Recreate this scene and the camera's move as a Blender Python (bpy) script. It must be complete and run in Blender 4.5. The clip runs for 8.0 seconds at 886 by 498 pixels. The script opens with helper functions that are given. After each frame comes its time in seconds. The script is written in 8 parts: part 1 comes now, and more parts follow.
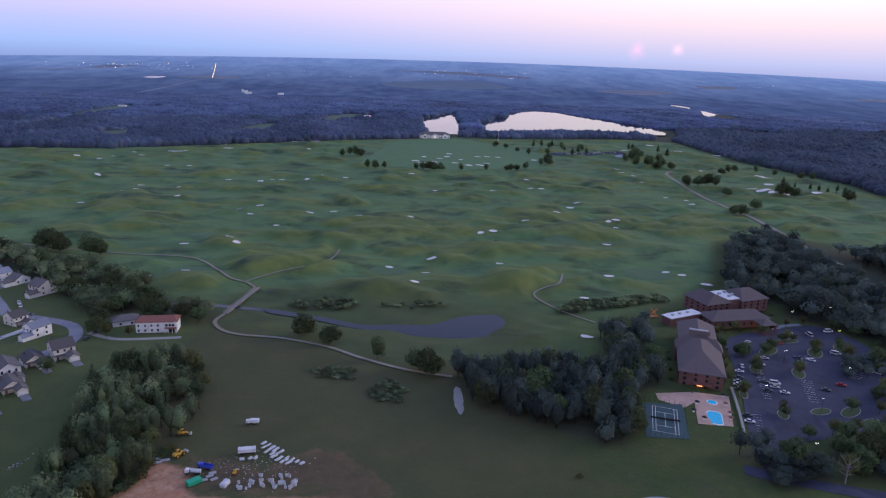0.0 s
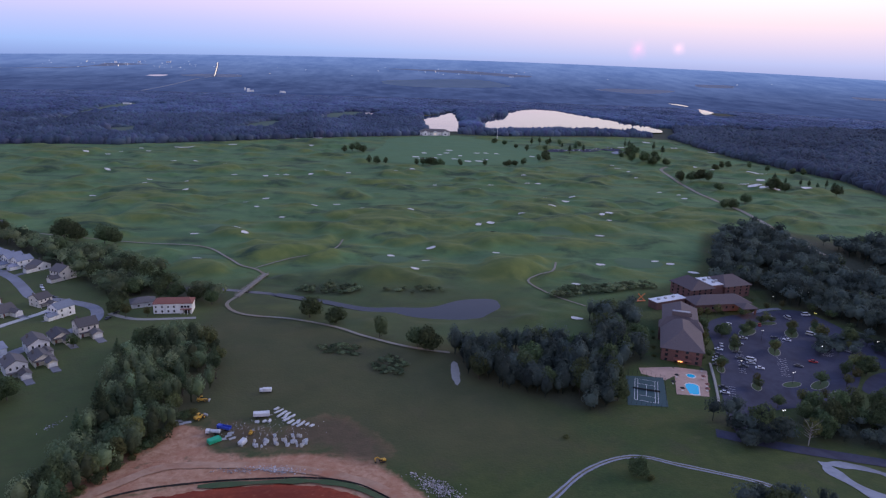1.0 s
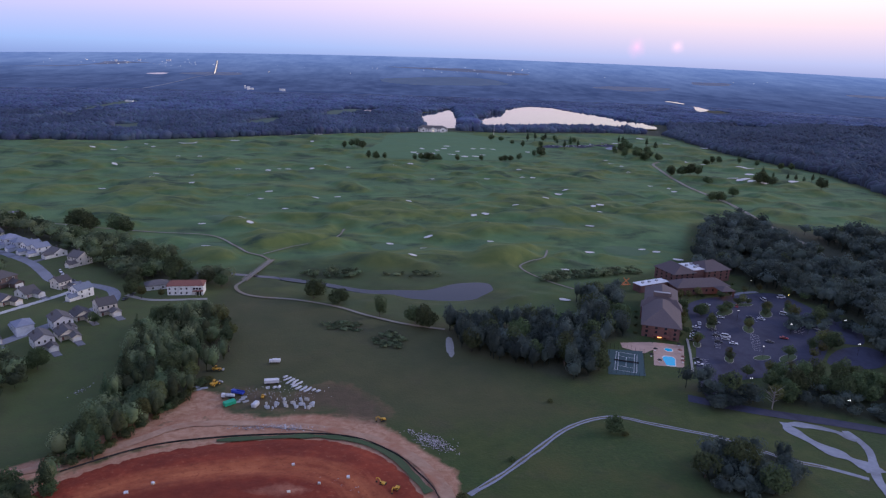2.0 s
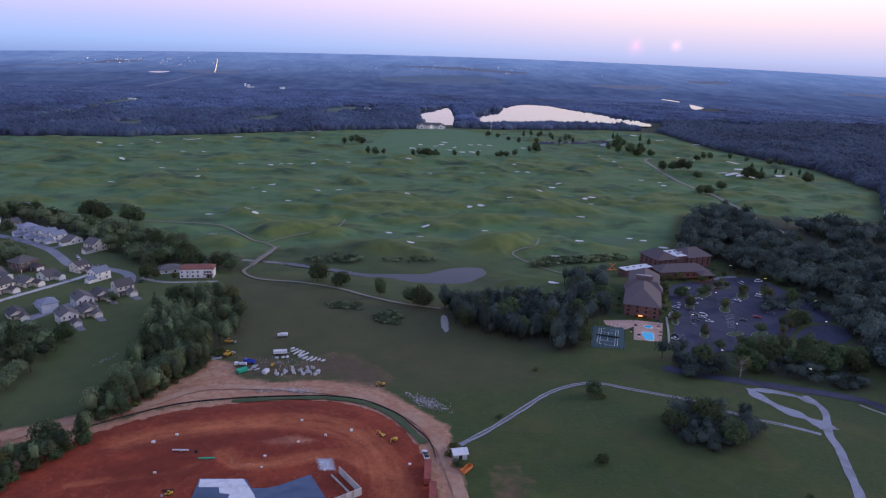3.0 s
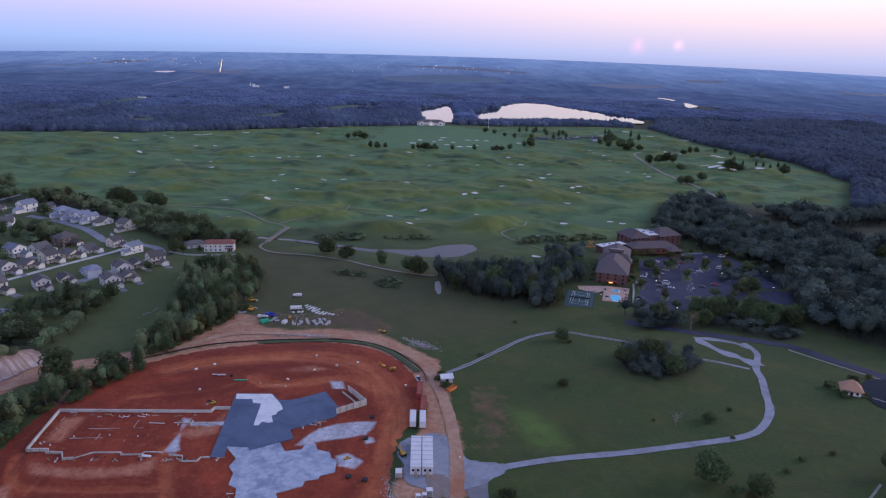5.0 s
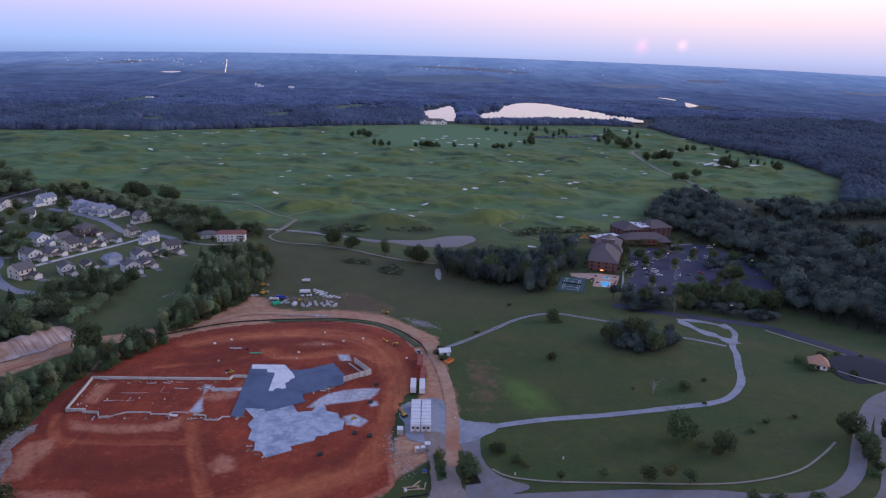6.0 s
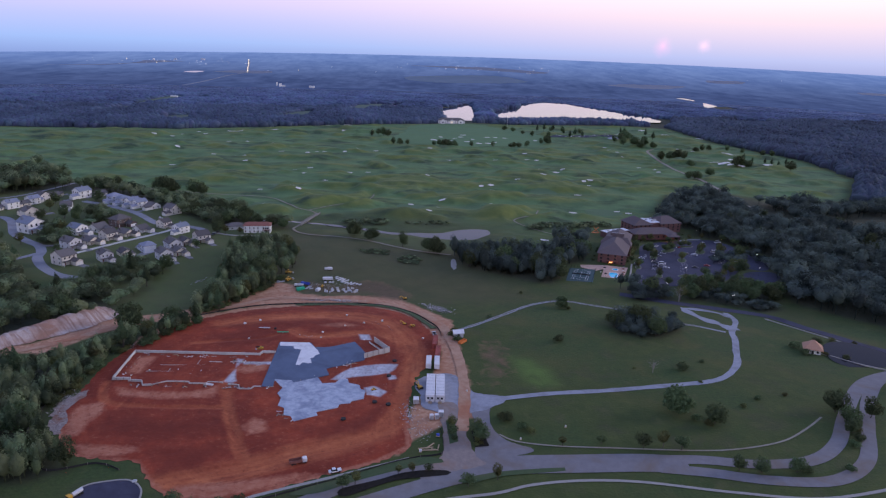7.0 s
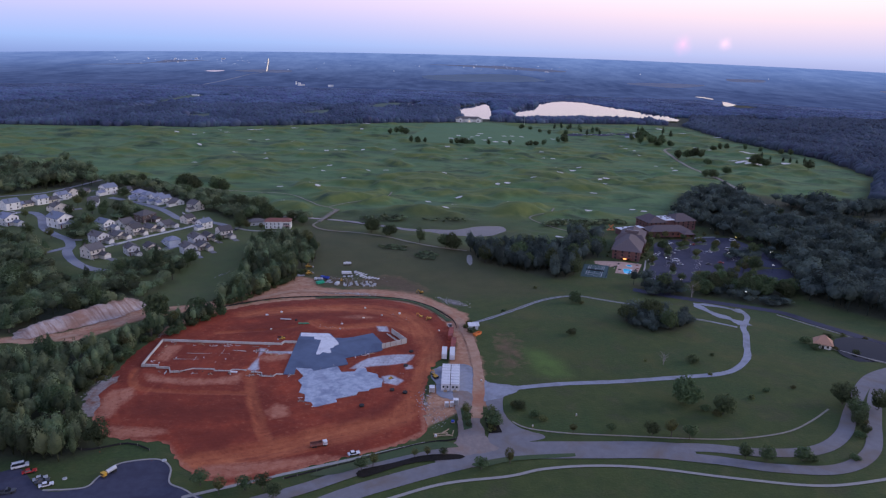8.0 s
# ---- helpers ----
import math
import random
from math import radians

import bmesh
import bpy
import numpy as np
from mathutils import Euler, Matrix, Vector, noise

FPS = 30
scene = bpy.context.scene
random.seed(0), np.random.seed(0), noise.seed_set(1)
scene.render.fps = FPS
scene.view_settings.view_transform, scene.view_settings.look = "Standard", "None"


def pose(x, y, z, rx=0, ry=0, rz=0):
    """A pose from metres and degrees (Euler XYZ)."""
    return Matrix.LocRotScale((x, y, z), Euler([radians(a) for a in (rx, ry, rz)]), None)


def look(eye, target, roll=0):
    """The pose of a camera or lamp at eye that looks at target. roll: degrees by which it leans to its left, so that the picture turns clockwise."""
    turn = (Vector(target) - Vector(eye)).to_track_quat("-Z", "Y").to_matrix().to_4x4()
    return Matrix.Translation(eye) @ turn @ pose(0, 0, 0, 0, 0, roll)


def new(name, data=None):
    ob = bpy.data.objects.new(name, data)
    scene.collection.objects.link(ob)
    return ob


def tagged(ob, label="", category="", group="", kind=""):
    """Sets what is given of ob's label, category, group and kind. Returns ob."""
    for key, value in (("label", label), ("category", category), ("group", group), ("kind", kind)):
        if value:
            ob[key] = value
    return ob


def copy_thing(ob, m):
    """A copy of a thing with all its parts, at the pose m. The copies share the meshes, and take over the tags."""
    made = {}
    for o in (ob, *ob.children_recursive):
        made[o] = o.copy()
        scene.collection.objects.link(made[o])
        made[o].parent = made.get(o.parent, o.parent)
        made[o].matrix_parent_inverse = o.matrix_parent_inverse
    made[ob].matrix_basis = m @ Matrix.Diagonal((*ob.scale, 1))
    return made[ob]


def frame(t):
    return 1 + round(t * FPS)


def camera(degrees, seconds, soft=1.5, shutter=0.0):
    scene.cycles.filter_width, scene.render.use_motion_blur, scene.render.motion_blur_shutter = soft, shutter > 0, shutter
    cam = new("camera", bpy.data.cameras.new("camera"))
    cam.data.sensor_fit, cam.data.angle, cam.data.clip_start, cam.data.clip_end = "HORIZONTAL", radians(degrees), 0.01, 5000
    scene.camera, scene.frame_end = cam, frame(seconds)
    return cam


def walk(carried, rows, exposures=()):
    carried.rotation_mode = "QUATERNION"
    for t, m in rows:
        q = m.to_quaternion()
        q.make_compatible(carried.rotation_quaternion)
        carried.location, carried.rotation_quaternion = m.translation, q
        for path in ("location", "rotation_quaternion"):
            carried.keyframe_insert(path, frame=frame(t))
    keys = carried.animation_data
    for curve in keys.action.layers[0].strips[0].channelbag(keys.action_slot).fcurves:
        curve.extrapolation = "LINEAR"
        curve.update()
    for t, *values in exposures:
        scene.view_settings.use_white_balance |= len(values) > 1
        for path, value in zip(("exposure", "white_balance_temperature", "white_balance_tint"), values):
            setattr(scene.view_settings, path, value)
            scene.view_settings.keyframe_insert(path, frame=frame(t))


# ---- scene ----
cam = camera(65.0, 8.0, soft=1.25)
METRES, EYE, TILT, LEAN, TURN = 214.0, 150.0, 0.0, 0.0, -4.0
ROWS = [
    (0.0, 0.0, 0.0, 0.0, 0.53, -15.5, -1.92),
    (0.5, 0.0024, -0.0608, -0.0004, 0.61, -15.55, -1.97),
    (1.0, 0.0069, -0.1245, -0.0015, 0.59, -15.6, -1.96),
    (1.5, 0.0119, -0.191, -0.0025, 0.54, -15.66, -1.94),
    (3.0, 0.0288, -0.3999, -0.0076, 0.4, -15.82, -1.94),
    (3.5, 0.036, -0.4716, -0.0092, 0.42, -15.82, -1.94),
    (4.0, 0.0434, -0.5443, -0.0108, 0.46, -15.82, -1.92),
    (4.5, 0.0504, -0.6175, -0.0107, 0.51, -15.82, -1.9),
    (6.0, 0.0708, -0.8269, -0.0106, 0.84, -15.81, -1.84),
    (6.5, 0.0765, -0.8912, -0.0098, 1.32, -15.79, -1.86),
    (7.0, 0.0806, -0.9465, -0.0084, 2.37, -15.84, -1.89),
    (7.5, 0.0841, -0.9815, -0.006, 3.78, -15.91, -1.91),
    (8.0, 0.0863, -0.9959, -0.0055, 3.81, -15.98, -1.75),
]
walk(cam, [(t, pose(0, 0, EYE, TILT, LEAN, TURN) @ pose(METRES * x, METRES * y, METRES * z, 90 + pitch, roll, yaw)) for t, x, y, z, yaw, pitch, roll in ROWS])

# ---- dusk sky and light ----


def lin(r, g, b):
    """Linear colour from display values 0 to 255."""
    return tuple(((c / 255 + 0.055) / 1.055) ** 2.4 if c > 10 else c / 3294.6 for c in (r, g, b)) + (1.0,)


def node(tree, kind, **values):
    n = tree.nodes.new(kind)
    for k, v in values.items():
        n.inputs[k].default_value = v
    return n


def ramp(tree, stops):
    n = tree.nodes.new("ShaderNodeValToRGB")
    e = n.color_ramp.elements
    while len(e) < len(stops):
        e.new(0.5)
    for el, (p, c) in zip(e, stops):
        el.position, el.color = p, c
    return n


def maths(tree, op, a, b=None, clamp=False):
    n = tree.nodes.new("ShaderNodeMath")
    n.operation, n.use_clamp = op, clamp
    for i, v in enumerate((a, b)):
        if v is None:
            continue
        if isinstance(v, (int, float)):
            n.inputs[i].default_value = v
        else:
            tree.links.new(v, n.inputs[i])
    return n.outputs[0]


def mix(tree, fac, a, b, mode="MIX"):
    n = tree.nodes.new("ShaderNodeMix")
    n.data_type, n.blend_type = "RGBA", mode
    for sock, v in ((n.inputs[0], fac), (n.inputs[6], a), (n.inputs[7], b)):
        if isinstance(v, (int, float, tuple)):
            sock.default_value = v
        else:
            tree.links.new(v, sock)
    return n.outputs[2]


def dusk_sky():
    world = bpy.data.worlds.new("dusk")
    scene.world = world
    world.use_nodes = True
    t = world.node_tree
    t.nodes.clear()
    co = t.nodes.new("ShaderNodeTexCoord")
    sep = t.nodes.new("ShaderNodeSeparateXYZ")
    t.links.new(co.outputs["Generated"], sep.inputs[0])
    up = maths(t, "MULTIPLY", maths(t, "ADD", sep.outputs[2], 0.02), 1 / 0.42, True)
    cool = ramp(t, [(0.0, lin(132, 152, 208)), (0.055, lin(158, 184, 238)), (0.12, lin(184, 192, 242)), (0.2, lin(218, 204, 246)),
                    (0.27, lin(224, 206, 246)), (0.45, lin(198, 199, 238)), (1.0, lin(146, 163, 219))])
    warm = ramp(t, [(0.0, lin(150, 158, 206)), (0.055, lin(184, 190, 232)), (0.11, lin(218, 206, 232)), (0.17, lin(246, 222, 232)),
                    (0.25, lin(255, 244, 246)), (0.45, lin(228, 220, 244)), (1.0, lin(146, 163, 219))])
    for r in (cool, warm):
        t.links.new(up, r.inputs[0])
    side = t.nodes.new("ShaderNodeMapRange")
    side.interpolation_type = "SMOOTHSTEP"
    for i, v in ((1, -0.45), (2, 0.55)):
        side.inputs[i].default_value = v
    t.links.new(sep.outputs[0], side.inputs[0])
    col = mix(t, side.outputs[0], cool.outputs[0], warm.outputs[0])
    # the sky behind the walk keeps a broad pale glow above the skyline
    south = t.nodes.new("ShaderNodeMapRange")
    south.interpolation_type = "SMOOTHSTEP"
    for i, v in ((1, 0.05), (2, -0.85)):
        south.inputs[i].default_value = v
    t.links.new(sep.outputs[1], south.inputs[0])
    low = t.nodes.new("ShaderNodeMapRange")
    low.interpolation_type = "SMOOTHSTEP"
    for i, v in ((1, 0.75), (2, 0.1)):
        low.inputs[i].default_value = v
    t.links.new(sep.outputs[2], low.inputs[0])
    col = mix(t, maths(t, "MULTIPLY", south.outputs[0], low.outputs[0]), col, (0.42, 0.34, 0.34, 1), "ADD")
    # two small sunlit clouds low over the horizon
    for d, size, c in (((0.317, 0.948, 0.0165), 0.017, (0.32, 0.04, 0.07, 1)), ((0.365, 0.931, 0.0185), 0.012, (0.40, 0.14, 0.12, 1))):
        v = Vector(d).normalized()
        dist = t.nodes.new("ShaderNodeVectorMath")
        dist.operation = "DISTANCE"
        dist.inputs[1].default_value = v
        t.links.new(co.outputs["Generated"], dist.inputs[0])
        wob = node(t, "ShaderNodeTexNoise", Scale=90.0, Detail=3.0)
        t.links.new(co.outputs["Generated"], wob.inputs["Vector"])
        k = maths(t, "MULTIPLY", dist.outputs["Value"], maths(t, "ADD", wob.outputs[0], 0.5))
        k = maths(t, "SUBTRACT", 1.0, maths(t, "DIVIDE", k, size), True)
        k = maths(t, "MULTIPLY", k, k)
        col = mix(t, k, col, c, "ADD")
    bg = node(t, "ShaderNodeBackground", Strength=1.15)
    t.links.new(col, bg.inputs[0])
    out = t.nodes.new("ShaderNodeOutputWorld")
    t.links.new(bg.outputs[0], out.inputs[0])


dusk_sky()
sun_data = bpy.data.lights.new("afterglow", "SUN")
sun_data.energy, sun_data.angle, sun_data.color = 1.3, radians(20), (1.0, 0.86, 0.82)
afterglow = new("afterglow", sun_data)
afterglow.matrix_world = look((600, 190, 205), (0, 0, 0))

# ---- materials ----


def surface(name, c1, c2, scale=0.5, c3=None, big=0.03, rough=0.9, bump=0.3, bscale=None, metal=0.0, spec=0.3, vary=0.0, depth=0.1, contrast=0.25):
    """Two tones of fine grain, a third in large patches, relief, and a difference from piece to piece."""
    m = bpy.data.materials.new(name)
    m.use_nodes = True
    t = m.node_tree
    b = t.nodes["Principled BSDF"]
    co = t.nodes.new("ShaderNodeTexCoord")
    n1 = node(t, "ShaderNodeTexNoise", Scale=scale, Detail=6.0, Roughness=0.65)
    t.links.new(co.outputs["Object"], n1.inputs["Vector"])
    r = t.nodes.new("ShaderNodeMapRange")
    r.inputs[1].default_value, r.inputs[2].default_value = 0.5 - contrast, 0.5 + contrast
    t.links.new(n1.outputs[0], r.inputs[0])
    col = mix(t, r.outputs[0], (*c1, 1), (*c2, 1))
    if c3:
        n2 = node(t, "ShaderNodeTexNoise", Scale=big, Detail=4.0, Roughness=0.6, Distortion=0.6)
        t.links.new(co.outputs["Object"], n2.inputs["Vector"])
        r2 = t.nodes.new("ShaderNodeMapRange")
        r2.inputs[1].default_value, r2.inputs[2].default_value = 0.48, 0.68
        t.links.new(n2.outputs[0], r2.inputs[0])
        col = mix(t, r2.outputs[0], col, (*c3, 1))
    if vary:
        info = t.nodes.new("ShaderNodeObjectInfo")
        hsv = t.nodes.new("ShaderNodeHueSaturation")
        t.links.new(maths(t, "ADD", maths(t, "MULTIPLY", info.outputs["Random"], 2 * vary), 1 - vary), hsv.inputs["Value"])
        t.links.new(maths(t, "ADD", maths(t, "MULTIPLY", info.outputs["Random"], 0.16 * vary), 0.5 - 0.08 * vary), hsv.inputs["Hue"])
        t.links.new(col, hsv.inputs["Color"])
        col = hsv.outputs[0]
    t.links.new(col, b.inputs["Base Color"])
    b.inputs["Roughness"].default_value, b.inputs["Metallic"].default_value = rough, metal
    b.inputs["Specular IOR Level"].default_value = spec
    if bump:
        n3 = node(t, "ShaderNodeTexNoise", Scale=bscale or scale * 2, Detail=5.0)
        t.links.new(co.outputs["Object"], n3.inputs["Vector"])
        bp = node(t, "ShaderNodeBump", Strength=bump, Distance=depth)
        t.links.new(n3.outputs[0], bp.inputs["Height"])
        t.links.new(bp.outputs[0], b.inputs["Normal"])
    return m


def leafy(name, c1, c2, scale=0.6, sheen=0.0, vary=0.35):
    m = surface(name, c1, c2, scale, rough=0.85, bump=0.6, bscale=2.2, spec=0.15, vary=vary, depth=0.5, contrast=0.2)
    b = m.node_tree.nodes["Principled BSDF"]
    if sheen:
        # blue-tinted sheen imitates haze over far foliage at grazing angles
        b.inputs["Sheen Weight"].default_value, b.inputs["Sheen Roughness"].default_value = sheen, 0.5
        b.inputs["Sheen Tint"].default_value = (0.35, 0.5, 1.0, 1)
    return m


def thin_leaves(m, share=0.5):
    """Leaves let part of the light through."""
    t = m.node_tree
    b = t.nodes["Principled BSDF"]
    out = t.nodes["Material Output"]
    tr = t.nodes.new("ShaderNodeBsdfTranslucent")
    t.links.new(b.inputs["Base Color"].links[0].from_socket, tr.inputs["Color"])
    both = t.nodes.new("ShaderNodeMixShader")
    both.inputs[0].default_value = share
    t.links.new(b.outputs[0], both.inputs[1])
    t.links.new(tr.outputs[0], both.inputs[2])
    t.links.new(both.outputs[0], out.inputs["Surface"])
    return m


def island_tones(m, amount=0.35, by_tree=0.0):
    """Each spray of a joined mesh takes its own tone, and each tree of a stand its own shade."""
    t = m.node_tree
    b = t.nodes["Principled BSDF"]
    src = b.inputs["Base Color"].links[0].from_socket
    g = t.nodes.new("ShaderNodeNewGeometry")
    hsv = t.nodes.new("ShaderNodeHueSaturation")
    t.links.new(maths(t, "ADD", maths(t, "MULTIPLY", g.outputs["Random Per Island"], 2 * amount), 1 - amount), hsv.inputs["Value"])
    if by_tree:
        tone = t.nodes.new("ShaderNodeVertexColor")
        tone.layer_name = "tone"
        sep = t.nodes.new("ShaderNodeSeparateColor")
        t.links.new(tone.outputs[0], sep.inputs[0])
        shade = t.nodes.new("ShaderNodeHueSaturation")
        t.links.new(maths(t, "ADD", maths(t, "MULTIPLY", sep.outputs[0], 2 * by_tree), 1 - by_tree), shade.inputs["Value"])
        t.links.new(maths(t, "ADD", maths(t, "MULTIPLY", sep.outputs[1], 0.10 * by_tree), 0.5 - 0.06 * by_tree), shade.inputs["Hue"])
        t.links.new(src, shade.inputs["Color"])
        src = shade.outputs[0]
    t.links.new(src, hsv.inputs["Color"])
    t.links.new(hsv.outputs[0], b.inputs["Base Color"])
    return m


M_LEAF = island_tones(leafy("leaves", (0.062, 0.092, 0.046), (0.125, 0.160, 0.076)), 0.3)
M_LEAF2 = island_tones(leafy("pine_needles", (0.056, 0.090, 0.052), (0.104, 0.142, 0.074)), 0.25)
M_LEAF3 = island_tones(leafy("yellowed_leaves", (0.10, 0.115, 0.046), (0.15, 0.152, 0.064)), 0.3)
M_WOODS = island_tones(leafy("woodland", (0.108, 0.152, 0.090), (0.200, 0.248, 0.130), 0.08, 0.0, 0.0), 0.12, 0.6)
M_EASTWOODS = island_tones(leafy("blue_green_woodland", (0.064, 0.088, 0.084), (0.112, 0.146, 0.124), 0.08, 0.0, 0.0), 0.12, 0.55)
# blue in the far woods' base colour stands in for haze
M_FARWOODS_HAZE = island_tones(leafy("haze_tinted_far_woodland", (0.050, 0.072, 0.136), (0.078, 0.104, 0.180), 0.012, 0.1, 0.0), 0.06, 0.55)
for foliage in (M_LEAF, M_LEAF2, M_LEAF3, M_WOODS, M_EASTWOODS):
    thin_leaves(foliage)
# haze tint painted into these nearer woods too, less blue
M_RIMWOODS_HAZE = island_tones(leafy("dark_haze_tinted_rim_woodland", (0.036, 0.048, 0.068), (0.060, 0.074, 0.098), 0.03, 0.05, 0.0), 0.08, 0.55)
M_MIDWOODS_HAZE = island_tones(leafy("haze_tinted_woodland", (0.047, 0.064, 0.104), (0.076, 0.097, 0.146), 0.03, 0.06, 0.0), 0.08, 0.55)
M_BARK = surface("bark", (0.06, 0.05, 0.042), (0.11, 0.095, 0.08), 3.0, vary=0.2)
M_DEAD = surface("bleached_wood", (0.20, 0.185, 0.17), (0.30, 0.28, 0.25), 2.0)
M_SOIL = surface("red_clay", (0.235, 0.048, 0.020), (0.335, 0.080, 0.033), 0.16, (0.165, 0.032, 0.014), 0.028, bump=0.8, bscale=0.5, depth=0.5)
M_DIRT = surface("tan_dirt", (0.30, 0.165, 0.102), (0.47, 0.305, 0.21), 0.18, (0.34, 0.145, 0.082), 0.05, bump=0.6, bscale=0.5, depth=0.4)
M_PALE = surface("pale_sandy_clay", (0.30, 0.205, 0.165), (0.56, 0.49, 0.455), 0.22, (0.31, 0.175, 0.125), 0.045, bump=0.8, bscale=0.5, depth=0.5)
M_GRAVEL = surface("grey_gravel", (0.215, 0.232, 0.28), (0.31, 0.33, 0.385), 0.5, (0.18, 0.185, 0.21), 0.09, bump=0.5, bscale=3.0)
M_ASPHALT = surface("asphalt", (0.042, 0.044, 0.072), (0.062, 0.065, 0.100), 0.4, (0.034, 0.035, 0.058), 0.05, rough=0.9, bump=0.2, bscale=6.0, spec=0.2)
M_STREET = surface("worn_grey_asphalt", (0.20, 0.205, 0.24), (0.255, 0.26, 0.295), 0.3, (0.17, 0.17, 0.19), 0.05, rough=0.8, bump=0.2, bscale=5.0)
M_DRIVE = surface("clay_smeared_asphalt", (0.185, 0.155, 0.145), (0.27, 0.225, 0.205), 0.5, (0.24, 0.165, 0.13), 0.12, bump=0.3, bscale=2.0)
M_BOULEVARD = surface("grey_asphalt", (0.145, 0.142, 0.155), (0.20, 0.196, 0.21), 0.3, (0.16, 0.135, 0.12), 0.06, rough=0.85, bump=0.2, bscale=5.0)
M_CONCRETE = surface("concrete", (0.44, 0.43, 0.41), (0.54, 0.53, 0.50), 0.6, (0.38, 0.36, 0.33), 0.1, bump=0.25, bscale=2.0)
M_KERB = surface("kerb_concrete", (0.25, 0.24, 0.225), (0.33, 0.32, 0.30), 0.8, bump=0.2)
M_CARTPATH = surface("cart_path_concrete", (0.20, 0.19, 0.155), (0.28, 0.26, 0.215), 0.4, (0.22, 0.17, 0.12), 0.03, bump=0.2)
M_SAND = surface("bunker_sand", (0.60, 0.58, 0.54), (0.72, 0.70, 0.66), 0.6, bump=0.3, bscale=2.0)
M_LAWN = surface("lawn", (0.040, 0.070, 0.030), (0.064, 0.096, 0.040), 0.25, (0.076, 0.090, 0.045), 0.04, bump=0.5, bscale=2.0, depth=0.2)
M_GREEN = surface("mown_green", (0.070, 0.125, 0.062), (0.085, 0.145, 0.072), 0.4, bump=0.1)
M_WEEDS = surface("dry_weeds", (0.10, 0.095, 0.05), (0.14, 0.12, 0.065), 0.4, (0.07, 0.08, 0.035), 0.06, bump=0.8, bscale=1.2, depth=0.4)
M_MULCH = surface("dark_mulch", (0.014, 0.013, 0.012), (0.030, 0.027, 0.024), 0.8, bump=0.6, spec=0.05)


def still_water(name, tint, rough, relief=0.02):
    m = bpy.data.materials.new(name)
    m.use_nodes = True
    t = m.node_tree
    b = t.nodes["Principled BSDF"]
    b.inputs["Base Color"].default_value = (*tint, 1)
    b.inputs["Roughness"].default_value, b.inputs["IOR"].default_value = rough, 1.333
    b.inputs["Specular IOR Level"].default_value = 0.5
    co = t.nodes.new("ShaderNodeTexCoord")
    n = node(t, "ShaderNodeTexNoise", Scale=0.8, Detail=3.0)
    t.links.new(co.outputs["Object"], n.inputs["Vector"])
    bp = node(t, "ShaderNodeBump", Strength=relief, Distance=0.1)
    t.links.new(n.outputs[0], bp.inputs["Height"])
    t.links.new(bp.outputs[0], b.inputs["Normal"])
    return m


M_POND = still_water("pond_water", (0.026, 0.030, 0.040), 0.04)
M_POND.node_tree.nodes["Principled BSDF"].inputs["Specular IOR Level"].default_value = 0.30
M_POND_DARK = still_water("dark_pond_water", (0.006, 0.007, 0.013), 0.08)
M_POND_DARK.node_tree.nodes["Principled BSDF"].inputs["Specular IOR Level"].default_value = 0.1
M_LAKE = still_water("lake_water", (0.05, 0.05, 0.06), 0.03, 0.004)

# ---- the lie of the land ----


def smooth(a, b, v):
    u = np.clip((v - a) / (b - a), 0, 1)
    return u * u * (3 - 2 * u)


RNG = np.random.RandomState(7)
LATTICE = RNG.rand(256, 256)


def value_noise(x, y):
    xi, yi = np.floor(x).astype(int), np.floor(y).astype(int)
    fx, fy = x - xi, y - yi
    fx, fy = fx * fx * (3 - 2 * fx), fy * fy * (3 - 2 * fy)
    a, b = LATTICE[xi % 256, yi % 256], LATTICE[(xi + 1) % 256, yi % 256]
    c, d = LATTICE[xi % 256, (yi + 1) % 256], LATTICE[(xi + 1) % 256, (yi + 1) % 256]
    return (a * (1 - fx) + b * fx) * (1 - fy) + (c * (1 - fx) + d * fx) * fy


def inside(poly, x, y):
    """Signed distance to an outline, positive inside."""
    x, y = np.asarray(x, float), np.asarray(y, float)
    best, odd = np.full(x.shape, 1e9), np.zeros(x.shape, bool)
    for (ax, ay), (bx, by) in zip(poly, poly[1:] + poly[:1]):
        dx, dy = bx - ax, by - ay
        k = np.clip(((x - ax) * dx + (y - ay) * dy) / (dx * dx + dy * dy + 1e-9), 0, 1)
        best = np.minimum(best, np.hypot(x - ax - k * dx, y - ay - k * dy))
        odd ^= ((ay > y) != (by > y)) & (x < (bx - ax) * (y - ay) / (by - ay + 1e-12) + ax)
    return np.where(odd, best, -best)


GOLF = [(-1100, 700), (-520, 650), (-400, 600), (-250, 535), (-175, 450), (-112, 412), (-104, 388), (-60, 362), (10, 326), (110, 335), (128, 395),
        (200, 455), (245, 500), (300, 620), (380, 650), (430, 600), (520, 610), (630, 780), (650, 960), (590, 1180), (585, 1440), (500, 1475), (370, 1455), (200, 1425),
        (50, 1372), (-110, 1306), (-293, 1208), (-449, 1128), (-700, 1085), (-1100, 1060)]
POND = [(-78, 415), (-48, 404), (-20, 391), (0, 391), (22, 392), (43, 406), (64, 408), (67, 393), (54, 373), (32, 363), (12, 367), (-2, 381), (-22, 384),
        (-50, 398), (-78, 409)]
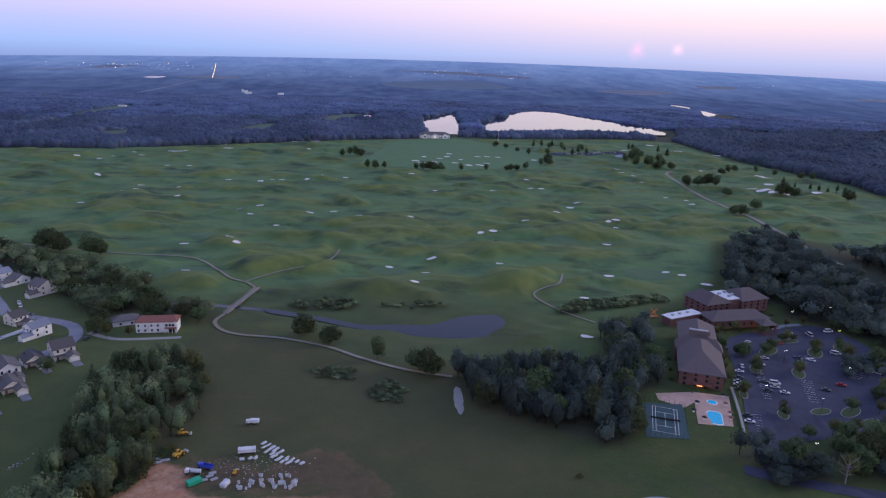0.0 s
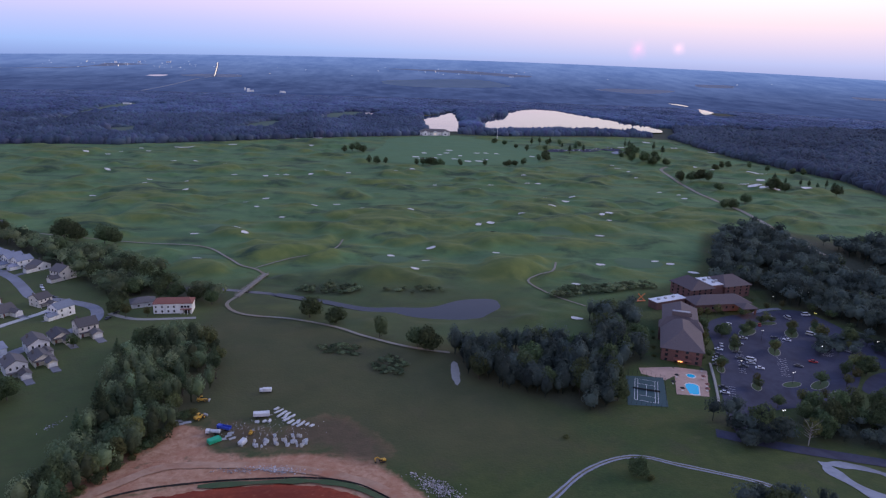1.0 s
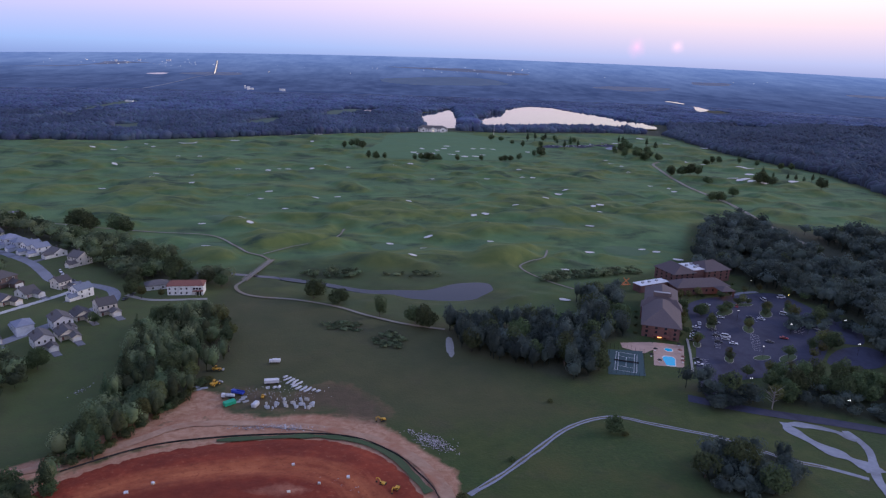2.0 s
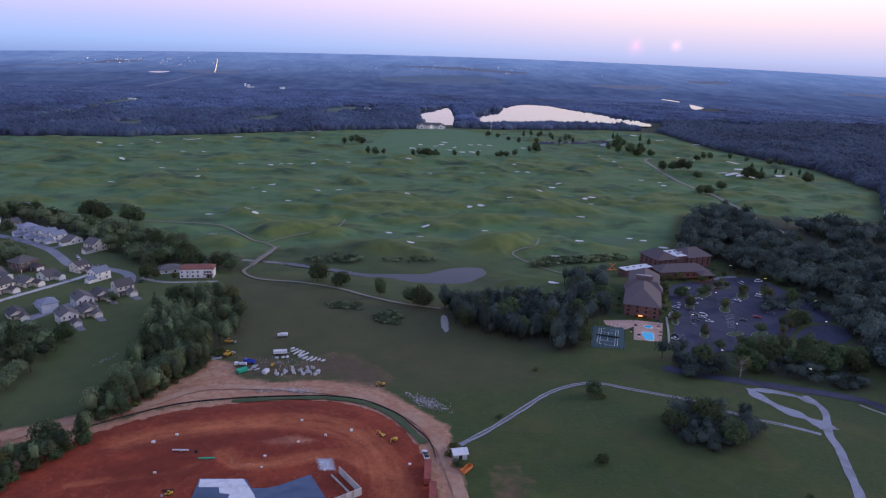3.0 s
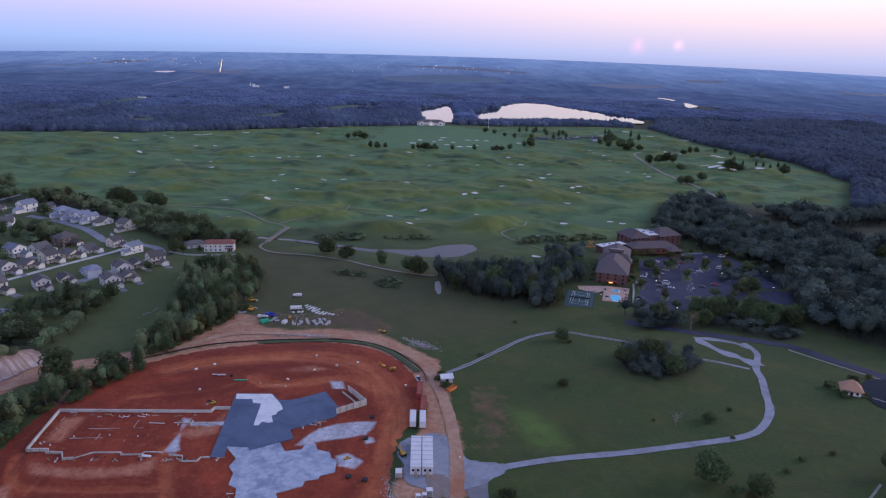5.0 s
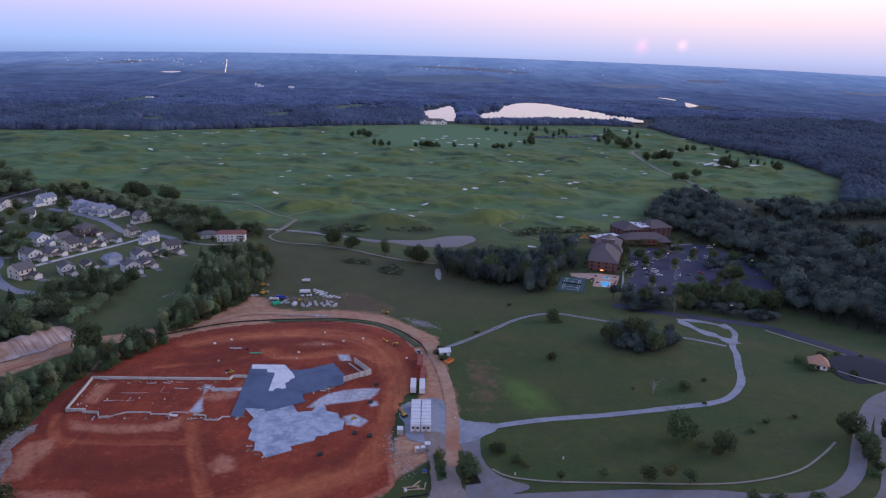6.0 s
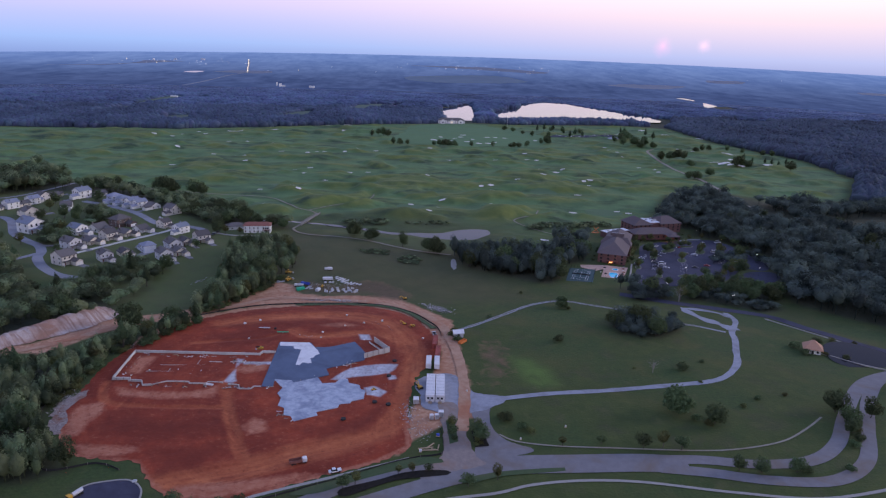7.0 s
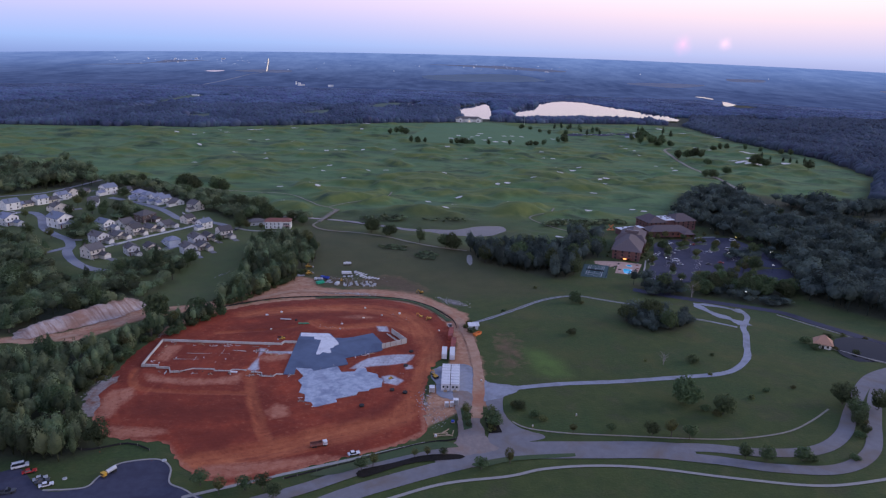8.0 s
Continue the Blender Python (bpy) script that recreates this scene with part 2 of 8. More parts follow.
SITE = [(-130, 145), (-117, 164), (-95, 182), (-69, 192), (-41, 196), (-20, 192), (-2, 178), (10, 155), (14, 131), (11, 113), (4, 96), (1, 73), (1, 50),
        (2, 36), (-10, 25), (-26, 17), (-42, 9), (-54, 1), (-67, -3), (-79, 2), (-90, 12), (-98, 23), (-113, 25), (-125, 28), (-134, 41), (-143, 59),
        (-142, 70), (-143, 87), (-143, 107), (-140, 121)]
RANGE = [(-54, 1040), (-30, 1180), (-20, 1285), (34, 1350), (111, 1372), (194, 1318), (250, 1225), (262, 1160), (240, 1095), (205, 1040), (165, 1018), (130, 1004), (97, 990), (67, 990), (28, 996), (-11, 1008)]
SANDHILL = [(-214, 126), (-206, 143), (-196, 155), (-187, 173), (-178, 182), (-165, 170), (-168, 153), (-183, 135), (-195, 123), (-203, 116), (-211, 116)]
LAKE = [(50, 1440), (62, 1842), (101, 1898), (131, 1979), (162, 2015), (158, 1855), (154, 1720), (146, 1590), (198, 1590), (194, 1690), (199, 1745), (224, 1782), (262, 1897), (297, 1911), (330, 2061), (388, 2161), (434, 2207), (486, 2176),
        (527, 2023), (576, 1932), (602, 1787), (632, 1727), (637, 1663), (612, 1575), (540, 1590), (418, 1600), (276, 1560), (153, 1500)]


def knoll(x, y):
    """How much of a mound stands at a place on the course, 0 to 1."""
    a = value_noise(x / 46 + 3.1, y / 30 + 8.2) * 0.58 + value_noise(x / 19 + 40, y / 14 + 9) * 0.32 + value_noise(x / 9 + 17, y / 8 + 51) * 0.10
    return smooth(0.43, 0.80, a)


def bank(x, y):
    """The big grassy mounds over the pond and through the near holes, 0 to about 1."""
    out = np.zeros(np.shape(x))
    for bx, by, w, d, h in ((85, 470, 30, 22, 1.0), (-25, 452, 38, 20, 0.95), (30, 474, 26, 22, 0.7), (-70, 520, 50, 22, 0.6), (-120, 560, 40, 18, 0.5), (60, 560, 60, 20, 0.55), (-40, 600, 55, 22, 0.55),
                            (150, 560, 40, 18, 0.5), (190, 640, 45, 22, 0.6), (230, 590, 30, 24, 0.7), (110, 700, 60, 22, 0.5), (-150, 740, 70, 24, 0.5), (20, 660, 60, 22, 0.5)):
        out = out + h * np.exp(-((x - bx) / w) ** 2 - ((y - by) / d) ** 2)
    return np.clip(out, 0, 1.15) * smooth(4, 24, -inside(POND, x, y)) * smooth(0, 30, inside(GOLF, x, y))


CART_PATHS = [[(-300, 560), (-211, 535), (-157, 526), (-130, 495), (-116, 476), (-102, 466), (-93, 452)], [(-104, 470), (-83, 494), (-60, 516), (-50, 536), (-47, 562)],
              [(124, 396), (109, 412), (98, 434), (96, 452), (107, 468), (120, 480), (128, 504)], [(430, 1060), (405, 1016), (392, 900), (388, 791), (393, 718), (383, 622), (381, 548)]]


def beside_paths(x, y):
    """Distance to the nearest cart path."""
    best = np.full(np.shape(x), 99.0)
    for line in CART_PATHS:
        for (ax, ay), (bx, by) in zip(line, line[1:]):
            dx, dy = bx - ax, by - ay
            k = np.clip(((x - ax) * dx + (y - ay) * dy) / (dx * dx + dy * dy), 0, 1)
            best = np.minimum(best, np.hypot(x - ax - k * dx, y - ay - k * dy))
    return best


def land(x, y):
    x, y = np.asarray(x, float), np.asarray(y, float)
    z = -4 * smooth(150, 230, y) - 4 * smooth(100, 220, x) * smooth(60, 200, y) * smooth(2580, 2350, np.hypot(x, y + 110)) - 3 * smooth(300, 480, y)
    z = z + 0.5 * (value_noise(x / 35, y / 35) - 0.5) * smooth(205, 240, y)
    g = smooth(0, 40, inside(GOLF, x, y)) * smooth(6, 30, -inside(POND, x, y)) * smooth(0, 30, -inside(RANGE, x, y))
    z = z + g * (5.4 * knoll(x, y) * smooth(3, 16, beside_paths(x, y)) + 3.0 * (value_noise(x / 90 + 5, y / 70 + 5) - 0.5))
    z = z + 7.0 * bank(x, y) * smooth(2, 12, beside_paths(x, y))
    z = z - 1.2 * smooth(-6, 2, inside(POND, x, y))
    z = z + 2.0 * smooth(0, 14, inside(SANDHILL, x, y))
    z = z - 1.5 * smooth(-10, 10, inside(LAKE, x, y))
    # far country rises gently to the skyline
    r = np.hypot(x, y + 110)
    u = np.clip((r - 2600) / 2270, 0, 1)
    true = 2600 + 2270 * u / (1 - 0.635 * u)
    s = np.clip((np.degrees(np.arctan2(x, y + 110)) - 2) / 32.5, -1.5, 1.5)
    swell = np.where(np.abs(np.arctan2(x, y + 110)) < 1.2, 0.0112 + 0.0033 * s - 0.0081 * s * s, 0.0)
    return np.where(r > 2600, EYE - (EYE + 7) * r / true + r * np.maximum(swell, -0.004) * smooth(0.1, 1.0, u), z)


def land_at(x, y):
    return float(land(np.array([x]), np.array([y]))[0])


def mesh_from(name, verts, faces, material, smooth_shade=False):
    me = bpy.data.meshes.new(name)
    me.from_pydata([tuple(v) for v in verts] if not isinstance(verts, list) else verts, [], faces)
    me.materials.append(material)
    if smooth_shade:
        me.polygons.foreach_set("use_smooth", [True] * len(me.polygons))
    me.update()
    return me


def fast_mesh(name, verts, tris, material):
    me = bpy.data.meshes.new(name)
    n = len(tris)
    me.vertices.add(len(verts))
    me.vertices.foreach_set("co", np.asarray(verts, np.float32).ravel())
    me.loops.add(n * 3)
    me.loops.foreach_set("vertex_index", np.asarray(tris, np.int32).ravel())
    me.polygons.add(n)
    me.polygons.foreach_set("loop_start", np.arange(0, n * 3, 3, dtype=np.int32))
    me.materials.append(material)
    me.update(calc_edges=True)
    me.validate()
    return me


def spaced(lo, hi, fine, limits, grow=1.13):
    """Grid lines: fine between lo and hi, growing outward to the limits."""
    mid = list(np.arange(lo, hi + fine, fine))
    for sign, end in ((1, limits[1]), (-1, limits[0])):
        step, p, out = fine, mid[-1] if sign > 0 else mid[0], []
        while (p < end) if sign > 0 else (p > end):
            step = min(step * grow, 90)
            p += sign * step
            out.append(p)
        mid = mid + out if sign > 0 else out[::-1] + mid
    return np.array(mid)


WOOD_PLOTS = {
    "creek": [(-217, 92), (-200, 90), (-180, 95), (-162, 106), (-152, 122), (-140, 141), (-126, 155), (-114, 172), (-119, 156), (-127, 141), (-137, 125), (-145, 119), (-147, 112), (-147, 85), (-150, 65), (-142, 40),
              (-120, 18), (-132, 9), (-170, 11), (-210, 30)],
    "street_edge": [(-230, 118), (-211, 122), (-194, 145), (-172, 167), (-170, 200), (-168, 235), (-175, 258), (-192, 270), (-207, 250), (-216, 228), (-218, 208), (-240, 216),
                    (-264, 245), (-289, 290), (-327, 312), (-370, 330), (-390, 220), (-300, 150)],
    "north_west": [(-452, 470), (-438, 486), (-412, 512), (-399, 560), (-392, 590), (-436, 632), (-466, 662), (-484, 622), (-535, 648), (-700, 640), (-600, 450)],
    "house_trees": [(-284, 312), (-264, 318), (-286, 362), (-306, 362)],
    "crescent_trees": [(-286, 394), (-258, 390), (-282, 440), (-304, 448)],
    "bank_scrub": [(-70, 424), (-40, 428), (-22, 420), (-30, 412), (-62, 414)],
    "bank_scrub_low": [(-10, 418), (20, 424), (34, 420), (14, 412)],
    "field_scrub": [(-42, 323), (-28, 327), (-16, 321), (-14, 312), (-36, 312)],
    "field_scrub_low": [(-12, 302), (-2, 314), (6, 303), (3, 289), (-10, 291)],
    "grove": [(-126, 176), (-114, 180), (-101, 212), (-90, 240), (-85, 280), (-93, 318), (-108, 334), (-128, 332), (-140, 318), (-136, 285), (-124, 240), (-122, 208)],
    "course_edge": [(-520, 560), (-450, 590), (-345, 562), (-275, 522), (-205, 490), (-160, 446), (-118, 412), (-110, 396), (-122, 398), (-150, 408), (-173, 400), (-190, 408), (-214, 436), (-272, 492),
                    (-354, 546), (-420, 530)],
    "inn": [(30, 316), (44, 324), (76, 325), (109, 322), (130, 326), (138, 314), (124, 304), (114, 294), (106, 268), (96, 250), (81, 256), (58, 272), (44, 282), (31, 297)],
    "inn_back": [(118, 369), (139, 390), (160, 402), (150, 380), (140, 345), (134, 331), (119, 330)],
    "meadow": [(115, 170), (118, 155), (128, 150), (140, 152), (154, 164), (161, 180), (153, 189), (138, 187), (125, 181)],
    "lane_row": [(184, 237), (207, 227), (232, 212), (246, 222), (222, 243), (193, 252)],
    "lot_grove": [(238, 326), (282, 318), (306, 352), (284, 354), (250, 346)],
    "pool_trees": [(142, 230), (154, 223), (176, 236), (172, 246), (152, 241)],
    "court_edge": [(150, 254), (158, 250), (168, 238), (182, 232), (170, 230), (152, 238), (140, 246)],
    "lane": [(183, 246), (209, 246), (237, 234), (258, 248), (223, 262), (195, 264)],
    "east": [(238, 460), (305, 600), (350, 640), (380, 645), (405, 575), (470, 560), (640, 600), (640, 440), (560, 330), (420, 220), (310, 165), (290, 190), (272, 214), (260, 232), (264, 268), (282, 312),
             (300, 340), (290, 372), (278, 405), (262, 420), (272, 445)],
    "east_far": [(645, 440), (645, 600), (900, 640), (900, 420), (640, 330), (570, 330)],
    "brook": [(100, 408), (118, 412), (150, 428), (190, 446), (188, 456), (150, 444), (112, 426)],
}


def noisy(t, scale, lo, hi):
    """A cloudy mask between two levels of noise."""
    co = t.nodes.new("ShaderNodeTexCoord")
    n = node(t, "ShaderNodeTexNoise", Scale=scale, Detail=6.0, Roughness=0.65, Distortion=0.3)
    t.links.new(co.outputs["Object"], n.inputs["Vector"])
    r = t.nodes.new("ShaderNodeMapRange")
    r.inputs[1].default_value, r.inputs[2].default_value = lo, hi
    t.links.new(n.outputs[0], r.inputs[0])
    return r.outputs[0]


def ground_material():
    m = surface("grassland", (0.034, 0.054, 0.0145), (0.066, 0.086, 0.0225), 0.14, (0.077, 0.080, 0.025), 0.018, rough=0.95, bump=0.6, bscale=0.9, depth=0.35)
    t = m.node_tree
    b = t.nodes["Principled BSDF"]
    field = b.inputs["Base Color"].links[0].from_socket
    weeds = mix(t, noisy(t, 1.1, 0.4, 0.62), (0.040, 0.046, 0.022, 1), (0.070, 0.072, 0.034, 1))
    field = mix(t, maths(t, "MULTIPLY", noisy(t, 0.055, 0.52, 0.66), 0.7), field, weeds)
    field = mix(t, maths(t, "MULTIPLY", noisy(t, 0.8, 0.60, 0.74), 0.5), field, (0.120, 0.125, 0.062, 1))
    # lush dark grass in broad drifts, with thin yellowed seams
    lush = mix(t, noisy(t, 0.6, 0.35, 0.65), (0.022, 0.048, 0.015, 1), (0.044, 0.082, 0.021, 1))
    field = mix(t, maths(t, "MULTIPLY", noisy(t, 0.017, 0.46, 0.60), 0.75), field, lush)
    field = mix(t, maths(t, "MULTIPLY", noisy(t, 0.11, 0.57, 0.70), 0.4), field, (0.094, 0.100, 0.036, 1))
    cover = t.nodes.new("ShaderNodeVertexColor")
    cover.layer_name = "cover"
    sep = t.nodes.new("ShaderNodeSeparateColor")
    t.links.new(cover.outputs[0], sep.inputs[0])
    co = t.nodes.new("ShaderNodeTexCoord")

    def grain(scale, stretch, lo, hi):
        mp = t.nodes.new("ShaderNodeMapping")
        mp.inputs["Scale"].default_value = stretch
        t.links.new(co.outputs["Object"], mp.inputs[0])
        n = node(t, "ShaderNodeTexNoise", Scale=scale, Detail=6.0, Roughness=0.62, Distortion=0.4)
        t.links.new(mp.outputs[0], n.inputs["Vector"])
        r = t.nodes.new("ShaderNodeMapRange")
        r.inputs[1].default_value, r.inputs[2].default_value = lo, hi
        t.links.new(n.outputs[0], r.inputs[0])
        return r.outputs[0]

    fair = mix(t, grain(0.03, (1, 1, 1), 0.35, 0.65), (0.060, 0.122, 0.052, 1), (0.108, 0.190, 0.074, 1))
    rough = mix(t, grain(0.05, (1, 1.6, 1), 0.35, 0.65), (0.077, 0.118, 0.036, 1), (0.144, 0.173, 0.050, 1))
    # dark streaks for rough grass, with shaded mound sides painted in too
    dark = mix(t, grain(0.25, (1, 1, 1), 0.4, 0.6), (0.026, 0.054, 0.029, 1), (0.042, 0.074, 0.035, 1))
    lean = maths(t, "ADD", maths(t, "MULTIPLY", sep.outputs[1], 0.6), maths(t, "SUBTRACT", grain(0.014, (1, 1.8, 1), 0.3, 0.7), 0.5))
    r = t.nodes.new("ShaderNodeMapRange")
    r.inputs[1].default_value, r.inputs[2].default_value = 0.0, 0.44
    t.links.new(lean, r.inputs[0])
    course = mix(t, r.outputs[0], fair, rough)
    course = mix(t, grain(0.017, (1, 1.8, 1), 0.52, 0.66), course, dark)
    col = mix(t, sep.outputs[0], field, course)
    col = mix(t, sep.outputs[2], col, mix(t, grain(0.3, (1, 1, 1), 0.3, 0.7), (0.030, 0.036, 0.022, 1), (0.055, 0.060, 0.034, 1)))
    # stretches worn bare round the works and along the tracks
    bare = t.nodes.new("ShaderNodeVertexColor")
    bare.layer_name = "bare"
    sepb = t.nodes.new("ShaderNodeSeparateColor")
    t.links.new(bare.outputs[0], sepb.inputs[0])
    k = t.nodes.new("ShaderNodeMapRange")
    k.inputs[1].default_value, k.inputs[2].default_value = 0.42, 0.62
    t.links.new(maths(t, "ADD", maths(t, "MULTIPLY", sepb.outputs[0], 0.75), maths(t, "MULTIPLY", grain(0.12, (1, 1, 1), 0.2, 0.8), 0.35)), k.inputs[0])
    col = mix(t, maths(t, "MULTIPLY", sepb.outputs[2], 0.64), col, mix(t, grain(0.05, (1, 1, 1), 0.3, 0.7), (0.062, 0.062, 0.029, 1), (0.094, 0.086, 0.042, 1)))
    earth = mix(t, grain(0.32, (1, 1, 1), 0.3, 0.7), (0.30, 0.140, 0.078, 1), (0.50, 0.305, 0.200, 1))
    col = mix(t, maths(t, "MULTIPLY", bare.outputs["Alpha"], grain(0.12, (1, 1, 1), 0.1, 0.6)), col, (0.088, 0.146, 0.032, 1))
    earth = mix(t, maths(t, "MULTIPLY", grain(0.055, (1, 1, 1), 0.48, 0.62), 0.7), earth, mix(t, grain(0.4, (1, 1, 1), 0.35, 0.65), (0.29, 0.115, 0.062, 1), (0.40, 0.20, 0.125, 1)))
    earth = mix(t, maths(t, "MULTIPLY", grain(0.16, (1, 1, 1), 0.60, 0.68), 0.6), earth, (0.105, 0.095, 0.050, 1))
    earth = mix(t, sepb.outputs[1], earth, mix(t, grain(0.2, (1, 1, 1), 0.3, 0.7), (0.080, 0.062, 0.034, 1), (0.112, 0.080, 0.048, 1)))
    col = mix(t, k.outputs[0], col, earth)
    t.links.new(col, b.inputs["Base Color"])
    return m


M_GROUND = ground_material()
DIRT_BAND = [(-218, 116), (-188, 125), (-166, 160), (-141, 172), (-121, 186), (-112, 205), (-98, 226), (-88, 240), (-80, 236), (-74, 220), (-55, 214), (-34, 217), (-10, 212),
             (8, 190), (22, 170), (25, 140), (27, 100), (28, 60), (20, 58), (0, 40), (-4, 30), (10, 90), (18, 120), (14, 150), (2, 178), (-20, 196), (-45, 200),
             (-80, 196), (-102, 188), (-121, 172), (-141, 160), (-160, 146), (-180, 116)]
BROWN = [[(-80, 244), (-60, 244), (-50, 236), (-36, 248), (-24, 250), (-8, 236), (2, 214), (-12, 210), (-30, 222), (-70, 222)], [(33, 90), (35, 140), (46, 150), (53, 134), (51, 99), (41, 86)]]


FRESH = [(50, 122), (61, 120), (70, 106), (72, 90), (60, 86), (54, 94)]
SUBURB = [(-430, 300), (-290, 262), (-214, 228), (-168, 176), (-150, 166), (-128, 186), (-126, 240), (-134, 290), (-138, 320), (-120, 345), (-110, 385), (-170, 398), (-260, 480), (-350, 540), (-480, 500)]


GRID_X = spaced(-380, 400, 3.0, (-2700, 2700), 1.03)
GRID_Y = spaced(-20, 820, 3.0, (-2800, 2700), 1.012)
GRID_Z = land(*np.meshgrid(GRID_X, GRID_Y))


def lie(x, y):
    """Height of the ground's own facets, so that sheets laid on it neither float nor sink."""
    x, y = np.asarray(x, float), np.asarray(y, float)
    i = np.clip(np.searchsorted(GRID_X, x) - 1, 0, len(GRID_X) - 2)
    j = np.clip(np.searchsorted(GRID_Y, y) - 1, 0, len(GRID_Y) - 2)
    u = (x - GRID_X[i]) / (GRID_X[i + 1] - GRID_X[i])
    v = (y - GRID_Y[j]) / (GRID_Y[j + 1] - GRID_Y[j])
    a, b, c, d = GRID_Z[j, i], GRID_Z[j, i + 1], GRID_Z[j + 1, i + 1], GRID_Z[j + 1, i]
    z = np.where(u >= v, a + (b - a) * u + (c - b) * v, a + (c - d) * u + (d - a) * v)
    return np.where(np.hypot(x, y + 110) > 2600, land(x, y), z)


def build_ground():
    xs, ys = GRID_X, GRID_Y
    X, Y = np.meshgrid(xs, ys)
    Z = GRID_Z
    nx, ny = len(xs), len(ys)
    idx = np.arange(nx * ny).reshape(ny, nx)
    quads = np.stack([idx[:-1, :-1], idx[:-1, 1:], idx[1:, 1:], idx[1:, :-1]], -1).reshape(-1, 4)
    r = np.hypot(X, Y + 110).ravel()
    quads = quads[(r[quads] < 2640).any(1)]
    tris = np.concatenate([quads[:, [0, 1, 2]], quads[:, [0, 2, 3]]])
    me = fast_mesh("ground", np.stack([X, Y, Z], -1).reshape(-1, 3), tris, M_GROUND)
    x, y = X.ravel(), Y.ravel()
    golf = smooth(-6, 8, inside(GOLF, x, y))
    woods = np.zeros(len(x))
    for plot in WOOD_PLOTS.values():
        woods = np.maximum(woods, smooth(-5, 5, inside(plot, x, y)))
    woods = np.maximum(woods, smooth(0, 30, -inside(GOLF, x, y)) * smooth(520, 640, y + 0.25 * np.abs(x)) * smooth(-8, 8, -inside(LAKE, x, y)))
    golf = golf * (1 - 0.6 * smooth(485, 400, y) * smooth(-400, -150, x))
    lawn = smooth(-10, 14, inside(SUBURB, x, y))
    golf = np.maximum(golf, 0.16 * lawn)
    cover = np.ones((len(x), 4), np.float32)
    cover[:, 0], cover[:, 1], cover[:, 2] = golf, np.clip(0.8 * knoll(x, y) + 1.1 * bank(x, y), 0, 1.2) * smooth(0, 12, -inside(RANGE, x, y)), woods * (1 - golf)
    bare = np.ones((len(x), 4), np.float32)
    brown = np.zeros(len(x))
    for poly, much in zip(BROWN, (1.3, 0.95)):
        brown = np.maximum(brown, much * smooth(-14, 12, inside(poly, x, y)))
    band = smooth(-7, 5, inside(DIRT_BAND, x, y))
    # the strip outside the silt fence, scuffed by machines
    band = np.maximum(band, 0.72 * smooth(-11, -2, inside(SITE, x, y)) * smooth(100, 140, y))
    olive = smooth(110, 40, x) * smooth(190, 230, y) * smooth(-150, -100, x) * (1 - golf)
    olive = np.maximum(olive, lawn)
    bare[:, 3] = np.maximum(smooth(-4, 7, inside(FRESH, x, y)), 0.32 * lawn)
    bare[:, 0], bare[:, 1], bare[:, 2] = np.maximum(band, 0.52 * brown), np.clip(brown - 0.5 * band, 0, 1), np.clip(olive, 0, 1)
    for layer, data in (("cover", cover), ("bare", bare)):
        a = me.color_attributes.new(layer, "FLOAT_COLOR", "POINT")
        a.data.foreach_set("color", data.ravel())
    me.polygons.foreach_set("use_smooth", [True] * len(me.polygons))
    ob = new("ground", me)
    tagged(ob, "rolling green grassland with golf course mounds and bare earth", "ground", kind="structure")


build_ground()


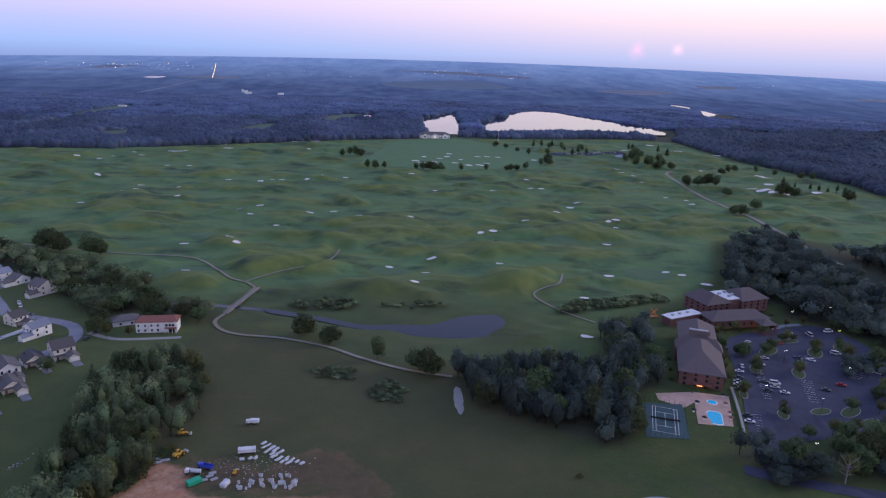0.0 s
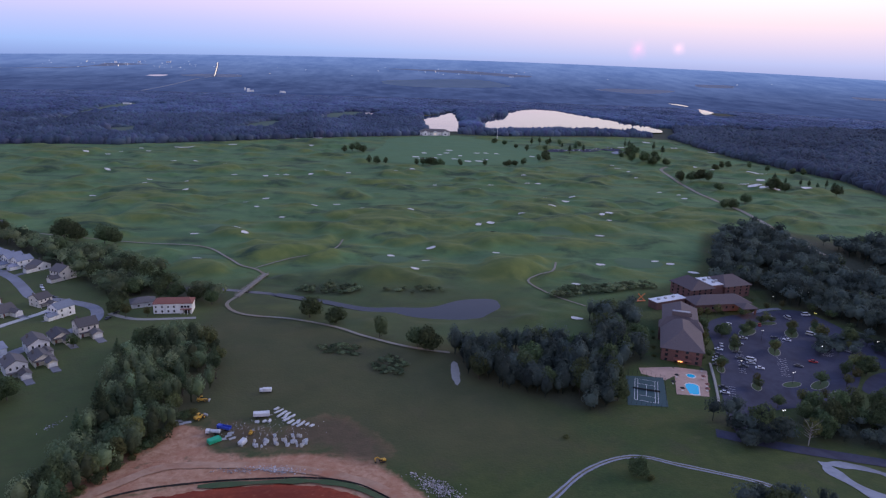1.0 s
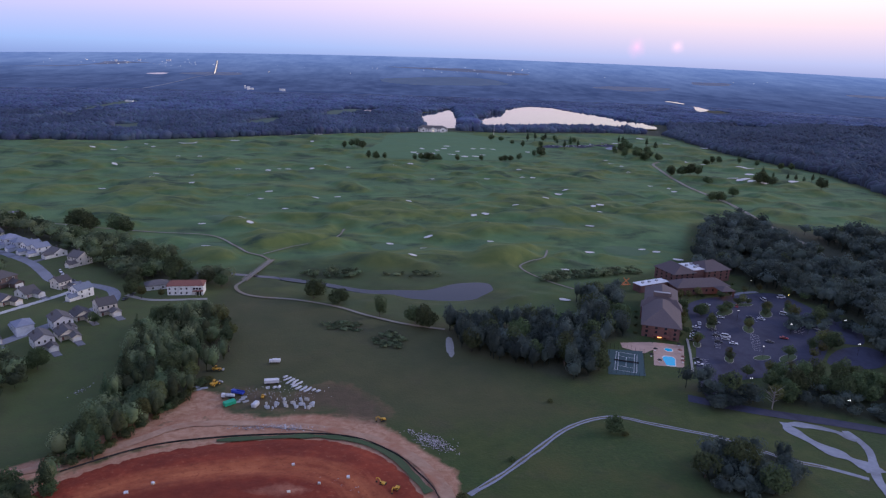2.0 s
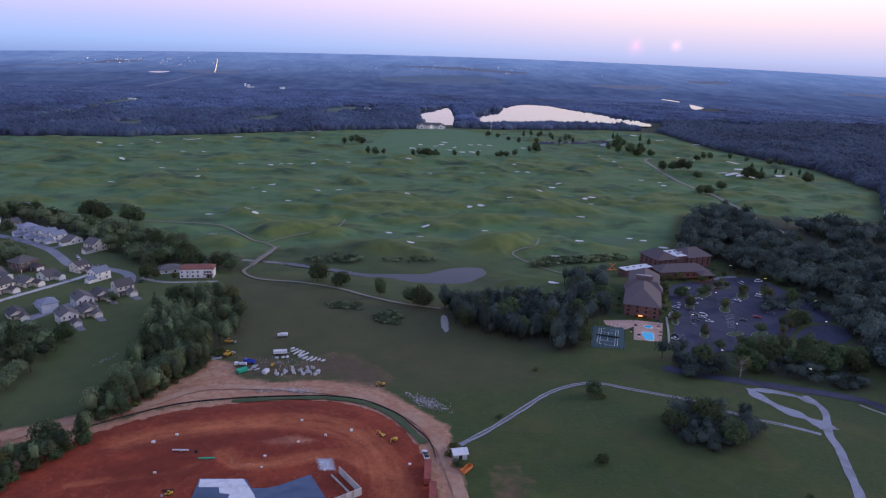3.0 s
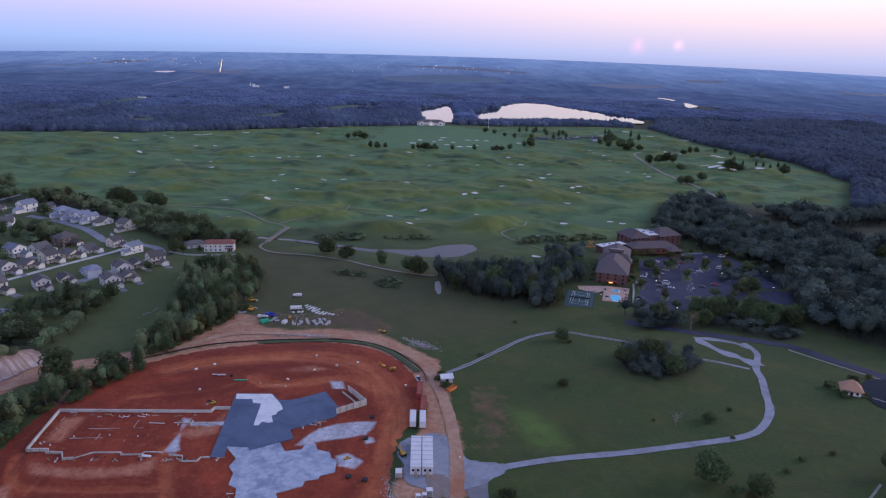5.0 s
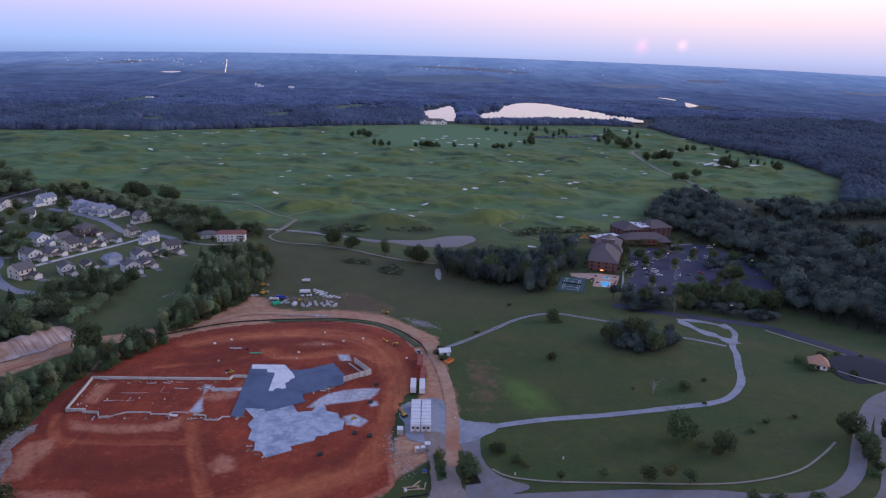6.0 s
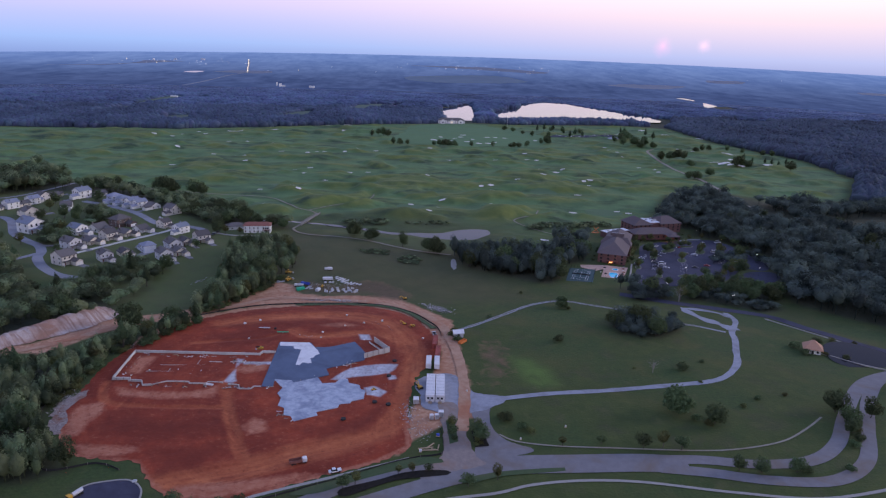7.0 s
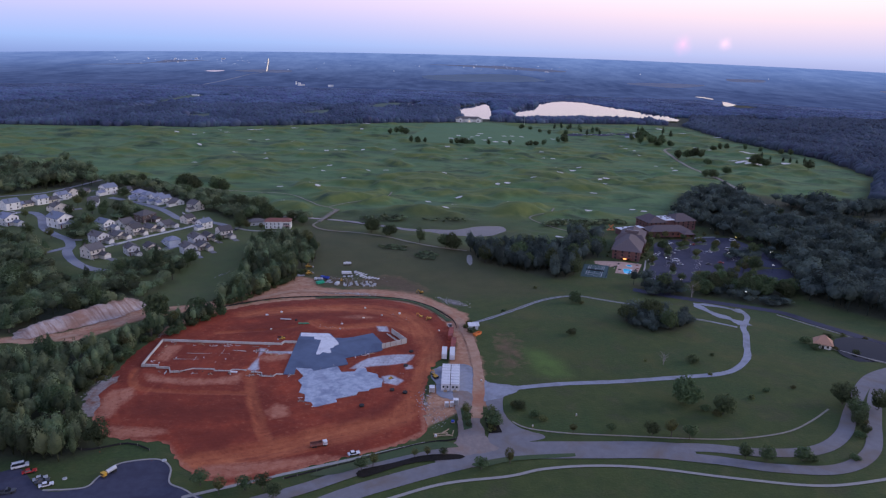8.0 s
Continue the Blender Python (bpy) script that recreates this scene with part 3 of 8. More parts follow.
def build_backdrop():
    """Far wooded country out to the skyline, its haze painted as a blue glow."""
    m = surface("distant_country_haze_glow", (0.012, 0.018, 0.030), (0.024, 0.030, 0.046), 0.012, (0.034, 0.042, 0.060), 0.0022, rough=1.0, bump=0.0, contrast=0.16)
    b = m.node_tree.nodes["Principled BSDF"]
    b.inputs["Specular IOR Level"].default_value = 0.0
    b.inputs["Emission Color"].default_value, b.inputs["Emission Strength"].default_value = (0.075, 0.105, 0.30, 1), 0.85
    t = m.node_tree
    co = t.nodes.new("ShaderNodeTexCoord")
    glow = None
    for scale, stretch in ((0.0035, (1, 0.5, 1)), (0.016, (1, 0.4, 1))):
        mp = t.nodes.new("ShaderNodeMapping")
        mp.inputs["Scale"].default_value = stretch
        t.links.new(co.outputs["Object"], mp.inputs[0])
        n = node(t, "ShaderNodeTexNoise", Scale=scale, Detail=6.0, Roughness=0.65)
        t.links.new(mp.outputs[0], n.inputs["Vector"])
        glow = n.outputs[0] if glow is None else maths(t, "MULTIPLY", maths(t, "ADD", glow, n.outputs[0]), 0.5)
    r = t.nodes.new("ShaderNodeMapRange")
    for i, v in ((1, 0.41), (2, 0.60)):
        r.inputs[i].default_value = v
    t.links.new(glow, r.inputs[0])
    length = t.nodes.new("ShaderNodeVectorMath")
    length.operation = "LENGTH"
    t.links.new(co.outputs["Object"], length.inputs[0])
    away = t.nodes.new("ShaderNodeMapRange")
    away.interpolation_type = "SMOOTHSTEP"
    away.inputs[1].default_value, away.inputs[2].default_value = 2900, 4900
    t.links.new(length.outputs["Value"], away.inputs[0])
    # haze painted as emission: dark blue near, paler blue towards the skyline
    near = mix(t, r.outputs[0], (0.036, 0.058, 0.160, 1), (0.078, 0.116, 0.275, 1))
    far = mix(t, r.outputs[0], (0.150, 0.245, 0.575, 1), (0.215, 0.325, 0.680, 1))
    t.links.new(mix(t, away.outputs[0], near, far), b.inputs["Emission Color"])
    rings, seg = 46, 420
    verts, faces = [], []
    for i in range(rings + 1):
        r = 2600 + 2270 * (i / rings)
        a = np.linspace(0, 2 * math.pi, seg, endpoint=False)
        x, y = r * np.cos(a), r * np.sin(a) - 110
        verts += list(zip(x, y, land(x, y) + 0.6))
    for i in range(rings):
        for j in range(seg):
            k = (j + 1) % seg
            faces.append((i * seg + j, (i + 1) * seg + j, (i + 1) * seg + k, i * seg + k))
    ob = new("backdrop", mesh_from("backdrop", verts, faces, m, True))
    tagged(ob, "hazy blue wooded country reaching the skyline", "backdrop", kind="structure")


build_backdrop()


def rounded(points, closed=True, step=2.5):
    """A smooth line through the points."""
    p = [Vector((x, y, 0)) for x, y in points]
    n, out = len(p), []
    for i in range(n if closed else n - 1):
        a, b, c, d = (p[(i + k) % n] if closed else p[min(max(i + k, 0), n - 1)] for k in (-1, 0, 1, 2))
        m = max(1, int((c - b).length / step))
        for j in range(m):
            u = j / m
            q = 0.5 * ((2 * b) + (c - a) * u + (2 * a - 5 * b + 4 * c - d) * u * u + (3 * b - a - 3 * c + d) * u ** 3)
            out.append((q.x, q.y))
    if not closed:
        out.append((p[-1].x, p[-1].y))
    return out


from mathutils.geometry import delaunay_2d_cdt


def patch(name, outline, material, lift=0.1, spacing=4.0, ragged=0.0, corners=False, relief=None, label="", category="", level=None, kind="structure"):
    """A sheet laid over the land inside an outline."""
    line = list(outline) if corners else rounded(outline, True, max(1.0, spacing * 0.6))
    if ragged:
        line = [(x + ragged * 2 * (noise.noise((x * 0.35, y * 0.35, 1.7))), y + ragged * 2 * (noise.noise((x * 0.35, y * 0.35, 9.1)))) for x, y in line]
    xs, ys = [p[0] for p in line], [p[1] for p in line]
    gx, gy = np.meshgrid(np.arange(min(xs), max(xs), spacing), np.arange(min(ys), max(ys), spacing))
    gx, gy = gx.ravel() + (np.arange(gx.size) % 3 - 1) * spacing * 0.12, gy.ravel()
    keep = inside(line, gx, gy) > spacing * 0.35
    pts = [Vector(p) for p in line] + [Vector((a, b)) for a, b in zip(gx[keep], gy[keep])]
    n = len(line)
    v, _, f, *_ = delaunay_2d_cdt(pts, [(i, (i + 1) % n) for i in range(n)], [list(range(n))], 1, 0.01)
    x, y = np.array([p.x for p in v]), np.array([p.y for p in v])
    z = (lie(x, y) if level is None else np.full(len(x), level)) + lift
    if relief is not None:
        z = z + relief(x, y)
    up = []
    for q in f:
        (ax, ay), (bx, by), (cx, cy) = ((x[i], y[i]) for i in q[:3])
        up.append(q if (bx - ax) * (cy - ay) - (by - ay) * (cx - ax) > 0 else list(q)[::-1])
    me = mesh_from(name, list(zip(x, y, z)), up, material, True)
    ob = new(name, me)
    return tagged(ob, label, category, kind=kind)


def ribbon(name, points, width, material, lift=0.1, step=2.5, label="", category="road", closed=False, thick=0.0, wobble=0.0, kind="structure"):
    """A strip of road or path laid along a line over the land."""
    line = rounded(points, closed, step)
    n = len(line)
    verts, faces = [], []
    cols = max(2, int((max(width) if isinstance(width, tuple) else width) / 3) + 1)
    for i, (x, y) in enumerate(line):
        a, b = (line[i - 1], line[(i + 1) % n]) if closed else (line[max(i - 1, 0)], line[min(i + 1, n - 1)])
        d = Vector((b[0] - a[0], b[1] - a[1])).normalized()
        wide = width if not isinstance(width, tuple) else float(np.interp(i / max(n - 1, 1), np.linspace(0, 1, len(width)), width))
        w = wide * (1 + wobble * noise.noise((x * 0.15, y * 0.15, 4.0)))
        for j in range(cols + 1):
            o = (j / cols - 0.5) * w
            verts.append((x - d.y * o, y + d.x * o))
    vx, vy = np.array([v[0] for v in verts]), np.array([v[1] for v in verts])
    z = lie(vx, vy) + lift
    verts = list(zip(vx, vy, z))
    m = cols + 1
    for i in range(n if closed else n - 1):
        k = (i + 1) % n
        for j in range(cols):
            faces.append((i * m + j, k * m + j, k * m + j + 1, i * m + j + 1))
    if thick:
        base = len(verts)
        verts += [(x, y, zz - thick) for x, y, zz in verts]
        for i in range(n if closed else n - 1):
            k = (i + 1) % n
            faces += [(i * m, k * m, base + k * m, base + i * m), (k * m + cols, i * m + cols, base + i * m + cols, base + k * m + cols)]
    ob = new(name, mesh_from(name, verts, faces, material, not thick))
    return tagged(ob, label, category, kind=kind)

# ---- roads, water, earthworks ----
patch("lake", LAKE, M_LAKE, 0.0, 60, level=-8.0, label="pale still lake mirroring the dusk sky", category="lake")
patch("pond", POND, M_POND, 0.0, 4, level=-6.2, label="grey golf course pond below grassy mounds", category="pond")
ribbon("brook", [(-140, 424), (-110, 420), (-78, 412)], 5, M_POND, 0.0 + 0.12, label="narrow brook under the timber bridge", category="water")


TRACKS = [
    ([(-85, 10), (-68, 16), (-51, 23), (-39, 31), (-24, 38), (-11, 46), (-2, 64), (2, 87), (3, 113), (-1, 137), (-11, 158), (-25, 170), (-49, 174), (-78, 168), (-102, 158)], 6.0),
    ([(-83, 88), (-75, 63), (-67, 42), (-59, 25), (-50, 20)], 2.8),
    ([(-63, 150), (-56, 142), (-39, 144), (-20, 149), (-7, 139)], 3.2),
    ([(-135, 85), (-125, 66), (-77, 64)], 1.8),
    ([(-111, 130), (-78, 138), (-70, 145)], 1.6),
]
PALE_CLAY = [[(-133, 38), (-138, 55), (-137, 64), (-129, 67), (-125, 60), (-127, 51), (-127, 40)], [(-127, 34), (-103, 33), (-99, 30), (-105, 27), (-118, 25)], [(-66, 49), (-63, 56), (-57, 53), (-55, 46), (-62, 42)],
             [(-129, 81), (-116, 77), (-96, 77), (-85, 84), (-84, 73), (-106, 70), (-125, 73)], [(-82, 2), (-64, 1), (-46, 8), (-30, 17), (-39, 17), (-60, 11), (-79, 9)],
             [(-131, 112), (-122, 113), (-124, 94), (-130, 94)], [(-52, 158), (-38, 163), (-28, 158), (-40, 154)], [(-66, 122), (-70, 110), (-78, 104), (-84, 100), (-76, 96), (-68, 100)]]
WET_GRAVEL = [[(-36, 91), (-33, 97), (-28, 104), (-22, 107), (-13, 109), (-5, 109), (-6, 104), (-9, 99), (-17, 96), (-26, 94), (-31, 91)], [(-20, 84), (-15, 86), (-9, 80), (-12, 75), (-18, 77)], [(-10, 97), (-6, 97), (-5, 93), (-9, 92)],
              [(-84, 112), (-80, 112), (-82, 100), (-84, 88), (-80, 86), (-78, 88), (-81, 98)], [(-80, 109), (-66, 109), (-66, 106), (-80, 106)], [(-28, 146), (-22, 146), (-20, 138), (-26, 138)]]


def near_line(points, x, y):
    """Distance to a smooth line."""
    line = rounded(points, False, 4)
    best = np.full(x.shape, 1e9)
    for (ax, ay), (bx, by) in zip(line, line[1:]):
        dx, dy = bx - ax, by - ay
        k = np.clip(((x - ax) * dx + (y - ay) * dy) / (dx * dx + dy * dy + 1e-9), 0, 1)
        best = np.minimum(best, np.hypot(x - ax - k * dx, y - ay - k * dy))
    return best


def site_relief(x, y):
    d = inside(SITE, x, y)
    r = 0.35 * value_noise(x / 11 + 7, y / 11) + 0.3 * value_noise(x / 4 + 2, y / 4)
    for pts, w in TRACKS:
        n = near_line(pts, x, y)
        r = r * smooth(w * 0.3, w * 1.1, n)
    return r * smooth(0, 6, d)


def clay_material():
    """Red clay with wheel streaks that follow the haul road, pale scraped banks, wet gravel and damp ground."""
    m = surface("red_clay", (0.222, 0.034, 0.0148), (0.335, 0.060, 0.024), 0.09, (0.172, 0.026, 0.012), 0.035, bump=0.5, bscale=0.5, depth=0.4)
    t = m.node_tree
    b = t.nodes["Principled BSDF"]
    col = b.inputs["Base Color"].links[0].from_socket
    v = t.nodes.new("ShaderNodeVertexColor")
    v.layer_name = "worked"
    sep = t.nodes.new("ShaderNodeSeparateColor")
    t.links.new(v.outputs[0], sep.inputs[0])
    lay = t.nodes.new("ShaderNodeVertexColor")
    lay.layer_name = "lay"
    co = t.nodes.new("ShaderNodeTexCoord")

    def spread(value, lo, hi):
        r = t.nodes.new("ShaderNodeMapRange")
        r.inputs[1].default_value, r.inputs[2].default_value = lo, hi
        t.links.new(value, r.inputs[0])
        return r.outputs[0]

    def grain(scale, src=None, detail=7.0):
        n = node(t, "ShaderNodeTexNoise", Scale=scale, Detail=detail, Roughness=0.7)
        t.links.new(src if src is not None else co.outputs["Object"], n.inputs["Vector"])
        return n.outputs[0]

    streak = grain(0.9, lay.outputs[0], 4.0)
    rut = maths(t, "ADD", maths(t, "MULTIPLY", streak, 0.75), maths(t, "MULTIPLY", grain(0.10), 0.25))
    clods = grain(0.55)
    # broad damp and dry ground, then soft streaks that follow the haul road
    col = mix(t, spread(grain(0.03, None, 4.0), 0.36, 0.62), col, (0.158, 0.0235, 0.0108, 1))
    col = mix(t, maths(t, "MULTIPLY", spread(rut, 0.50, 0.68), maths(t, "ADD", maths(t, "MULTIPLY", sep.outputs[0], 0.42), 0.16)), col, (0.45, 0.122, 0.052, 1))
    col = mix(t, maths(t, "MULTIPLY", spread(rut, 0.46, 0.34), 0.35), col, (0.140, 0.0215, 0.0100, 1))
    for i, (c1, c2, sc, lo, hi) in enumerate((((0.31, 0.076, 0.029, 1), (0.50, 0.155, 0.064, 1), 0.15, 0.33, 0.86), ((0.29, 0.082, 0.044, 1), (0.45, 0.195, 0.120, 1), 0.45, 0.56, 0.84),
                                              ((0.24, 0.235, 0.26, 1), (0.55, 0.57, 0.63, 1), 0.5, 0.52, 0.92))):
        n = grain(sc)
        blend = maths(t, "ADD", maths(t, "MULTIPLY", sep.outputs[i], 0.72), maths(t, "MULTIPLY", maths(t, "ADD", maths(t, "MULTIPLY", n, 0.65), maths(t, "MULTIPLY", rut, 0.35)), 0.5))
        col = mix(t, spread(blend, lo, hi), col, mix(t, spread(maths(t, "ADD", maths(t, "MULTIPLY", n, 0.5), maths(t, "MULTIPLY", rut, 0.5)), 0.36, 0.64), c1, c2))
    col = mix(t, maths(t, "MULTIPLY", spread(clods, 0.56, 0.70), 0.45), col, (0.40, 0.150, 0.080, 1))
    col = mix(t, maths(t, "MULTIPLY", spread(clods, 0.45, 0.32), 0.5), col, (0.100, 0.018, 0.009, 1))
    damp = maths(t, "ADD", maths(t, "MULTIPLY", v.outputs["Alpha"], 0.5), maths(t, "MULTIPLY", grain(0.16), 0.65))
    col = mix(t, maths(t, "MULTIPLY", spread(damp, 0.50, 0.85), 0.75), col, (0.135, 0.0205, 0.0100, 1))
    t.links.new(col, b.inputs["Base Color"])
    return m


DAMP = [[(-126, 40), (-125, 60), (-100, 53), (-77, 55), (-70, 42), (-96, 39)], [(-100, 33), (-72, 38), (-66, 31), (-73, 18), (-86, 12)], [(-62, 154), (-38, 160), (-18, 152), (-48, 144)],
        [(-104, 143), (-76, 158), (-68, 134), (-96, 124)], [(-44, 48), (-24, 56), (-7, 72), (-13, 47), (-33, 37)], [(-112, 150), (-80, 166), (-46, 168), (-30, 160), (-50, 152), (-80, 148)]]
site = patch("construction_ground", SITE, clay_material(), 0.14, 0.95, 0.8, relief=site_relief, label="graded red clay earth of a building site with wheel tracks", category="bare earth")
co = np.empty(len(site.data.vertices) * 3)
site.data.vertices.foreach_get("co", co)
sx, sy = co[0::3], co[1::3]
worked = np.zeros((len(sx), 4), np.float32)
for pts, w in TRACKS:
    n = near_line(pts, sx, sy)
    worked[:, 0] = np.maximum(worked[:, 0], (0.85 if w > 3 else 0.62) * smooth(w * 1.9, w * 0.2, n) * (0.35 + 0.55 * value_noise(n * 0.9 + 5, (sx + sy) / 16) + 0.35 * value_noise(sx / 9, sy / 9)))
for poly in PALE_CLAY:
    worked[:, 1] = np.maximum(worked[:, 1], smooth(-6, 5, inside(poly, sx, sy)))
for poly in WET_GRAVEL:
    worked[:, 2] = np.maximum(worked[:, 2], smooth(-1.8, 1.5, inside(poly, sx, sy)))
for poly in DAMP:
    worked[:, 3] = np.maximum(worked[:, 3], smooth(-8, 8, inside(poly, sx, sy)))
worked[:, 1] = np.maximum(worked[:, 1], 0.75 * smooth(5, 0, inside(SITE, sx, sy)) * smooth(110, 60, sy))
attr = site.data.color_attributes.new("worked", "FLOAT_COLOR", "POINT")
attr.data.foreach_set("color", worked.ravel())
# place across and along the haul road, for the streaks
across, around = inside(SITE, sx, sy), np.arctan2(sy - 95, sx + 60)
wander = 1.5 * value_noise(sx / 14, sy / 14)
lay = np.ones((len(sx), 4), np.float32)
lay[:, 0], lay[:, 1], lay[:, 2] = (across + wander) * 0.34, np.cos(around) * 1.6, np.sin(around) * 1.6
attr = site.data.color_attributes.new("lay", "FLOAT_COLOR", "POINT")
attr.data.foreach_set("color", lay.ravel())


def heap_relief(x, y):
    """A graded bank that falls towards the road, cut by narrow runnels down its slope."""
    along, down = 0.58 * x + 0.81 * y, 0.81 * x - 0.58 * y
    rim = inside(SANDHILL, x, y)
    runnel = value_noise((along + 1.5 * value_noise(x / 6, y / 6)) / 1.9, down / 16)
    return smooth(0, 11, rim) * (1.6 + 2.4 * value_noise(x / 17 + 3, y / 17)) + smooth(1, 5, rim) * (0.9 * runnel + 0.5 * value_noise(x / 3, y / 3))


def washed(m):
    """Brown seams washed down the bank between paler ribs."""
    t = m.node_tree
    b = t.nodes["Principled BSDF"]
    co = t.nodes.new("ShaderNodeTexCoord")
    mp = t.nodes.new("ShaderNodeMapping")
    mp.inputs["Rotation"].default_value = (0, 0, radians(-54))
    mp2 = t.nodes.new("ShaderNodeMapping")
    mp2.inputs["Scale"].default_value = (1.0, 0.10, 0.1)
    n = node(t, "ShaderNodeTexNoise", Scale=0.45, Detail=4.0, Roughness=0.6, Distortion=0.3)
    t.links.new(co.outputs["Object"], mp.inputs[0])
    t.links.new(mp.outputs[0], mp2.inputs[0])
    t.links.new(mp2.outputs[0], n.inputs["Vector"])
    r = t.nodes.new("ShaderNodeMapRange")
    r.inputs[1].default_value, r.inputs[2].default_value = 0.47, 0.60
    t.links.new(n.outputs[0], r.inputs[0])
    t.links.new(mix(t, maths(t, "MULTIPLY", r.outputs[0], 0.75), b.inputs["Base Color"].links[0].from_socket, (0.25, 0.145, 0.105, 1)), b.inputs["Base Color"])
    return m


patch("sand_heap", SANDHILL, washed(M_PALE), 0.35, 1.1, 1.0, relief=heap_relief, label="graded bank of pale sandy clay with runnels", category="earth heap")
patch("stone_bank", [(-143, 74), (-139, 78), (-135, 73), (-137, 62), (-136, 50), (-134, 41), (-140, 44), (-145, 56), (-146, 66)], surface("pale_riprap", (0.16, 0.125, 0.11), (0.34, 0.30, 0.285), 0.9, (0.20, 0.09, 0.06), 0.2, bump=1.0, bscale=1.2, depth=0.5), 0.3, 1.6, 0.9, label="bank of pale broken stone along the clay", category="stone bank")
ribbon("dirt_road", [(-260, 96), (-215, 112), (-199, 113), (-180, 126), (-161, 146), (-140, 167), (-118, 179), (-101, 195), (-87, 208), (-65, 210), (-43, 208), (-18, 201), (3, 186), (16, 165), (22, 140), (25, 117), (26, 91),
                     (25, 69), (23, 48)], 5.0, M_DIRT, 0.29, wobble=0.3, label="tan dirt road round the building site", category="road")
ribbon("gravel_path", [(27, 155), (41, 168), (57, 186), (73, 204), (89, 214), (101, 215), (111, 210), (127, 203), (140, 197), (158, 181), (171, 175), (183, 167)],
       2.6, M_GRAVEL, 0.14, wobble=0.35, label="pale gravel farm path across the meadow", category="path")
ribbon("grass_crown", [(31, 159), (41, 168), (57, 186), (73, 204), (89, 214), (101, 215), (111, 210), (127, 203), (140, 197), (158, 181), (171, 175)], 0.75, M_WEEDS, 0.19, wobble=0.8, label="weedy grass between two wheel tracks", category="grass")
ribbon("gravel_road", [(201, 209), (200, 192), (187, 168), (183, 155), (176, 138), (168, 119), (156, 104), (144, 97), (123, 92), (94, 86), (66, 82), (45, 77), (34, 73), (20, 70)],
       3.5, M_GRAVEL, 0.16, wobble=0.2, label="pale grey gravel road round the meadow", category="road")
ribbon("gravel_spur", [(176, 213), (176, 206), (181, 192), (189, 178), (190, 172)], 6.0, M_GRAVEL, 0.18, step=1.2, wobble=1.0, label="pale gravel spur with a worn edge", category="road")
ribbon("gravel_spur", [(174, 214), (186, 213), (196, 208), (201, 200)], 4.5, M_GRAVEL, 0.15, step=1.2, wobble=0.7, label="pale gravel spur with a worn edge", category="road")
patch("gravel_yard", [(4, 92), (6, 76), (8, 66), (24, 62), (40, 70), (44, 78), (30, 82), (24, 96), (16, 100)], M_GRAVEL, 0.2, 3, 0.6, label="grey gravel yard beside the site office", category="yard")
patch("entrance_drive", [(14, 70), (22, 70), (24, 50), (27, 30), (30, 24), (8, 18), (14, 30), (15, 50)], M_DRIVE, 0.24, 3, 0.4, label="dirty entrance drive with spread clay", category="road")
patch("drive_apron", [(28, 72), (36, 72), (35, 54), (40, 42), (50, 34), (28, 28), (29, 45)], M_BOULEVARD, 0.17, 3, 0.2, label="worn asphalt entrance drive", category="road")
BOULEVARD = [(-60, -32), (-27, -8), (-8, 3), (12, 13), (27, 19), (45, 24), (68, 26), (85, 26), (113, 27), (150, 35), (180, 56), (198, 78), (217, 98), (235, 109), (270, 122)]
ribbon("boulevard", [(-520, -250), (-260, -130), (-140, -76)] + BOULEVARD[:6], 8.0, M_BOULEVARD, 0.17, label="worn asphalt boulevard lane", category="road")
ribbon("boulevard", [(6, 15), (18, 19), (30, 23), (48, 25), (68, 26), (90, 27), (108, 26)], (5, 12, 12, 12, 12, 12, 12), M_BOULEVARD, 0.21,
       label="wide worn asphalt boulevard curving past the pond", category="road")
ribbon("boulevard_lane", [(96, 29), (114, 29.5), (136, 27), (158, 30), (175, 42), (190, 62), (208, 85), (224, 101), (245, 112), (280, 124), (420, 160), (700, 190)], 6.0, M_BOULEVARD, 0.19, label="asphalt lane beside a planted median", category="road")
ribbon("boulevard_lane", [(96, 23.5), (114, 21), (136, 16.5), (160, 17), (180, 30), (196, 55), (210, 77), (226, 97), (240, 109)], 6.0, M_BOULEVARD, 0.2, label="asphalt lane beside a planted median", category="road")
ribbon("boulevard_lane", [(-520, -230), (-260, -114), (-150, -62), (-75, -22), (-43, -5), (-29, 4), (-9, 17), (10, 23), (24, 25), (40, 25)], 6.0, M_BOULEVARD, 0.19, label="asphalt lane beside a planted median", category="road")
ribbon("sidewalk", [(-70, -34), (-20, -13), (8, 1), (33, 7), (46, 12), (65, 15), (87, 14.5), (118, 9), (150, 6), (185, 14)], 1.5, M_KERB, 0.2, label="pale concrete sidewalk", category="pavement")
ribbon("sidewalk", [(-80, -10), (-46, 6), (-24, 16), (2, 28)], 1.6, M_KERB, 0.2, label="pale concrete sidewalk", category="pavement")
ribbon("sidewalk", [(38, 46), (44, 41), (59, 38), (82, 37), (116, 36), (135, 38), (154, 44), (169, 54), (181, 64)], 0.9, M_CARTPATH, 0.2, label="pale concrete sidewalk", category="pavement")
ribbon("lane_road", [(140, 236), (168, 226), (203, 216), (227, 204), (237, 183), (247, 164), (258, 146), (290, 118), (300, 126)], 7.5, M_ASPHALT, 0.17, label="dark asphalt lane past the inn", category="road")
ribbon("driveway_spur", [(222, 380), (236, 392), (246, 402), (262, 406)], 4, M_STREET, 0.15, label="short asphalt service drive", category="road")
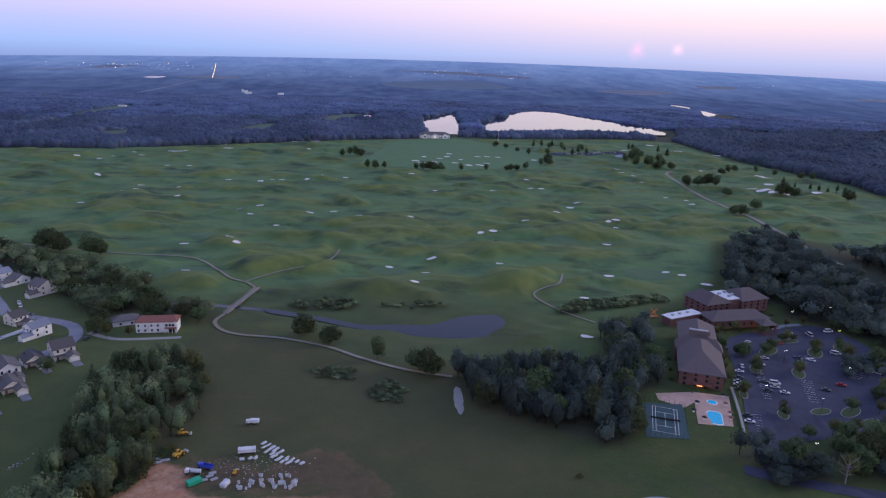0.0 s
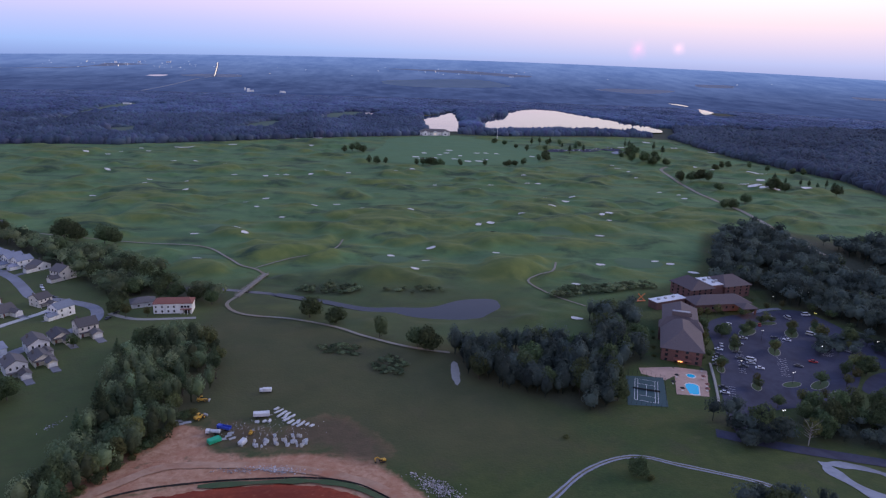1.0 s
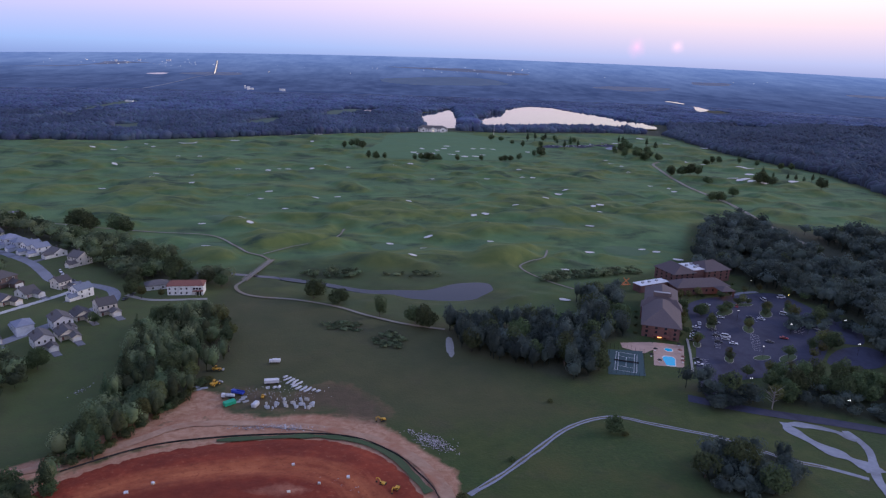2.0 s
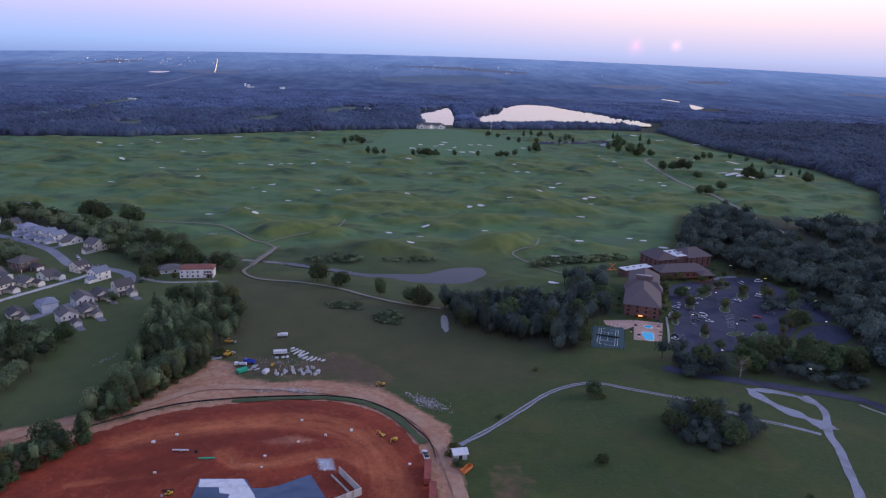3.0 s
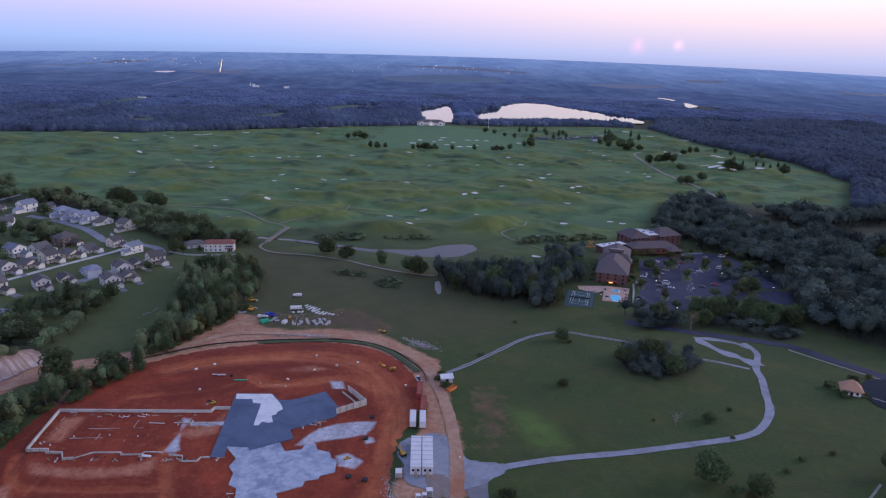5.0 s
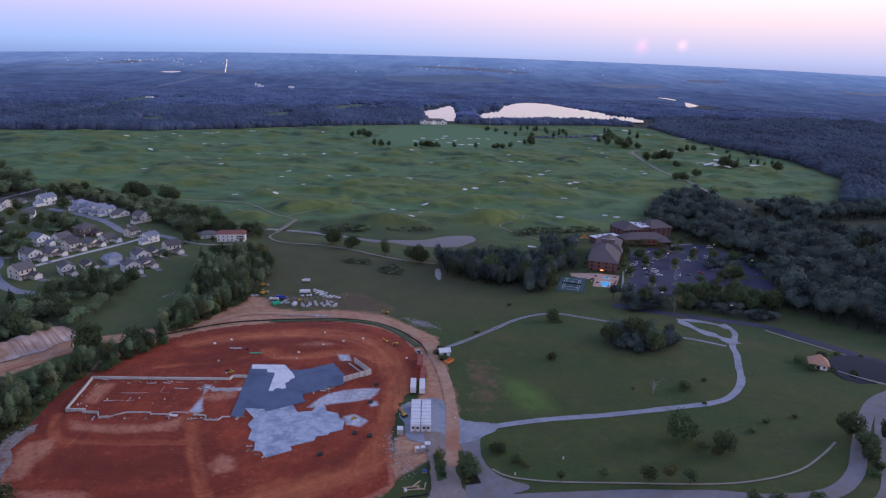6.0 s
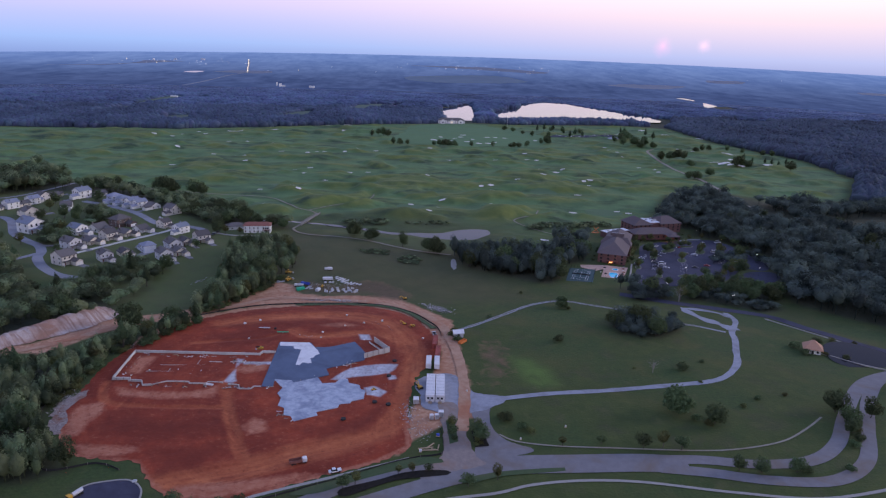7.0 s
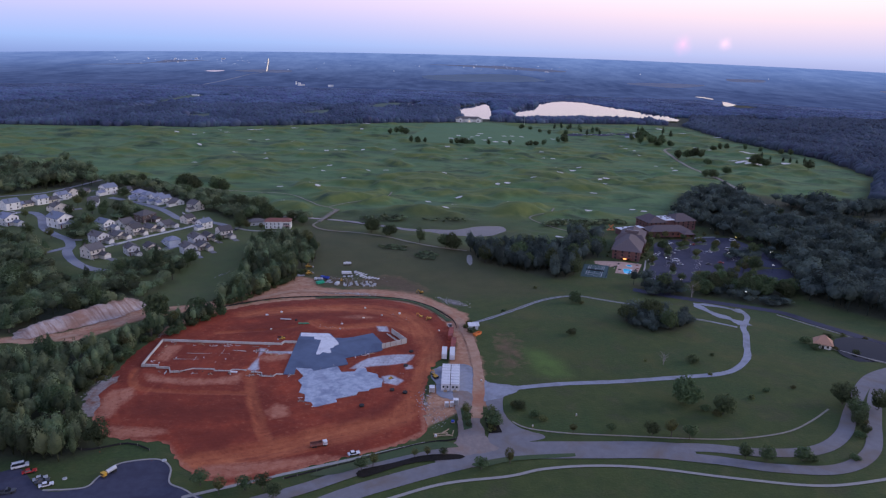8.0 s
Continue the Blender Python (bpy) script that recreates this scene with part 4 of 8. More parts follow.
patch("hut_pond", [(227, 143), (234, 151), (246, 152), (258, 140), (268, 128), (262, 114), (240, 112), (230, 117), (223, 127)], M_POND_DARK, 0.0, 3, level=-1.55, label="small dark pond beside a hut", category="pond")
for pts, w in (([(-450, 380), (-392, 403), (-368, 409), (-350, 394), (-337, 373), (-322, 349), (-302, 329), (-286, 316), (-275, 299), (-270, 284), (-256, 264), (-238, 247), (-220, 240)], 7),
               ([(-285, 316), (-274, 317), (-266, 326)], 5), ([(-300, 272), (-284, 280), (-275, 297)], 5),
               ([(-330, 486), (-296, 468), (-264, 443), (-245, 421), (-228, 400), (-214, 396), (-192, 388), (-180, 378), (-174, 358), (-182, 336), (-192, 316), (-206, 290)], 7),
               ([(-470, 452), (-436, 476), (-405, 501), (-388, 551), (-378, 584), (-350, 600)], 4)):
    ribbon("street", pts, w, M_STREET, 0.16, label="curving grey residential street", category="road")
ribbon("alley", [(-252, 294), (-247, 302), (-230, 332), (-211, 366), (-206, 378)], 4.2, M_CONCRETE, 0.2, label="pale concrete drive along the garages", category="road")
ribbon("long_drive", [(-170, 372), (-150, 362), (-118, 366)], 3.5, M_KERB, 0.15, label="narrow concrete driveway", category="road")
for pts, w in ((CART_PATHS[0], 1.9), ([(-103, 406), (-106, 391), (-98, 377), (-85, 370), (-62, 365), (-36, 353), (-17, 338), (6, 324), (29, 316)], 2.3), (CART_PATHS[1], 1.5), (CART_PATHS[2], 1.6), (CART_PATHS[3], 5.0)):
    ribbon("cart_path", pts, w, M_CARTPATH, 0.45, label="narrow winding cart path", category="path")
patch("dirt_chute", [(29, 304), (32, 303), (32, 286), (30, 278), (28, 288)], M_KERB, 0.16, 2, 0.3, label="pale gravel scrape in the field", category="bare earth")

# ---- golf course ----
M_RANGE = surface("range_turf", (0.070, 0.150, 0.064), (0.096, 0.182, 0.080), 0.05, (0.085, 0.160, 0.06), 0.02, bump=0.2)
BUNKERS_A = [(-140, 576), (-174, 564), (-130, 557), (-152, 491), (-175, 478), (82, 525), (28, 528), (-5, 509), (22, 490), (13, 455), (130, 445), (112, 371), (165, 505), (179, 496), (216, 520), (226, 512),
             (236, 489), (86, 572), (189, 594), (89, 619), (77, 614), (127, 662), (-112, 640)]
BUNKERS_B = [(-159, 700), (-144, 680), (-86, 685), (-108, 697), (-141, 715), (-232, 739), (-64, 698), (-37, 683), (13, 656), (168, 748), (205, 768), (191, 742), (166, 698), (224, 681), (219, 664), (215, 678),
             (352, 796), (356, 823), (336, 837), (-324, 722), (97, 791), (114, 811), (46, 829), (-250, 804), (-264, 801), (-294, 795), (-305, 781), (-298, 820)]
BUNKERS_C = [(-156, 874), (-168, 861), (-144, 875), (-114, 882), (-95, 903), (-67, 906), (-2, 906), (19, 920), (5, 855), (170, 903), (168, 862), (184, 869), (210, 896), (-233, 925), (-208, 867), (-285, 969),
             (-317, 975), (-368, 882), (-364, 864), (-456, 1020), (-426, 1021), (-414, 1041), (-381, 1062), (-400, 1086), (-153, 1188), (-146, 1159), (337, 933), (342, 983), (333, 1036), (336, 1019), (467, 1039), (482, 1010)]
BUNKERS_RANGE = [(86, 1157), (42, 1118), (67, 1103), (79, 1124), (100, 1095), (88, 1056), (48, 1044), (56, 1063), (27, 1070), (36, 1054), (131, 1137), (148, 1146), (166, 1149), (107, 1036), (125, 1043), (138, 1066), (225, 1136)]
BUNKERS_FAR = [(-346, 1100), (-332, 1104), (-291, 1195), (-277, 1165), (-185, 1270), (-150, 1285), (428, 1296), (504, 1370), (517, 1257), (590, 1255), (536, 989), (549, 990), (527, 948), (477, 898), (486, 884),
               (494, 872), (500, 858), (545, 860)]


def bunker(x, y, a, b, turn):
    n = 22
    pts = []
    for i in range(n):
        u = 2 * math.pi * i / n
        k = 1 + 0.25 * noise.noise((x + math.cos(u) * 1.3, y + math.sin(u) * 1.3, 0.5))
        px, py = a * k * math.cos(u), b * k * math.sin(u)
        pts.append((x + px * math.cos(turn) - py * math.sin(turn), y + px * math.sin(turn) + py * math.cos(turn)))
    patch("sand_bunker", pts, M_SAND, 0.45, max(1.2, b * 0.5), corners=True, label="pale sand bunker sunk in the golf course turf", category="bunker", kind="")["group"] = "bunkers"


random.seed(11)
for x, y in BUNKERS_A:
    bunker(x, y, random.uniform(3.0, 4.4), random.uniform(1.7, 2.5), random.uniform(-0.4, 0.4))
for x, y in BUNKERS_B:
    bunker(x, y, random.uniform(2.8, 4.6), random.uniform(1.6, 2.5), random.uniform(-0.3, 0.3))
for x, y in BUNKERS_C:
    bunker(x, y, random.uniform(2.8, 4.4), random.uniform(1.8, 2.8), random.uniform(-0.3, 0.3))
for x, y in BUNKERS_FAR:
    bunker(x, y, random.uniform(6, 10), random.uniform(4, 6), random.uniform(-0.3, 0.3))
for x, y in BUNKERS_RANGE:
    bunker(x, y, random.uniform(3.5, 6.5), random.uniform(3, 5), random.uniform(-0.5, 0.5))
for x, y, r in ((-5, 500, 15), (-150, 492, 15), (150, 600, 16), (200, 515, 20), (-160, 590, 18), (120, 1120, 26), (60, 1190, 20), (180, 1200, 20)):
    patch("putting_green", [(x + r * math.cos(u), y + 0.7 * r * math.sin(u)) for u in np.linspace(0, 6.283, 10, endpoint=False)], M_GREEN, 0.16, 3, 0.8,
          label="smooth mown putting green", category="putting green")

patch("driving_range", RANGE, M_RANGE, 0.35, 14, 4.0, label="smooth mown driving range", category="driving range")

# ---- trees ----


def ico(level):
    bm = bmesh.new()
    bmesh.ops.create_icosphere(bm, subdivisions=level, radius=1.0)
    v = np.array([x.co[:] for x in bm.verts])
    f = np.array([[q.index for q in x.verts] for x in bm.faces])
    bm.free()
    return v, f


ICO1, ICO2 = ico(1), ico(2)


def clumps(centres, radii, rng, tpl=ICO1, rugged=0.3):
    """Many small uneven leaf clumps as one array of vertices and triangles."""
    v, f = tpl
    n = len(centres)
    jit = 1 + rugged * (rng.rand(n, len(v), 1) * 2 - 1)
    pts = v[None] * jit * radii[:, None, :]
    a = rng.rand(n) * 6.283
    c, s = np.cos(a)[:, None], np.sin(a)[:, None]
    pts = np.stack([pts[..., 0] * c - pts[..., 1] * s, pts[..., 0] * s + pts[..., 1] * c, pts[..., 2]], -1) + centres[:, None, :]
    tris = f[None] + (np.arange(n) * len(v))[:, None, None]
    return pts.reshape(-1, 3), tris.reshape(-1, 3)


def leaves(centres, size, rng):
    """Single leaf sprays that break up a crown's outline."""
    n = len(centres)
    d1, d2 = rng.normal(size=(n, 3)), rng.normal(size=(n, 3))
    d1 /= np.linalg.norm(d1, axis=1)[:, None]
    d2 -= d1 * (d1 * d2).sum(1)[:, None]
    d2 /= np.linalg.norm(d2, axis=1)[:, None]
    s = size * (0.6 + 0.8 * rng.rand(n))[:, None]
    p = np.stack([centres + d1 * s, centres + d2 * s * 0.6, centres - d1 * s], 1)
    return p.reshape(-1, 3), np.arange(3 * n).reshape(-1, 3)


def leaf_shell(centres, normals, size, rng, spread=0.7):
    """Leaf sprays that lie roughly along a crown's surface."""
    n = len(centres)
    nn = normals + spread * rng.normal(size=(n, 3))
    nn /= np.linalg.norm(nn, axis=1)[:, None]
    d1 = np.cross(nn, rng.normal(size=(n, 3)))
    d1 /= np.linalg.norm(d1, axis=1)[:, None] + 1e-9
    d2 = np.cross(nn, d1)
    s = (size * (0.5 + 0.9 * rng.rand(n)))[:, None]
    p = np.stack([centres + d1 * s, centres - d1 * s * 0.5 + d2 * s * 0.8, centres - d1 * s * 0.5 - d2 * s * 0.8], 1)
    return p.reshape(-1, 3), np.arange(3 * n).reshape(-1, 3)


def lobed(d, rng, lobes, depth):
    """How far a crown reaches in the directions d: a few lobes with hollows between."""
    c = rng.normal(size=(lobes, 3))
    c[:, 2] = np.abs(c[:, 2]) * 0.9 - 0.15
    c /= np.linalg.norm(c, axis=1)[:, None]
    return 1 - depth + depth * 1.25 * np.clip((d @ c.T).max(1), 0, 1) ** 3


def crown_mesh(name, rng, w, h, base, material, n=64, shape="round"):
    m = n * 20
    d = rng.normal(size=(m, 3))
    d /= np.linalg.norm(d, axis=1)[:, None]
    rad = lobed(d, rng, 9, 0.55) * (0.74 + 0.42 * rng.rand(m))
    c = d * rad[:, None]
    core, ct = ICO2
    k = core * (lobed(core, rng, 9, 0.3) * 0.55)[:, None]
    if shape == "cone":
        for q in (c, k):
            q[:, :2] *= (1 - (q[:, 2:3] + 1) / 2 * 0.75) * 1.3
    at = np.array([w / 2, w / 2, h / 2])
    lift = np.array([0, 0, base + h / 2])
    v1, t1 = leaf_shell(c * at * 1.08 + lift, d, w * 0.06, rng, 0.45)
    return fast_mesh(name, np.concatenate([k * at * 0.95 + lift, v1]), np.concatenate([ct, t1 + len(k)]), material)


def limb(bm, a, b, r0, r1, sides=6):
    a, b = Vector(a), Vector(b)
    q = (b - a).to_track_quat("Z", "Y").to_matrix()
    rings = []
    for p, r in ((a, r0), (b, r1)):
        rings.append([bm.verts.new(p + q @ Vector((r * math.cos(2 * math.pi * i / sides), r * math.sin(2 * math.pi * i / sides), 0))) for i in range(sides)])
    for i in range(sides):
        j = (i + 1) % sides
        bm.faces.new((rings[0][i], rings[0][j], rings[1][j], rings[1][i]))
    bm.faces.new(rings[1])


def trunk_mesh(name, rng, h, base, w, limbs=6, material=None):
    bm = bmesh.new()
    lean = rng.uniform(-0.03, 0.03, 2) * h
    limb(bm, (0, 0, -0.4), (lean[0] * 0.4, lean[1] * 0.4, base), h * 0.026, h * 0.02)
    limb(bm, (lean[0] * 0.4, lean[1] * 0.4, base), (lean[0], lean[1], base + (h - base) * 0.8), h * 0.02, h * 0.005)
    for i in range(limbs):
        a = i * 2.4 + rng.rand()
        z0 = base + (h - base) * 0.55 * i / limbs
        reach = w * 0.34 * (0.7 + 0.5 * rng.rand())
        limb(bm, (lean[0] * 0.5, lean[1] * 0.5, z0), (math.cos(a) * reach, math.sin(a) * reach, z0 + reach * 0.7), h * 0.011, h * 0.003, 5)
    me = bpy.data.meshes.new(name)
    bm.to_mesh(me)
    bm.free()
    me.materials.append(material or M_BARK)
    return me


TREES = {}


def make_tree_kinds():
    rng = np.random.RandomState(21)
    spec = [("broad", 10.5, 12, 0.4, M_LEAF, "round", 70, "dense dark green broadleaf tree with an uneven crown", "broadleaf tree"),
            ("broad", 9.0, 13.5, 0.7, M_LEAF, "round", 74, "tall dark green broadleaf tree with a ragged crown", "broadleaf tree"),
            ("broad", 12.0, 12, 0.3, M_LEAF, "round", 84, "spreading dark green broadleaf tree", "broadleaf tree"),
            ("pine", 7.5, 17, 3.5, M_LEAF2, "cone", 62, "tall dark green pine with a pointed crown", "pine tree"),
            ("pine", 6.5, 14, 2.2, M_LEAF2, "cone", 56, "slim dark green pine tree", "pine tree"),
            ("pale", 8.0, 12, 2.6, M_LEAF3, "round", 52, "thin yellowing green tree", "broadleaf tree"),
            ("street", 5.0, 6.0, 1.5, M_LEAF, "round", 44, "small green street tree with a round crown", "street tree"),
            ("street", 4.2, 6.5, 1.6, M_LEAF3, "round", 40, "small yellow-green street tree", "street tree"),
            ("shrub", 4.5, 3.2, 0.1, M_LEAF, "round", 40, "low dark green shrub", "shrub"),
            ("shrub", 3.4, 2.2, 0.1, M_LEAF3, "round", 34, "low olive shrub in rough grass", "shrub")]
    for kind, w, h, base, m, shape, n, label, cat in spec:
        ob = new({"shrub": "shrub", "pine": "pine_tree", "street": "street_tree"}.get(kind, "tree"), trunk_mesh("trunk", rng, h, max(base, 0.3), w, 6 if kind != "shrub" else 3))
        crown = new("crown", crown_mesh("crown", rng, w, h - base, base, m, n, shape))
        crown.parent = ob
        tagged(ob, label, cat)
        TREES.setdefault(kind, []).append(ob)


make_tree_kinds()
USED = set()


def plant(kind, x, y, s=1.0, group=""):
    ob = TREES[kind][random.randrange(len(TREES[kind]))]
    m = pose(x, y, land_at(x, y) - 0.15, 0, 0, random.uniform(0, 360))
    if ob.name not in USED:
        USED.add(ob.name)
        t = ob
        t.matrix_basis = m
    else:
        t = copy_thing(ob, m)
    t.scale = (s * random.uniform(0.92, 1.08), s * random.uniform(0.92, 1.08), s * random.uniform(0.9, 1.1))
    if group:
        t["group"] = group
    return t


def scatter(poly, gap, rng, jitter=0.45, margin=0.0, holes=()):
    xs, ys = [p[0] for p in poly], [p[1] for p in poly]
    gx, gy = np.meshgrid(np.arange(min(xs), max(xs), gap), np.arange(min(ys), max(ys), gap))
    x = gx.ravel() + rng.uniform(-jitter, jitter, gx.size) * gap
    y = gy.ravel() + rng.uniform(-jitter, jitter, gx.size) * gap
    keep = inside(poly, x, y) > margin
    for hole in holes:
        keep &= inside(hole, x, y) < 0
    return x[keep], y[keep]


def woods(name, poly, gap, size, height, material, label, seed, sprays=200, holes=(), margin=0.0, ragged=0.24, uneven=1.0, leaf=0.075, spread=0.32, fade=None, deep=0.36, pointed=0.0):
    """A stand of trees nobody could count: lobed crowns of leaf sprays over thin trunks, in one mesh."""
    rng = np.random.RandomState(seed)
    x, y = scatter(poly, gap, rng, margin=margin, holes=holes)
    keep = value_noise(x / (gap * 2.2) + seed, y / (gap * 2.2)) > ragged
    x, y = x[keep], y[keep]
    n = len(x)
    z = land(x, y)
    h = height * (0.95 + uneven * (0.55 * rng.rand(n) + 0.75 * value_noise(x / (gap * 3) + 9, y / (gap * 3) + seed) - 0.65))
    w = size * (0.95 + uneven * (0.65 * rng.rand(n) - 0.3))
    if fade:
        h = h * (1 - 0.85 * smooth(fade[0], fade[1], np.hypot(x, y + 110)))
    kinds = []
    for k in range(6):
        d = rng.normal(size=(sprays, 3))
        d[:, 2] = np.abs(d[:, 2]) * 1.1 - 0.45
        d /= np.linalg.norm(d, axis=1)[:, None]
        kinds.append((d, lobed(d, rng, 6, 0.45)))
    pick = rng.randint(0, 6, n)
    d = np.stack([kinds[k][0] for k in pick])
    rad = np.stack([kinds[k][1] for k in pick]) * (0.8 + 0.28 * rng.rand(n, sprays))
    a = rng.rand(n) * 6.283
    c, s = np.cos(a)[:, None], np.sin(a)[:, None]
    d = np.stack([d[..., 0] * c - d[..., 1] * s, d[..., 0] * s + d[..., 1] * c, d[..., 2]], -1)
    half = h * deep
    taper = np.clip(1 + pointed * (0.25 - (d[..., 2] * rad + 0.4) / 1.4), 0.2, 1.4)
    at = np.stack([x[:, None] + d[..., 0] * rad * taper * w[:, None] * 0.56, y[:, None] + d[..., 1] * rad * taper * w[:, None] * 0.56, (z + h - half)[:, None] + d[..., 2] * rad * half[:, None]], -1)
    lv, lt = leaf_shell(at.reshape(-1, 3), d.reshape(-1, 3), np.repeat(w * leaf * (80 / sprays) ** 0.25 * 1.15, sprays), rng, spread)
    kv, kt = clumps(np.stack([x, y, z + h - half * 1.1], -1), np.stack([w * 0.36, w * 0.36, half * 0.75], -1), rng, ICO1, 0.2)
    tv, tt = clumps(np.stack([x, y, z + h * 0.22], -1), np.stack([0.022 * h, 0.022 * h, 0.3 * h], -1), rng, ICO1, 0.1)
    ob = new(name, fast_mesh(name, np.concatenate([lv, kv, tv]), np.concatenate([lt, kt + len(lv), tt + len(lv) + len(kv)]), material))
    tone = np.ones((len(ob.data.vertices), 4), np.float32)
    shade = np.stack([rng.rand(n), rng.rand(n)], -1)
    tone[:, :2] = np.concatenate([np.repeat(shade, sprays * 3, 0), np.repeat(shade, 12, 0), np.repeat(shade * 0.3, 12, 0)])
    layer = ob.data.color_attributes.new("tone", "FLOAT_COLOR", "POINT")
    layer.data.foreach_set("color", tone.ravel())
    return tagged(ob, label, "woods", kind="stuff")


woods("creek_woods", WOOD_PLOTS["creek"], 4.1, 5.4, 10.5, M_WOODS, "dense dark green thicket along a creek", 31, 230, deep=0.46, pointed=0.6)
woods("street_woods", WOOD_PLOTS["street_edge"], 6.2, 8.0, 9, M_WOODS, "dark green wood behind the houses", 32, 200)
woods("grove", WOOD_PLOTS["grove"], 4.8, 6.6, 12, M_WOODS, "dark green grove between field and houses", 33, 240, deep=0.46, pointed=0.35)
woods("course_woods", WOOD_PLOTS["course_edge"], 7.0, 9.5, 11, M_WOODS, "dark belt of trees between houses and golf course", 34, 200, ragged=0.26)
woods("north_west_woods", WOOD_PLOTS["north_west"], 8.0, 10.5, 15, M_WOODS, "dark wood beyond the houses", 51, 150, ragged=0.12)
woods("house_trees", WOOD_PLOTS["house_trees"], 6.0, 8.5, 8, M_WOODS, "dark green trees between the houses", 52, 200, ragged=0.15)
woods("crescent_trees", WOOD_PLOTS["crescent_trees"], 6.0, 8.5, 9, M_WOODS, "dark green trees between the houses", 53, 200, ragged=0.15)
woods("bank_scrub", WOOD_PLOTS["bank_scrub"], 3.0, 4.5, 4.0, M_WOODS, "dark thicket on the bank above the pond", 46, 70)
woods("bank_scrub", WOOD_PLOTS["bank_scrub_low"], 3.0, 4, 2.5, M_WOODS, "low dark thicket on the bank above the pond", 47, 60)
woods("field_scrub", WOOD_PLOTS["field_scrub"], 2.4, 3.2, 1.1, M_WOODS, "low scrub in the rough field", 48, 60)
woods("field_scrub", WOOD_PLOTS["field_scrub_low"], 2.4, 3.2, 1.2, M_WOODS, "low scrub in the rough field", 49, 60)
woods("inn_woods", WOOD_PLOTS["inn"], 5.2, 7.2, 13.5, M_EASTWOODS, "dark green wood beside the inn", 35, 260, deep=0.46, pointed=0.3)
woods("inn_back_woods", WOOD_PLOTS["inn_back"], 6.0, 8.5, 12, M_EASTWOODS, "dark trees behind the inn", 36, 240)
woods("court_trees", WOOD_PLOTS["court_edge"], 5.5, 7.5, 10, M_EASTWOODS, "dark trees between court and lane", 50, 280)
woods("meadow_clump", WOOD_PLOTS["meadow"], 4.2, 6.2, 8.5, M_EASTWOODS, "dark clump of trees standing in the meadow", 37, 240, deep=0.5, ragged=0.1)
woods("lane_row", WOOD_PLOTS["lane_row"], 5.4, 6.5, 5.2, M_EASTWOODS, "row of round dark trees along the lane", 54, 240, ragged=0.12)
woods("lot_grove", WOOD_PLOTS["lot_grove"], 6.5, 8, 7, M_EASTWOODS, "dark trees beside the parking lot", 55, 200, ragged=0.35)
woods("pool_trees", WOOD_PLOTS["pool_trees"], 5.6, 7.5, 8, M_EASTWOODS, "dark trees between pool and lane", 56, 240, ragged=0.2)
woods("east_woods", WOOD_PLOTS["east"], 7.8, 11.5, 14, M_EASTWOODS, "broad dark green woodland", 38, 180, ragged=0.16,
      holes=[[(420, 432), (500, 452), (570, 482), (562, 526), (520, 526), (425, 504)], [(360, 348), (384, 350), (455, 392), (455, 415), (400, 392)], [(356, 450), (398, 445), (400, 648), (366, 648)]])
woods("east_far_woods", WOOD_PLOTS["east_far"], 9.0, 12, 14, M_EASTWOODS, "broad dark green woodland", 39, 90)
woods("brook_scrub", WOOD_PLOTS["brook"], 3.2, 4.5, 3.5, M_WOODS, "low dark scrub along the brook", 40, 60)


def canopy(name, poly, gap, size, height, label, seed, holes=(), fade=None, tpl=ICO1, bald=0.06, material=None):
    """Far woodland seen from above: rounded crowns closed into one roof of leaves, in one mesh."""
    rng = np.random.RandomState(seed)
    x, y = scatter(poly, gap, rng, holes=holes)
    keep = value_noise(x / (gap * 2.4) + seed, y / (gap * 2.4)) > bald
    x, y = x[keep], y[keep]
    n = len(x)
    h = height * (0.5 + 0.35 * rng.rand(n) ** 2 + 0.75 * value_noise(x / 32 + seed, y / 32))
    if fade:
        h = h * (1 - 0.9 * smooth(fade[0], fade[1], np.hypot(x, y + 110)))
    w = size * (0.7 + 1.3 * rng.rand(n) ** 3)
    z = land(x, y)
    v, f = clumps(np.stack([x, y, z + h * 0.25], -1), np.stack([w * 1.25, w * 1.25, h * 0.75], -1), rng, tpl, 0.22)
    ob = new(name, fast_mesh(name, v, f, material or M_FARWOODS_HAZE))
    ob.data.polygons.foreach_set("use_smooth", [True] * len(ob.data.polygons))
    tone = np.ones((len(v), 4), np.float32)
    stands = 0.55 * value_noise(x / 60 + 3, y / 95 + seed) + 0.35 * value_noise(x / 200, y / 300 + 7) + 0.3 * rng.rand(n) - 0.1
    tone[:, :2] = np.repeat(np.stack([stands, rng.rand(n)], -1), len(tpl[0]), 0)
    layer = ob.data.color_attributes.new("tone", "FLOAT_COLOR", "POINT")
    layer.data.foreach_set("color", tone.ravel())
    return tagged(ob, label, "woods", kind="stuff")


CLEARINGS = [[(-742, 1383), (-711, 1489), (-750, 1727), (-742, 1976), (-672, 1900), (-700, 1660), (-670, 1407)], [(-887, 1344), (-835, 1370), (-798, 1291)],
             [(-545, 1240), (-480, 1250), (-470, 1340), (-500, 1390), (-545, 1350)], [(-182, 1600), (-186, 1790), (-133, 1885), (-92, 1880), (-45, 1922), (-58, 1750), (-110, 1700), (-148, 1590)],
             [(-320, 1370), (-260, 1360), (-240, 1520), (-280, 1590), (-320, 1480)], [(1000, 2120), (1080, 2150), (1100, 2450), (1010, 2450)],
             [(850, 1650), (960, 1640), (960, 1760), (860, 1770)]]
NORTH_EDGE = [(-1120, 1066), (-700, 1092), (-449, 1135), (-293, 1216), (-110, 1314), (50, 1382), (60, 1500), (50, 1700), (-100, 1720), (-1120, 1440)]
